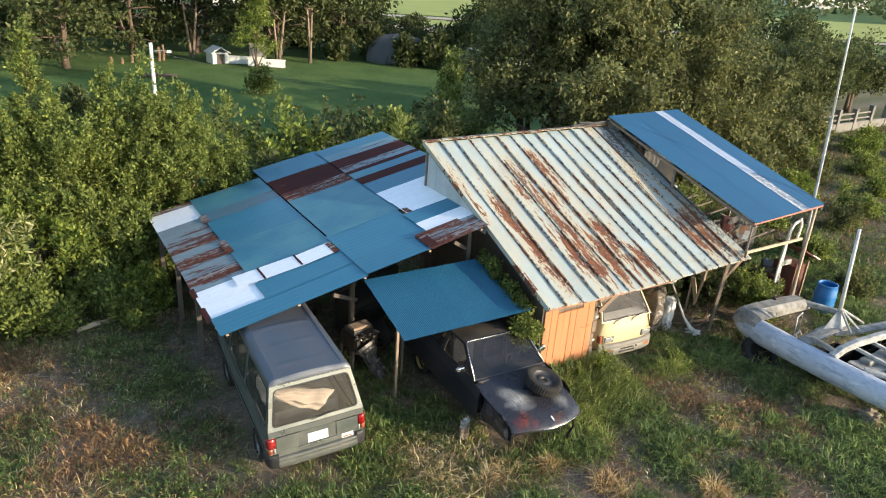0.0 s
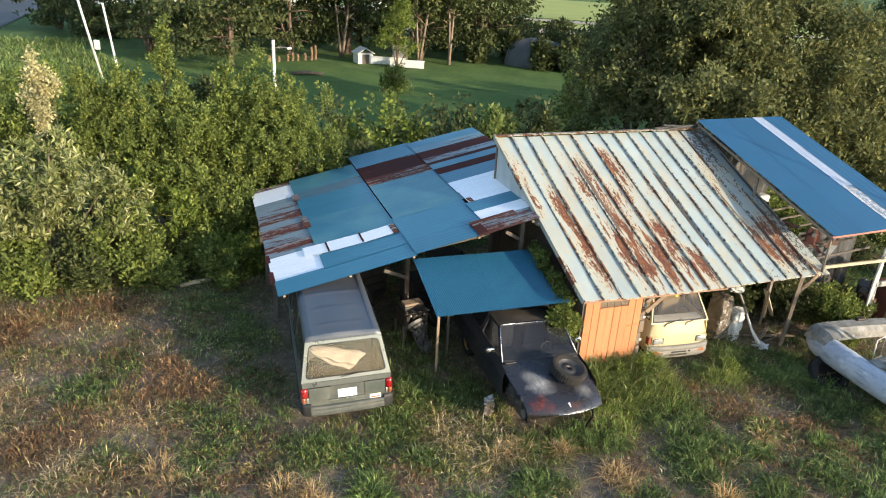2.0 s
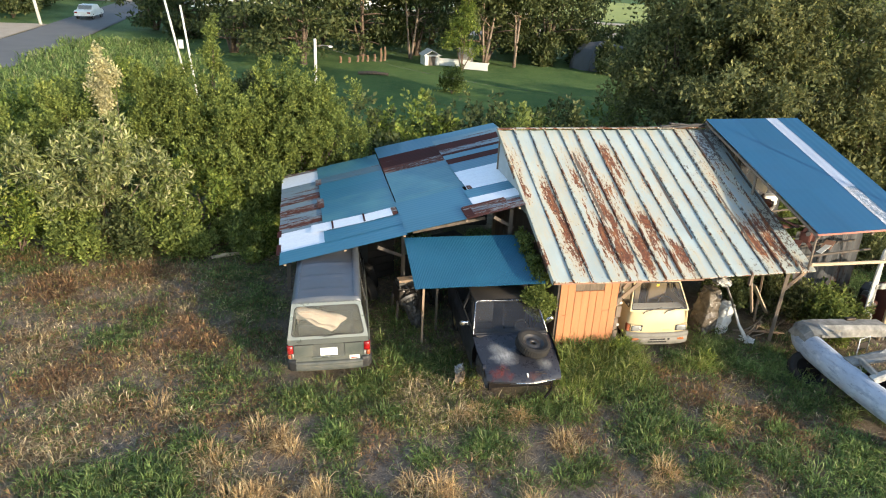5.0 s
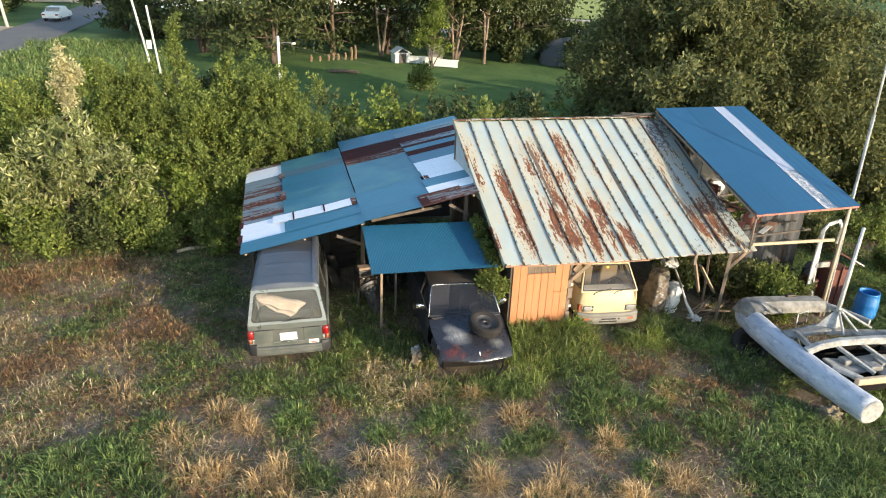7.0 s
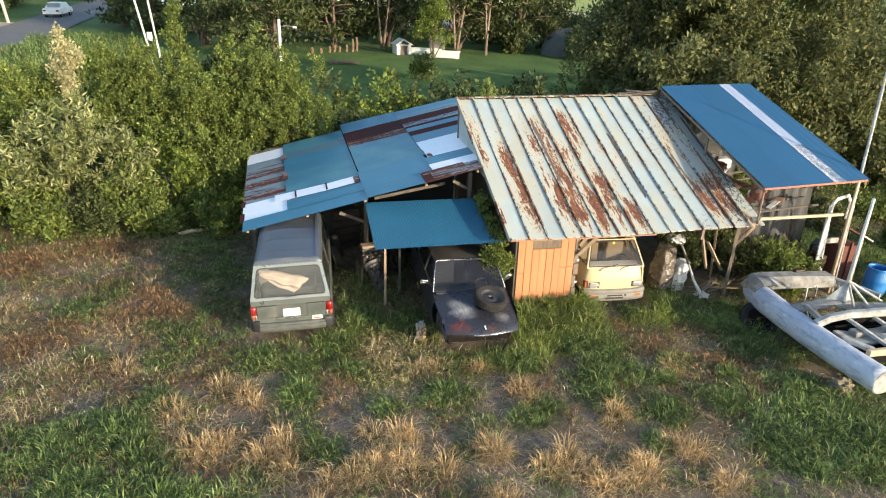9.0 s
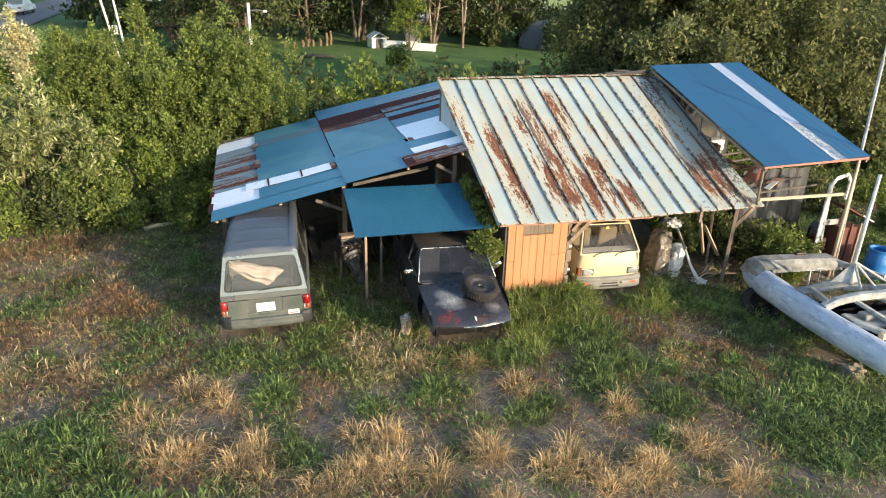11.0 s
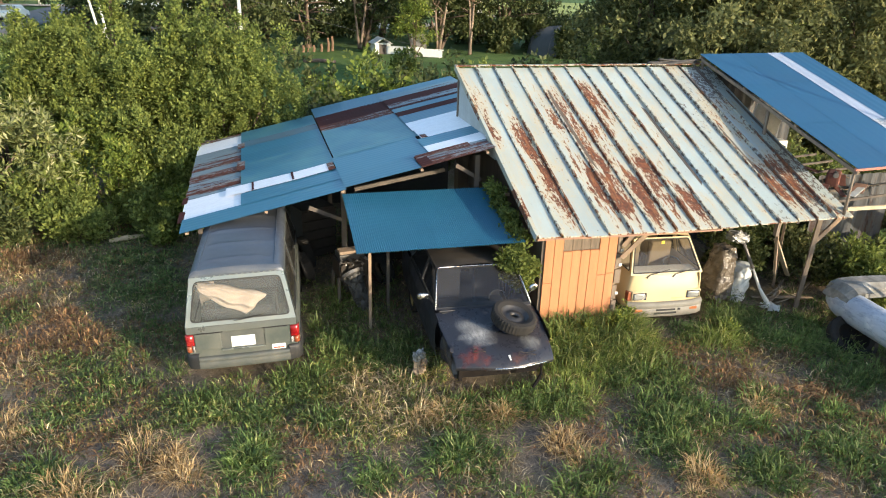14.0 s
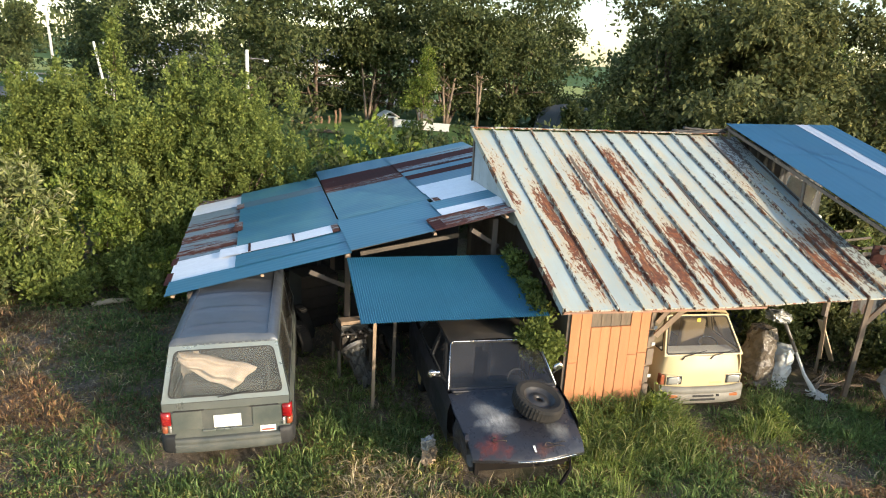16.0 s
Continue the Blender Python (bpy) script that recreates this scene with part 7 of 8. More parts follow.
M_hull = chalky_hull()
M_deckgrey = aged("grey_grp_deck", (0.31, 0.295, 0.265), (0.11, 0.105, 0.09), 0.75, 0, 5, 18, 0.95, None, 0.35, 0.006)
M_offwhite = aged("chalky_white_beam", (0.43, 0.425, 0.40), (0.17, 0.165, 0.15), 0.65, 0, 7, 18, 0.95, None, 0.3, 0.005)
M_barrel = aged("blue_drum_plastic", (0.02, 0.16, 0.42), (0.02, 0.11, 0.30), 0.4, 0, 3, 30, 0.5)
M_redrust = aged("red_rust_sheet", (0.15, 0.05, 0.034), (0.08, 0.034, 0.026), 0.85, 0, 4, 26, 0.8, None, 0.4, 0.006)
M_dirtywhite = aged("dirty_white_panel", (0.62, 0.61, 0.57), (0.38, 0.35, 0.30), 0.55, 0, 4, 30, 0.7)
M_wrap = aged("crumpled_plastic_wrap", (0.14, 0.112, 0.083), (0.06, 0.047, 0.035), 0.18, 0, 5, 9, 0.7, None, 1.0, 0.05)
M_foil = aged("crumpled_silver_sheet", (0.33, 0.33, 0.32), (0.15, 0.145, 0.135), 0.4, 0.3, 8, 14, 0.8, None, 0.35, 0.02)
M_alloy = aged("alloy_casting", (0.075, 0.072, 0.066), (0.03, 0.028, 0.026), 0.5, 0.3, 5, 40, 0.6)
M_concrete = aged("pale_concrete", (0.40, 0.37, 0.32), (0.26, 0.24, 0.20), 0.9, 0, 5, 40, 0.7)


def catamaran():
    t = thing("catamaran", 14.0, 6.5, 0, 0, "derelict white catamaran hull with open grey deck frame", "boat")
    inv = t.matrix_world.inverted()
    P = lambda x, y, z: inv @ Vector((x, y, z))

    def axis(y):
        s = (y - 6.2) / 2.0
        return 13.66 + 0.04 * s + 0.17 * s * s, 0.60 - 0.03 * s - 0.035 * s * s
    bm = bmesh.new()
    pts, rad = [], []
    for i in range(26):
        f = i / 25
        y = 8.47 - 4.15 * f
        cx, cz = axis(y)
        pts.append(P(cx, y, cz + 0.05 * max(0, 1 - f * 7)))
        rad.append(0.275 * min(1.0, 0.22 + 0.78 * math.sin(min(1, f * 8) * math.pi / 2) ** 0.65) * (1 - 0.06 * f))
    tube(bm, pts, rad, 22)
    part("float", bm, M_hull, t, "long white float with worn paint", smooth=True)
    bm = bmesh.new()
    rod(bm, pts[-1] + Vector((0, 0.01, 0)), pts[-1] + Vector((0, -0.03, -0.002)), 0.255, 0.235, 22)
    part("float_cap", bm, M_offwhite, t)
    # stern cross-beam with bevelled ends
    bm = bmesh.new()
    sec = [(0.0, -0.12), (0.02, 0.06), (0.10, 0.15), (0.40, 0.14), (0.46, -0.12)]
    loft(bm, [[P(x, y + dy, z + dz * k) for dy, dz in sec] for x, y, z, k in ((13.80, 8.02, 0.74, 0.5), (13.92, 7.98, 0.76, 0.9), (14.15, 7.95, 0.77, 1.0), (15.0, 7.92, 0.75, 0.95), (15.85, 7.90, 0.70, 0.9), (15.98, 7.90, 0.64, 0.5))], caps=True)
    part("stern_beam", bm, M_deckgrey, t)
    # faceted shoulder that caps the float's stern
    bm = bmesh.new()
    rows = []
    for y, dz in ((8.40, -0.12), (8.28, 0.0), (8.08, 0.03), (7.90, 0.02), (7.76, -0.03)):
        cx, cz = axis(y)
        rows.append([P(x, y, z) for x, z in ((cx - 0.25, cz + 0.10), (cx - 0.20, cz + 0.24 + dz * 0.6), (cx - 0.02, cz + 0.34 + dz), (cx + 0.26, cz + 0.34 + dz), (cx + 0.42, cz + 0.22))])
    loft(bm, rows)
    loft(bm, [[p - Vector((0, 0, 0.02)) for p in r][::-1] for r in rows])
    part("shoulder", bm, M_deckgrey, t, "faceted grey stern shoulder")
    bm = bmesh.new()
    cuboid(bm, 14.95, 15.2, 8.22, 8.32, 0.88, 0.94, inv, 0.02)
    part("cleat", bm, M_dark_metal, t)
    for route, w, h, mt, nm in (
            (((15.86, 7.98, 0.74), (16.1, 7.6, 0.72), (16.3, 7.1, 0.72)), 0.10, 0.14, M_offwhite, "knee"),
            (((13.74, 6.72, 0.84), (14.2, 6.70, 0.90), (14.6, 6.68, 0.96), (15.0, 6.62, 0.98)), 0.30, 0.09, M_deckgrey, "cross_arm"),
            (((14.6, 6.62, 0.93), (15.2, 6.42, 0.93), (16.4, 6.2, 0.92)), 0.26, 0.08, M_deckgrey, "cross_arm"),
            (((13.72, 6.06, 0.84), (14.0, 6.05, 0.95), (14.4, 6.0, 1.03), (15.1, 5.92, 1.06), (16.4, 5.8, 1.02)), 0.17, 0.15, M_offwhite, "cross_beam"),
            (((13.95, 6.66, 0.92), (13.84, 6.08, 0.92)), 0.10, 0.10, M_deckgrey, "side_rail"),
            (((13.86, 5.46, 0.84), (14.15, 5.02, 0.80)), 0.12, 0.11, M_offwhite, "side_rail"),
            (((14.0, 4.98, 0.78), (15.0, 4.94, 0.80), (16.2, 4.9, 0.80)), 0.12, 0.14, M_palewood, "front_beam")):
        bm = bmesh.new()
        fine = []
        for a, b2 in zip(route, route[1:]):
            fine += [Vector(a).lerp(Vector(b2), k / 4) for k in range(4)]
        fine.append(Vector(route[-1]))
        rings = []
        for k, p in enumerate(fine):
            d = (fine[min(k + 1, len(fine) - 1)] - fine[max(k - 1, 0)]).normalized()
            side = d.cross(Vector((0, 0, 1))).normalized()
            up = side.cross(d)
            p = inv @ p
            wob = 1 + 0.12 * noise.noise(p * 2.3)
            ring = [(-0.5, -0.3), (-0.5, 0.3), (-0.3, 0.5), (0.3, 0.5), (0.5, 0.3), (0.5, -0.3), (0.3, -0.5), (-0.3, -0.5)]
            rings.append([p + side * (u * w * wob) + up * (v * h * wob) for u, v in ring])
        loft(bm, rings, closed=True, caps=True)
        bmesh.ops.recalc_face_normals(bm, faces=bm.faces)
        part(nm, bm, mt, t)
    # mast step
    bm = bmesh.new()
    ap = P(14.96, 6.76, 1.38)
    for a, b2 in (((14.42, 6.74, 0.95), (14.78, 6.50, 0.97)), ((14.78, 6.50, 0.97), (15.05, 6.55, 0.97))):
        slab(bm, [P(*a), P(*b2), ap], 0.03)
    part("mast_step", bm, M_offwhite, t, "pyramid mast step of white plate")
    for b2 in ((14.80, 6.30, 0.98), (15.25, 6.38, 0.95), (15.75, 6.55, 0.93)):
        bm = bmesh.new()
        tube(bm, [ap, P(*b2)], 0.026, 8)
        part("strut", bm, M_offwhite, t)
    bm = bmesh.new()
    rod(bm, ap - Vector((0.02, 0.02, 0.08)), P(15.28, 7.02, 3.11), 0.045, 0.034, 10)
    part("mast_stub", bm, M_dirtywhite, t, "leaning white mast stub", smooth=True)
    # deck
    for x0, x1, y0, y1 in ((13.98, 14.65, 5.30, 5.82), (14.72, 15.5, 5.12, 5.80), (15.55, 16.3, 5.10, 5.72)):
        bm = bmesh.new()
        cuboid(bm, x0, x1, y0, y1, 0.72, 0.77, inv, 0.015)
        roughen(bm, 0.05)
        part("deck_panel", bm, M_deckgrey, t)
    # added near-black boxes between the beams, standing in for shade below the deck
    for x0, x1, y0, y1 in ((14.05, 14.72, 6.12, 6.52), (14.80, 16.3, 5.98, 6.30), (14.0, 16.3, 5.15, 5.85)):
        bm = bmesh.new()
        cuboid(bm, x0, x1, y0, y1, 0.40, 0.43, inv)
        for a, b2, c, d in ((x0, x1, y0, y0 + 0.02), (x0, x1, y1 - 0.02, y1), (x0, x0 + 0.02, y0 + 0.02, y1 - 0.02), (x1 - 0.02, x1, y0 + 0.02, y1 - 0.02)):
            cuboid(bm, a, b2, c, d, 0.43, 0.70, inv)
        part("deck_shade_box", bm, M_black_shade, t, "near-black open box standing in for shade below the deck")
    for x in (14.45, 15.05, 15.75):
        bm = bmesh.new()
        beam(bm, P(x - 0.1, 5.95, 0.96), P(x + 0.12, 5.15, 0.80), 0.07, 0.06)
        part("deck_rib", bm, M_offwhite, t)
    for x, y in ((14.25, 5.55), (14.95, 5.35), (14.55, 5.25)):
        bm = bmesh.new()
        cuboid(bm, x, x + 0.3, y, y + 0.22, 0.76, 0.87, inv, 0.03)
        roughen(bm, 0.05)
        part("hatch_scrap", bm, M_deckgrey, t)
    for x, y in ((15.9, 6.2), (15.9, 5.0)):
        bm = bmesh.new()
        cuboid(bm, x - 0.07, x + 0.07, y - 0.07, y + 0.07, 0.0, 0.68, inv, 0.02)
        part("keel_block", bm, M_darkwood, t)
    return t


def camp_chair():
    t = thing("folding_chair", 14.80, 7.42, 0, 15, "small tubular metal folding chair in the boat frame", "chair")
    for i, pts in enumerate((((-0.17, 0, 0.0), (-0.17, 0.05, 0.90), (0.17, 0.05, 0.90), (0.17, 0, 0.0)), ((-0.15, -0.3, 0.0), (-0.15, 0.0, 0.46), (0.15, 0.0, 0.46), (0.15, -0.3, 0.0)))):
        bm = bmesh.new()
        tube(bm, pts, 0.013, 8)
        part("tube_frame", bm, M_dirtywhite, t, smooth=True)
    bm = bmesh.new()
    cuboid(bm, -0.15, 0.15, 0.03, 0.05, 0.62, 0.80, None, 0.008)
    part("backrest", bm, M_dark_metal, t)


def drum():
    t = thing("plastic_drum", 17.45, 8.35, 0, 0, "open blue plastic drum standing in weeds", "drum")
    bm = bmesh.new()
    prof = [(0.0, 0.0), (0.24, 0.0), (0.27, 0.03), (0.285, 0.25), (0.295, 0.30), (0.285, 0.34), (0.29, 0.5), (0.30, 0.56), (0.285, 0.61), (0.275, 0.80), (0.25, 0.87), (0.262, 0.89), (0.262, 0.92), (0.235, 0.92), (0.235, 0.85), (0.25, 0.6), (0.25, 0.1), (0, 0.08)]
    loft(bm, [[Vector((r * math.cos(k * 6.2832 / 28), r * math.sin(k * 6.2832 / 28), z)) for k in range(29)] for r, z in prof])
    for v in bm.verts:
        v.co = Vector((v.co.x * 0.93, v.co.y * 0.93, v.co.z * 0.86))
    part("barrel", bm, M_barrel, t, smooth=True)


def flagpole():
    t = thing("tall_pole", 16.60, 8.69, 0, 0, "tall thin white pole leaning at the carport's corner", "pole")
    bm = bmesh.new()
    tube(bm, [(0, 0, 0), (0.15, 0.23, 2.4), (0.32, 0.48, 5.0)], 0.036, 8)
    part("lower_tube", bm, M_offwhite, t, smooth=True)
    bm = bmesh.new()
    tube(bm, [(0.32, 0.48, 5.0), (0.48, 0.73, 7.5)], 0.024, 8)
    part("upper_tube", bm, M_dirtywhite, t, smooth=True)


def carport_junk():
    # stripped van side panel standing against the poles
    t = thing("van_door_frame", 16.40, 9.12, 0, 0, "white cut-out vehicle side frame leaning under the carport", "car part")
    bm = bmesh.new()
    run = [(0.02, 0.03, 0.42), (-0.02, 0.02, 1.1), (-0.08, -0.02, 1.8), (-0.12, -0.06, 2.18), (0.0, -0.05, 2.34), (0.35, 0.0, 2.40), (0.52, 0.05, 2.2), (0.56, 0.1, 1.75)]
    wide = [0.11, 0.10, 0.075, 0.065, 0.05, 0.05, 0.045, 0.045]
    rings = []
    for k, (p, w) in enumerate(zip(run, wide)):
        d = (Vector(run[min(k + 1, 7)]) - Vector(run[max(k - 1, 0)])).normalized()
        flat = Vector((d.z, 0, -d.x)).normalized()
        rings.append([Vector(p) + flat * (w * u) + Vector((0, v, 0)) for u, v in ((-1, 0.0), (-0.85, -0.022), (0.6, -0.022), (0.75, -0.005), (1, -0.005), (1, 0.012), (-0.8, 0.022))])
    loft(bm, rings, closed=True, caps=True)
    bmesh.ops.recalc_face_normals(bm, faces=bm.faces)
    part("door_pillar", bm, M_dirtywhite, t)
    bm = bmesh.new()
    cuboid(bm, -0.02, 0.40, -0.03, 0.05, 1.16, 1.30, None, 0.03)
    part("belt_rail", bm, M_offwhite, t)
    bm = bmesh.new()
    cuboid(bm, -0.08, 0.12, -0.05, 0.12, 0.0, 0.5, None, 0.03)
    part("sill_foot", bm, M_offwhite, t)
    t = thing("rusty_hutch", 17.12, 9.25, 0, 0, "rust-red tin hutch with a pale tilted lid", "hutch")
    bm = bmesh.new()
    cuboid(bm, -0.28, 0.28, -0.25, 0.35, 0.0, 1.10, None, 0.01)
    part("box", bm, M_redrust, t)
    bm = bmesh.new()
    slab(bm, [(-0.45, -0.42, 1.72), (0.36, -0.50, 1.30), (0.40, 0.40, 1.30), (-0.45, 0.40, 1.72)], 0.03)
    part("lid", bm, M_redrust, t)
    bm = bmesh.new()
    beam(bm, (0.02, -0.470, 1.478), (0.35, -0.505, 1.308), 0.02, 0.03)
    part("lid_edge", bm, M_dirtywhite, t)
    for i in range(3):
        bm = bmesh.new()
        beam(bm, (-0.26 + 0.26 * i, -0.27, 0.0), (-0.26 + 0.26 * i, -0.27, 1.2), 0.045)
        part("post", bm, M_wood if i == 2 else M_redrust, t)
    bm = bmesh.new()
    cuboid(bm, 14.15, 14.45, 10.6, 10.95, 2.20, 2.46, None, 0.03)
    lone("white_box", bm, M_dirtywhite, "dented white box stored on the carport's loft bars", "box")
    bm = bmesh.new()
    cuboid(bm, 14.1, 14.4, 11.1, 12.4, 2.16, 2.21, pose(0, 0, 0.25, 0, 0, 0), 0.01)
    lone("tan_board", bm, M_palewood, "tan board lying on the carport's loft bars", "board")
    for x, y, w, h, rz in ((15.75, 10.2, 0.95, 2.25, 0), (14.55, 13.30, 0.75, 3.9, 0), (15.95, 13.34, 0.72, 3.95, 2), (13.98, 12.6, 0.6, 3.2, 90)):
        t = thing("tin_sheet", x, y, 0, rz, "dark grey tin sheets standing under the carport", "tin sheet", "tin sheets under the carport")
        bm = bmesh.new()
        k = 30
        rings = [[Vector((-w + 2 * w * i / k, 0.02 * z, z)) + Vector((0, 0.02 * math.sin(i * 1.4), 0)) for z in (0.0, h * 0.5, h)] for i in range(k + 1)]
        loft(bm, rings)
        loft(bm, [[p + Vector((0, 0.004, 0)) for p in r][::-1] for r in rings])
        part("leaf", bm, M_greytin, t)
    t = thing("white_board", 14.75, 12.0, 0, 0, "white board stored high under the carport", "board")
    bm = bmesh.new()
    slab(bm, [(-0.42, 0, 2.95), (0.30, 0, 2.62), (0.42, 0, 3.10), (-0.30, 0, 3.40)], 0.03)
    part("panel", bm, M_dirtywhite, t)
    for x in (-0.3, 0.3):
        bm = bmesh.new()
        beam(bm, (x, 0.06, 0.0), (x, 0.06, 3.0), 0.04)
        part("stand", bm, M_darkwood, t)
    for k in range(16):
        x, y, a = random.uniform(14.15, 15.6), random.uniform(9.3, 11.8), random.uniform(0, 3.1)
        L, w = random.uniform(0.12, 0.4), random.uniform(0.05, 0.14)
        z = 2.145 + 0.045 * (y - 9.2) + 0.02 * (k % 4)
        d, n = Vector((math.cos(a), math.sin(a), 0)), Vector((-math.sin(a), math.cos(a), 0))
        bm = bmesh.new()
        slab(bm, [Vector((x, y, z)) + d * L * p + n * w * q + Vector((0, 0, 0.05 * p)) for p, q in ((-1, -1), (1, -0.7), (0.8, 1), (-1, 0.8))], 0.012)
        lone("loft_scrap", bm, (M_redrust, M_greywood, M_fascia, M_dirtywhite, M_redrust)[k % 5], "rusty or pale scrap piece lying on the loft bars", "scrap", "scrap on the loft")
    for i, (x, y, z, s, mt) in enumerate(((16.55, 9.55, 0.35, 0.3, M_dark_metal), (16.9, 9.75, 0.8, 0.28, M_dark_metal), (16.62, 9.4, 0.7, 0.2, M_redrust), (15.2, 11.3, 0.4, 0.4, M_redrust), (14.9, 11.9, 2.42, 0.25, M_redrust), (15.4, 12.3, 2.42, 0.22, M_dirtywhite), (14.75, 9.85, 2.38, 0.2, M_redrust))):
        t = thing("scrap_part", x, y, 0, 37 * i, "rusty scrap machine part under the carport", "scrap", "carport scrap")
        bm = bmesh.new()
        cuboid(bm, -s, s, -s * 0.6, s * 0.6, max(0, z - s * 0.8) if z < 1 else z - 0.2, z + s * 0.4, None, 0.04)
        part("casing", bm, mt, t)
        bm = bmesh.new()
        rod(bm, (-s * 1.2, 0, z), (s * 1.2, 0.05, z + 0.05), s * 0.35, s * 0.25, 12)
        part("shaft", bm, M_steel, t)


M_greytin = painted_tin("grey_old_tin", (0.055, 0.058, 0.062), (0.06, 0.035, 0.028), 0.35, "y", 0.6, halo_tone=(0.07, 0.06, 0.05))


M_tanstone = aged("tan_stone", (0.26, 0.21, 0.14), (0.16, 0.13, 0.09), 0.9, 0, 5, 40, 0.7)
M_darkrim = aged("dark_rusty_rim", (0.07, 0.05, 0.035), (0.035, 0.03, 0.025), 0.8, 0, 6, 40, 0.7)


def shed_clutter():
    t = thing("wrapped_machine", 12.50, 9.72, 0, 12, "machine wrapped in crumpled clear plastic beside the microvan", "machine")
    def crumpled(x0, x1, y0, y1, z1, taper, lean, amp, seed):
        bm = bmesh.new()
        rings = []
        for k in range(13):
            f = k / 12
            q = 1 - taper * f ** 1.5
            ring = []
            for i in range(36):
                a = i * 6.2832 / 36
                c, d = math.cos(a), math.sin(a)
                u, v = math.copysign(abs(c) ** 0.45, c), math.copysign(abs(d) ** 0.45, d)
                p = Vector(((x0 + x1) / 2 + (x1 - x0) / 2 * u * q + lean * f, (y0 + y1) / 2 + (y1 - y0) / 2 * v * q, z1 * f))
                crease = abs(noise.noise(p * 6 + Vector((seed, 0, 0)))) * 2 - 0.5
                ring.append(p + Vector((c, d, 0.3)) * amp * crease + noise.noise_vector(p * 13) * amp * 0.5)
            rings.append(ring)
        rings.append([rings[-1][0].lerp(rings[-1][18], 0.5) + (p - rings[-1][0].lerp(rings[-1][18], 0.5)) * 0.3 + Vector((0, 0, 0.03)) for p in rings[-1]])
        loft(bm, rings, closed=True, caps=True)
        bmesh.ops.recalc_face_normals(bm, faces=bm.faces)
        return bm
    part("wrap", crumpled(-0.36, 0.16, -0.26, 0.30, 1.10, 0.35, 0.06, 0.045, 1.0), M_wrap, t)
    part("white_cover", crumpled(0.02, 0.36, -0.36, 0.05, 0.72, 0.18, 0.17, 0.05, 5.0), M_dirtywhite, t, "torn white cover")
    t = thing("outboard_motor", 12.75, 9.55, 0, 0, "long-shaft motor standing with its silver head up", "motor")
    bm = bmesh.new()
    cushion(bm, -0.2, 0.0, 1.36, 0.19, 0.14, 0.085, Euler((0, radians(12), 0)).to_matrix().to_4x4(), 0.035)
    part("cowling", bm, M_foil, t, "crumpled silver cowling")
    bm = bmesh.new()
    tube(bm, [(-0.12, 0.0, 1.35), (0.12, -0.2, 0.75)], [0.032, 0.03], 8)
    part("shaft", bm, M_steel, t, smooth=True)
    bm = bmesh.new()
    tube(bm, [(0.12, -0.2, 0.75), (0.21, -0.38, 0.4), (0.345, -0.60, 0.08)], [0.026, 0.03, 0.055], 8)
    part("lower_leg", bm, M_dirtywhite, t, "white lower leg", smooth=True)
    bm = bmesh.new()
    fx, fy = 0.345, -0.60
    for k in range(5):
        a = k * 1.257
        slab(bm, [(fx, fy, 0.16), (fx + 0.19 * math.cos(a), fy + 0.19 * math.sin(a), 0.09), (fx + 0.19 * math.cos(a + 0.9), fy + 0.19 * math.sin(a + 0.9), 0.14)], 0.03)
    part("propeller", bm, M_dirtywhite, t)
    for i, (a, b2) in enumerate((((13.3, 9.4, 1.3), (14.15, 9.8, 0.3)), ((13.7, 9.7, 1.7), (13.95, 9.9, 0.0)), ((13.1, 9.5, 0.05), (14.2, 9.1, 0.12)), ((13.3, 9.2, 0.08), (13.9, 9.6, 0.1)))):
        bm = bmesh.new()
        beam(bm, a, b2, 0.09 if i == 0 else 0.05, 0.03)
        lone("leaning_board" if i < 2 else "fallen_branch", bm, M_wood if i else M_palewood, "weathered grey board or branch beside the shed post", "board")
    for i in range(9):
        bm = bmesh.new()
        x, y, a = 13.1 + 0.09 * i, 9.35 + random.uniform(-0.25, 0.25), random.uniform(-0.6, 0.9)
        L = random.uniform(0.35, 0.8)
        tube(bm, [(x, y, 0.08), (x + L * 0.5 * math.cos(a), y + L * 0.5 * math.sin(a), random.uniform(0.1, 0.35)), (x + L * math.cos(a), y + L * math.sin(a), random.uniform(0.04, 0.4))], [0.016, 0.012, 0.006], 6)
        lone("dead_branch", bm, M_palebark, "dry grey dead branch lying beside the shed", "branch", "dead branches", smooth=True)
    # engine on a stand
    t = thing("engine_block", 5.38, 11.12, 0, 8, "old engine with wooden board on top, under the roof", "engine")
    bm = bmesh.new()
    cuboid(bm, -0.28, 0.28, -0.2, 0.3, 0.52, 0.86, None, 0.03)
    for k in range(4):
        cuboid(bm, -0.26 + 0.14 * k, -0.18 + 0.14 * k, -0.26, -0.2, 0.58, 0.82, None, 0.01)
    part("block", bm, M_dark_metal, t)
    bm = bmesh.new()
    path = [(-0.04, -0.22, 0.60), (-0.02, -0.28, 0.54), (0.0, -0.33, 0.46), (0.02, -0.40, 0.36), (0.03, -0.42, 0.34), (0.06, -0.52, 0.20), (0.07, -0.54, 0.18), (0.10, -0.66, 0.07)]
    tube(bm, path, [0.20, 0.185, 0.135, 0.115, 0.145, 0.125, 0.15, 0.10], 16)
    bmesh.ops.subdivide_edges(bm, edges=list(bm.edges), cuts=2, use_grid_fill=True)
    for v in bm.verts:
        v.co += noise.noise_vector(v.co * 11) * 0.045 + noise.noise_vector(v.co * 31) * 0.02
    box = part("gearbox", bm, M_alloy, t, "pale grey alloy gearbox")
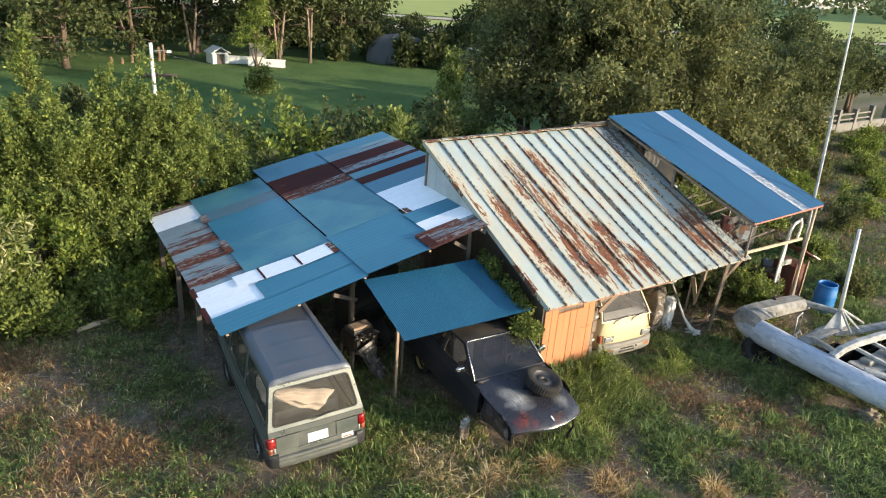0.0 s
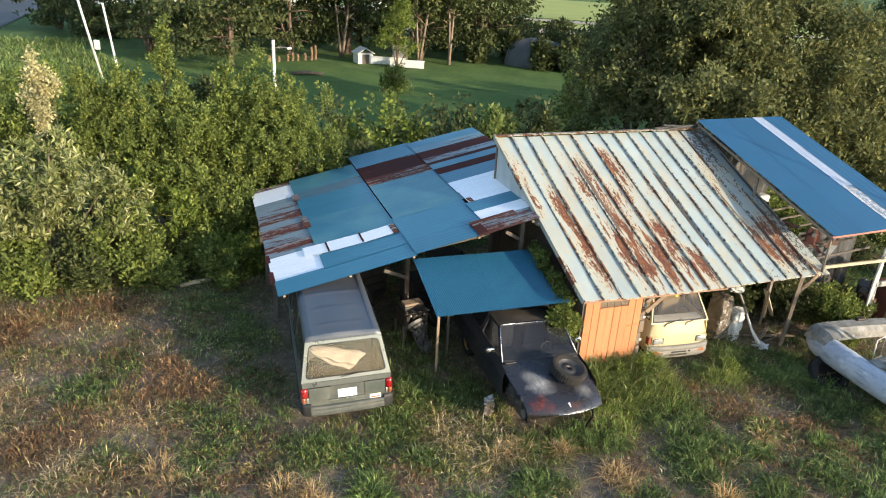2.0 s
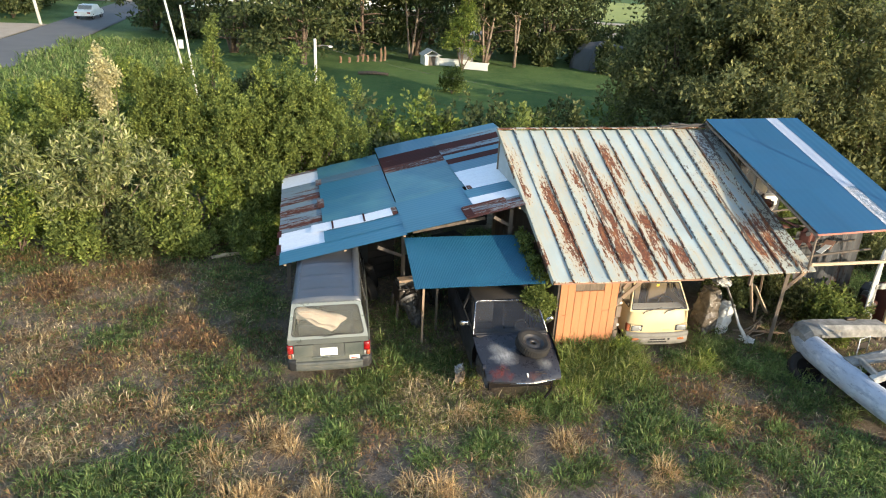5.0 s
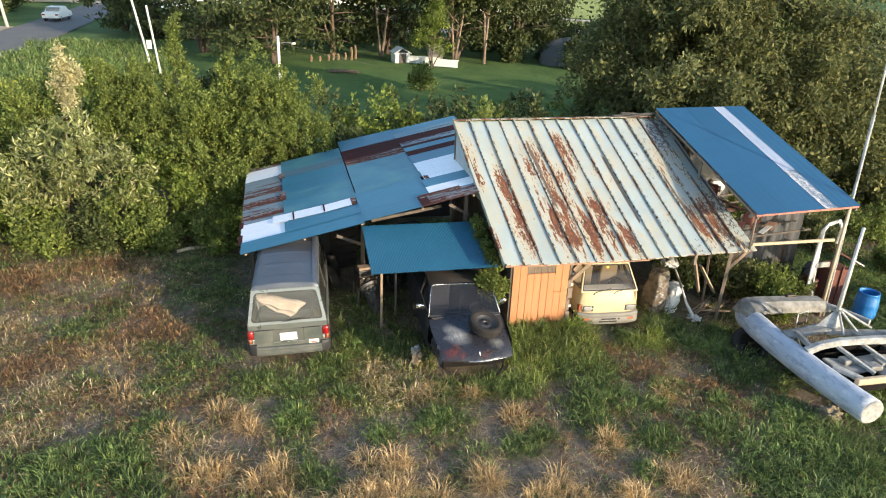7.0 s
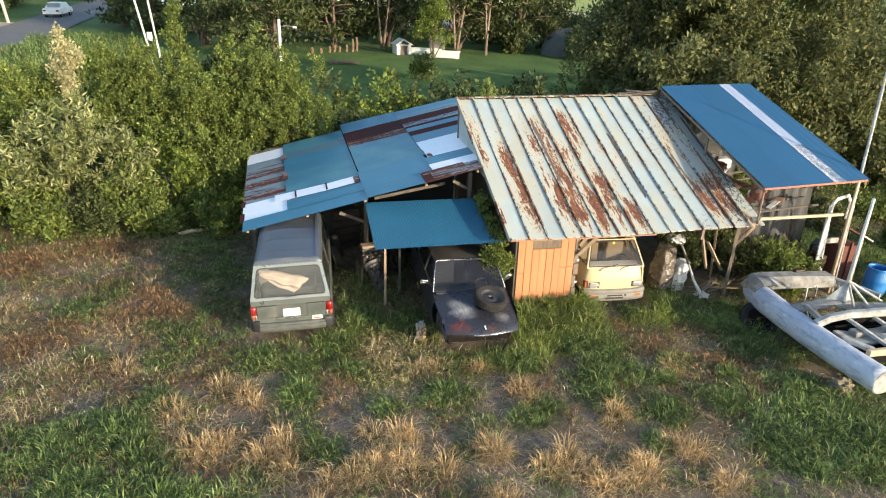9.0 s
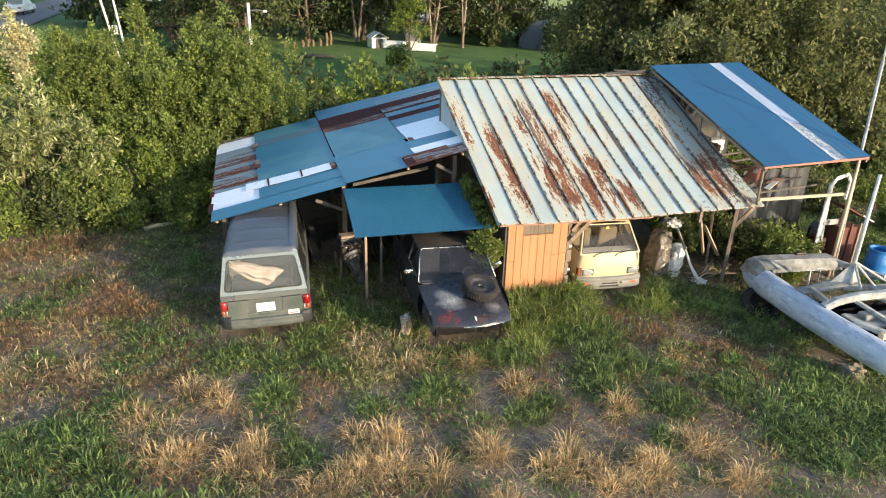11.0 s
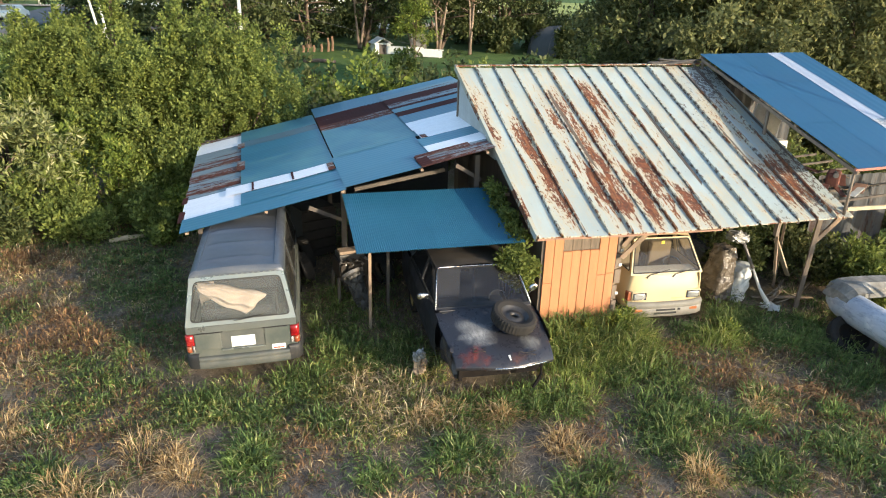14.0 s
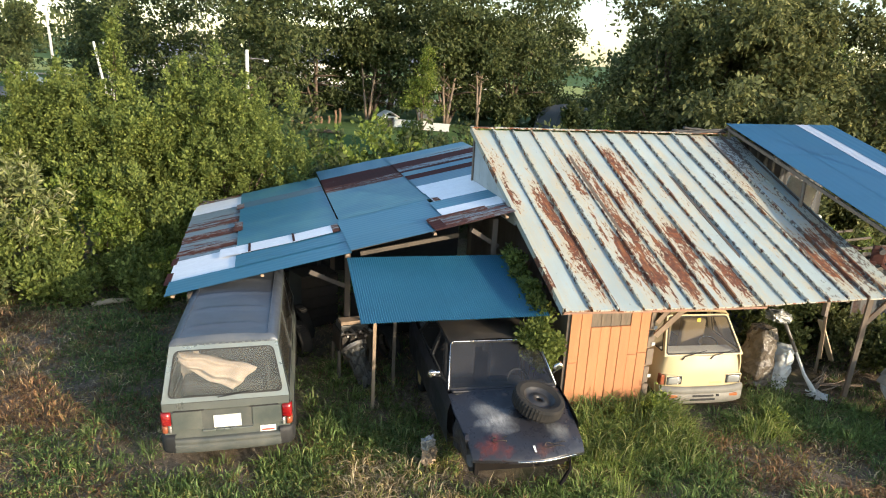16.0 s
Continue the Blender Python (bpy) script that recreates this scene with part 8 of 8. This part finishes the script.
    for k, (p, q) in enumerate((((-0.14, -0.34, 0.44), (-0.05, -0.56, 0.16)), ((0.12, -0.36, 0.46), (0.18, -0.54, 0.18)), ((0.0, -0.42, 0.50), (0.05, -0.62, 0.24)))):
        bm = bmesh.new()
        beam(bm, p, q, 0.03, 0.05)
        part("rib", bm, M_alloy, box)
    bm = bmesh.new()
    rod(bm, (-0.05, -0.205, 0.615), (-0.035, -0.245, 0.575), 0.235, 0.225, 18)
    part("flange", bm, M_steel, box)
    bm = bmesh.new()
    cuboid(bm, 0.08, 0.22, -0.50, -0.38, 0.14, 0.30, None, 0.03)
    part("starter_motor", bm, M_dark_metal, box)
    bm = bmesh.new()
    cuboid(bm, -0.24, 0.18, -0.12, 0.10, 0.97, 1.03, None, 0.006)
    part("top_board", bm, M_wood, t)
    for k in range(14):
        bm = bmesh.new()
        x, z = -0.24 + 0.075 * (k % 7), 0.80 + 0.10 * (k // 7)
        rod(bm, (x, -0.16 - 0.05 * (k % 3), z), (x + random.uniform(-0.05, 0.05), -0.28, z + random.uniform(-0.05, 0.04)), 0.026, 0.018, 7)
        part("manifold_stub", bm, M_steel if k % 2 else M_dark_metal, t)
    bm = bmesh.new()
    cuboid(bm, -0.25, 0.22, -0.14, 0.22, 0.86, 0.968, None, 0.02)
    part("cylinder_head", bm, M_alloy, t)
    for x in (-0.28, 0.26):
        for y in (-0.15, 0.28):
            bm = bmesh.new()
            beam(bm, (x, y, 0), (x, y, 0.54), 0.05)
            part("leg", bm, M_darkwood, t)
    # tyres and drums in the dark
    for x, y, s in ((4.55, 12.0, 0.33), (4.62, 12.7, 0.36), (5.9, 12.2, 0.33), (6.1, 11.7, 0.30)):
        t = thing("old_tyre", x, y, s, 0, "worn black tyre standing in the dark shed", "tyre", "tyres in the shed")
        ty = wheel(t, 0, 0, s, 0.22, M_darkrim, m=pose(0, 0, 0, 0, 80, 20))
    # crates take the same shade-dark colour as the back wall
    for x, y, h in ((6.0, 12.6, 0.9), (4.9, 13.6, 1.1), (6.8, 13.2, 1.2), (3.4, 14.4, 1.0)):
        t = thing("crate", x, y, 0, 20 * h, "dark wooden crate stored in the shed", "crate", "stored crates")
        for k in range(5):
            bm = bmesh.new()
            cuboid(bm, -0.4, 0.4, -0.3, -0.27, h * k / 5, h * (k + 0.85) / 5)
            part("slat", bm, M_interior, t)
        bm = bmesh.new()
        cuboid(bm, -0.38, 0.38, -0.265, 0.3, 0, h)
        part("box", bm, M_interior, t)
    # fallen stick and blocks in the field
    bm = bmesh.new()
    tube(bm, [(0.5, 14.95, 0.06), (0.85, 15.02, 0.1), (1.25, 15.16, 0.07)], [0.05, 0.06, 0.04], 8)
    lone("fallen_log", bm, M_palewood, "short bleached log lying by the hedge", "log", smooth=True)
    t = thing("broken_headlamp", 6.0, 8.12, 0, 15, "broken pale headlamp and scrap by the car's front wing", "car part")
    bm = bmesh.new()
    cushion(bm, 0.0, 0.0, 0.40, 0.085, 0.05, 0.10, Euler((radians(14), radians(-12), 0)).to_matrix().to_4x4(), 0.02)
    part("lens", bm, M_foil, t, "cracked pale lens")
    bm = bmesh.new()
    cushion(bm, 0.03, 0.02, 0.20, 0.10, 0.07, 0.14, Euler((0, radians(6), 0.5)).to_matrix().to_4x4(), 0.03)
    part("scrap_piece", bm, M_thatch, t, "straw-coloured crumpled scrap")
    bm = bmesh.new()
    tube(bm, [(-0.05, 0.03, 0.0), (-0.04, 0.02, 0.25), (0.02, 0.0, 0.46)], 0.02, 6)
    part("bracket", bm, M_black_shade, t)
    bm = bmesh.new()
    cushion(bm, 9.85, 8.3, 0.09, 0.09, 0.08, 0.13, None, 0.02)
    lone("stone", bm, M_tanstone, "tan block of stone in tall grass", "stone")
    bm = bmesh.new()
    cushion(bm, 13.6, 5.0, 0.08, 0.20, 0.16, 0.10, None, 0.06)
    lone("stone", bm, M_tanstone, "flat stone under the boat's float", "stone")


catamaran()
camp_chair()
drum()
flagpole()
carport_junk()
shed_clutter()
loose_tyre(13.60, 7.5, 0.16, 28, -18, "black wheel propping up the boat's float", True, 0.42, M_black_shade)


# ---- far ground ----
M_road = aged("old_asphalt", (0.13, 0.125, 0.12), (0.09, 0.088, 0.085), 0.9, 0, 0.6, 20, 0.6)
M_gravel = aged("pale_gravel", (0.42, 0.34, 0.25), (0.30, 0.24, 0.17), 0.95, 0, 0.8, 20, 0.6)
M_crop = aged("yellow_green_crop", (0.30, 0.32, 0.06), (0.21, 0.25, 0.05), 0.9, 0, 0.12, 6, 0.7)
M_housewhite = aged("white_house_wall", (0.74, 0.72, 0.66), (0.58, 0.55, 0.50), 0.7, 0, 0.5, 12, 0.5)
M_tile = aged("grey_roof_tile", (0.16, 0.17, 0.20), (0.10, 0.11, 0.13), 0.6, 0, 1, 12, 0.5)


def strip(name, pts, width, z, material, label, category):
    bm = bmesh.new()
    pts = [Vector((x, y, z)) for x, y in pts]
    rings = []
    for i, p in enumerate(pts):
        d = (pts[min(i + 1, len(pts) - 1)] - pts[max(i - 1, 0)]).normalized()
        n = Vector((-d.y, d.x, 0)) * width / 2
        rings.append([p + n, p - n])
    loft(bm, rings)
    loft(bm, [[v - Vector((0, 0, 0.06)) for v in r][::-1] for r in rings])
    ob = lone(name, bm, material, label, category, kind="structure")
    return ob


strip("dirt_verge", [(-24.2, 56), (-24.2, 66), (-24.2, 74)], 6.4, 0.08, M_gravel, "bare tan earth beside the lane", "verge")
strip("road", [(-18.0, 44), (-18.1, 52), (-17.9, 65), (-18.2, 90), (-18.2, 120), (-18.2, 220)], 5.6, 0.09, M_road, "grey asphalt lane beyond the hedge", "road")
strip("gravel_yard", [(-8, 72), (10, 78), (30, 80), (60, 74), (110, 62)], 9.0, 0.08, M_gravel, "pale gravel track behind the trees", "track")
strip("crop_field", [(-60, 150), (20, 150), (90, 112), (190, 70)], 60.0, 0.07, M_crop, "yellow-green crop field in the distance", "field")
strip("near_crop", [(38, 92), (60, 80), (110, 58)], 9.0, 0.10, M_crop, "yellow-green crop strip beyond the track", "field")
strip("field_track", [(-60, 108), (20, 108), (70, 84), (190, 30)], 4.0, 0.14, M_gravel, "pale field track", "track")


def pole_at(x, y, h, r, label, lean=0.0):
    t = thing("utility_pole", x, y, 0, 0, label, "pole", "utility poles")
    bm = bmesh.new()
    tube(bm, [(0, 0, 0), (lean * 0.5, 0, h / 2), (lean, 0, h)], [r, r * 0.95, r * 0.9], 10)
    part("shaft", bm, M_concpole, t, smooth=True)
    return t


M_concpole = aged("pale_concrete_pole", (0.62, 0.60, 0.54), (0.48, 0.46, 0.42), 0.7, 0, 2, 30, 0.5)
lp = pole_at(3.62, 21.3, 5.25, 0.055, "pale concrete pole with a small lamp arm")
bm = bmesh.new()
tube(bm, [(0, 0, 5.0), (0.25, 0.15, 5.02), (0.5, 0.3, 4.98)], 0.02, 6)
part("lamp_arm", bm, M_steel, lp)
bm = bmesh.new()
cuboid(bm, 0.46, 0.60, 0.26, 0.36, 4.93, 5.00, None, 0.02)
part("lamp_head", bm, M_dirtywhite, lp)
p1 = pole_at(-4.27, 45.2, 5.1, 0.075, "leaning white pole beyond the hedge", -0.85)
bm = bmesh.new()
cuboid(bm, -0.2, 0.12, -0.16, -0.04, 1.75, 2.3, None, 0.03)
part("meter_box", bm, M_dirtywhite, p1)
pole_at(-2.05, 34.4, 5.2, 0.055, "white pole beyond the hedge", -0.5)
pole_at(-21.3, 73.2, 9.0, 0.15, "white pole beside the lane", -1.0)
pole_at(-23.8, 112.0, 9.1, 0.2, "white pole beside the lane", -0.4)
pole_at(-2.4, 66.0, 8.0, 0.13, "old pole at the lawn's end")
bm = bmesh.new()
wire = [Vector((3.7, 21.4, 5.0)).lerp(Vector((20.0, 31.0, 1.6)), f) - Vector((0, 0, 0.9 * 4 * f * (1 - f) * 0.5)) for f in np.linspace(0, 1, 24)]
tube(bm, wire, 0.004, 5)
lone("cable", bm, M_greytin, "thin pale cable sagging over the lawn", "cable")


def lawn_things():
    t = thing("kennel", 13.4, 52.4, 0, 8, "small white painted kennel on the lawn", "kennel")
    bm = bmesh.new()
    cuboid(bm, -0.6, 0.6, -0.6, 0.6, 0, 0.8, None, 0.02)
    part("box", bm, M_housewhite, t)
    bm = bmesh.new()
    loft(bm, [[Vector((-0.72, y, 0.78)), Vector((0, y, 1.2)), Vector((0.72, y, 0.78)), Vector((0.72, y, 0.72)), Vector((0, y, 1.13)), Vector((-0.72, y, 0.72))] for y in (-0.7, 0.7)], closed=True, caps=True)
    part("roof", bm, M_housewhite, t)
    bm = bmesh.new()
    cuboid(bm, -0.3, 0.3, -0.62, -0.6, 0.0, 0.7)
    part("doorway", bm, M_darkwood, t)
    for x, y, w in ((14.9, 51.6, 1.6), (16.3, 50.0, 1.3)):
        t = thing("bench", x, y, 0, -25, "long low white bench on the lawn", "bench", "lawn benches")
        for k in range(3):
            bm = bmesh.new()
            cuboid(bm, -w, w, -0.25 + 0.18 * k, -0.1 + 0.18 * k, 0.5, 0.55)
            part("slat", bm, M_housewhite, t)
        bm = bmesh.new()
        cuboid(bm, -w, w, -0.28, -0.24, 0.05, 0.62, None, 0.01)
        part("front_board", bm, M_housewhite, t)
        for s in (-1, 1):
            bm = bmesh.new()
            cuboid(bm, s * w * 0.8, s * w * 0.8 + 0.08, -0.2, 0.25, 0, 0.5)
            part("leg", bm, M_housewhite, t)
    t = thing("grey_board", 16.1, 51.5, 0, -20, "upright grey panel standing on the lawn", "panel")
    bm = bmesh.new()
    cuboid(bm, -0.6, 0.6, -0.04, 0.04, 0.0, 1.5, pose(0, 0, 0, -10), 0.02)
    part("panel", bm, M_deckgrey, t)
    for i, (x, y, h) in enumerate(((6.3, 52.4, 0.5), (7.0, 52.6, 0.4), (7.7, 53.0, 0.5), (8.1, 53.2, 0.55), (8.5, 53.3, 0.5), (9.1, 53.6, 0.55), (9.6, 53.6, 1.0), (9.95, 53.9, 1.1))):
        bm = bmesh.new()
        tube(bm, [(x, y, 0), (x + 0.05, y, h * 0.5), (x, y, h)], [0.11, 0.10, 0.09], 9)
        lone("tree_stump", bm, M_stump, "orange-brown cut tree stump at the lawn's end", "stump", "cut stumps")
    bm = bmesh.new()
    tube(bm, [(7.2, 46.6, 0.15), (8.2, 46.5, 0.2), (9.3, 46.2, 0.15)], [0.11, 0.13, 0.09], 8)
    lone("lying_log", bm, M_bark, "fallen grey tree trunk lying on the lawn", "log", smooth=True)
    for x, y, rz, r, h, d, label in ((27.6, 51.4, 35, 1.75, 2.2, 1.9, "grey tarpaulin-covered arched shelter among the trees"),):
        t = thing("dome_tent", x, y, 0, rz, label, "shelter")
        bm = bmesh.new()
        loft(bm, [[Vector((r * math.cos(a), q, h * math.sin(a) * (1 - 0.10 * (q / d) ** 2) + 0.04 * math.sin(5 * a + q * 3))) for a in np.linspace(0, math.pi, 19)] for q in np.linspace(-d, d, 9)], caps=True)
        part("tarpaulin", bm, M_tarp, t, smooth=True)
        for q in (-0.9 * d, 0.0, 0.9 * d):
            bm = bmesh.new()
            tube(bm, [(1.015 * r * math.cos(a), q, 1.015 * h * math.sin(a) * (1 - 0.10 * (q / d) ** 2)) for a in np.linspace(0, math.pi, 13)], 0.03, 6)
            part("hoop", bm, M_steel, t, smooth=True)
    t = thing("stone_pile", 33.0, 45.0, 0, 0, "grey stone shed corner behind the trees", "shed")
    bm = bmesh.new()
    cuboid(bm, -2, 2, -1.5, 1.5, 0, 1.8, None, 0.05)
    part("wall", bm, M_concrete, t)


M_stump = aged("cut_wood", (0.23, 0.14, 0.08), (0.14, 0.09, 0.055), 0.85, 0, 3, 20, 0.6)
M_tarp = aged("grey_tarp", (0.10, 0.105, 0.115), (0.065, 0.07, 0.075), 0.6, 0, 1.5, 20, 0.6)
lawn_things()


def far_car():
    t = thing("white_saloon", -18.8, 81.0, 0.10, -4, "small white saloon driving lane far away", "car")
    bm = bmesh.new()
    prof = [(-2.1, 0.35), (-2.1, 0.75), (-1.9, 0.88), (-1.2, 0.92), (-0.7, 1.38), (0.7, 1.40), (1.2, 0.95), (2.0, 0.82), (2.15, 0.6), (2.15, 0.35)]
    loft(bm, [[Vector((x * (0.88 if z > 1 else 1), y, z)) for y, z in prof] for x in (-0.82, -0.80, 0.80, 0.82)], caps=True)
    part("body", bm, M_plate, t)
    bm = bmesh.new()
    cuboid(bm, -0.62, 0.62, -1.16, -0.70, 0.96, 1.33, pose(0, -0.03, 0.02))
    cuboid(bm, -0.735, 0.735, -0.6, 0.65, 0.98, 1.30)
    part("window", bm, M_glass_dark, t)
    for s in (-1, 1):
        bm = bmesh.new()
        cuboid(bm, s * 0.5, s * 0.78, -2.13, -2.09, 0.62, 0.76)
        part("tail_lamp", bm, M_tail, t)
        for y in (-1.35, 1.35):
            wheel(t, s * 0.74, y, 0.3, 0.18)


far_car()


def house(x, y, rz, w, d, h, label, wall):
    t = thing("farm_house", x, y, 0, rz, label, "house", "far houses")
    bm = bmesh.new()
    cuboid(bm, -w / 2, w / 2, -d / 2, d / 2, 0, h)
    part("wall", bm, wall, t)
    bm = bmesh.new()
    loft(bm, [[Vector((xx, s * (d / 2 + 0.5), h - 0.1)) if s else Vector((xx, 0, h + d * 0.28)) for s in (-1, 0, 1)] for xx in (-w / 2 - 0.5, w / 2 + 0.5)])
    loft(bm, [[Vector((xx, s * (d / 2 + 0.5), h - 0.25)) if s else Vector((xx, 0, h + d * 0.28 - 0.15)) for s in (1, 0, -1)] for xx in (-w / 2 - 0.5, w / 2 + 0.5)])
    part("roof", bm, M_tile, t)
    for k in range(int(w // 2.5)):
        bm = bmesh.new()
        x0 = -w / 2 + 0.8 + k * 2.5
        cuboid(bm, x0, x0 + 1.3, -d / 2 - 0.03, -d / 2 + 0.02, 1.0, 2.1)
        part("window", bm, M_pane, t)
    return t


house(12, 120, 0, 14, 8, 3.4, "low pale farmhouse far behind the trees", M_housewhite)
house(34, 112, -10, 12, 8, 3.2, "low pale farmhouse far behind the trees", M_housewhite)
house(-6, 105, 8, 11, 7, 3.2, "low pale farmhouse far behind the trees", M_housewhite)
house(330, 190, -30, 22, 10, 5.0, "white farm building beyond the crop field", M_housewhite)
house(280, 175, -30, 16, 9, 4.5, "white farm building beyond the crop field", M_housewhite)
house(390, 235, -30, 24, 12, 6.0, "white farm building beyond the crop field", M_housewhite)


M_oldconcrete = aged("old_grey_concrete", (0.22, 0.205, 0.18), (0.13, 0.12, 0.10), 0.9, 0, 3, 30, 0.7)


def fence():
    t = thing("concrete_fence", 41.0, 22.0, 0, 2, "pale concrete fence with rails behind the trees", "fence")
    bm = bmesh.new()
    cuboid(bm, -7.4, 6, -0.1, 0.1, 0, 0.55, None, 0.01)
    part("plinth", bm, M_oldconcrete, t)
    for i in range(8):
        bm = bmesh.new()
        cuboid(bm, -7.6 + i * 1.92, -7.35 + i * 1.92, -0.14, 0.14, 0, 1.45 - 0.06 * (i % 3), None, 0.015)
        part("post", bm, M_oldconcrete, t)
    for z in (0.72, 1.02):
        bm = bmesh.new()
        cuboid(bm, -7.4, 4.2, -0.05, 0.05, z, z + 0.08)
        part("rail", bm, M_oldconcrete, t)


fence()
# distant woods
cs, rs = [], []
for k in range(420):
    a = random.uniform(-0.9, 1.35)
    dd = random.uniform(210, 330)
    hh = random.random() ** 1.5 * 9
    cs.append((dd * math.sin(a) + 20, dd * math.cos(a), 1 + hh))
    rs.append(3.5 + 2.0 * random.random())
tagged(new("distant_woods", fast_mesh("distant_woods", *leaf_cloud(cs, rs, 45, 1.9, 0.9), M_leaf_dark)), "dark line of distant woods on the horizon", "woods", kind="stuff")
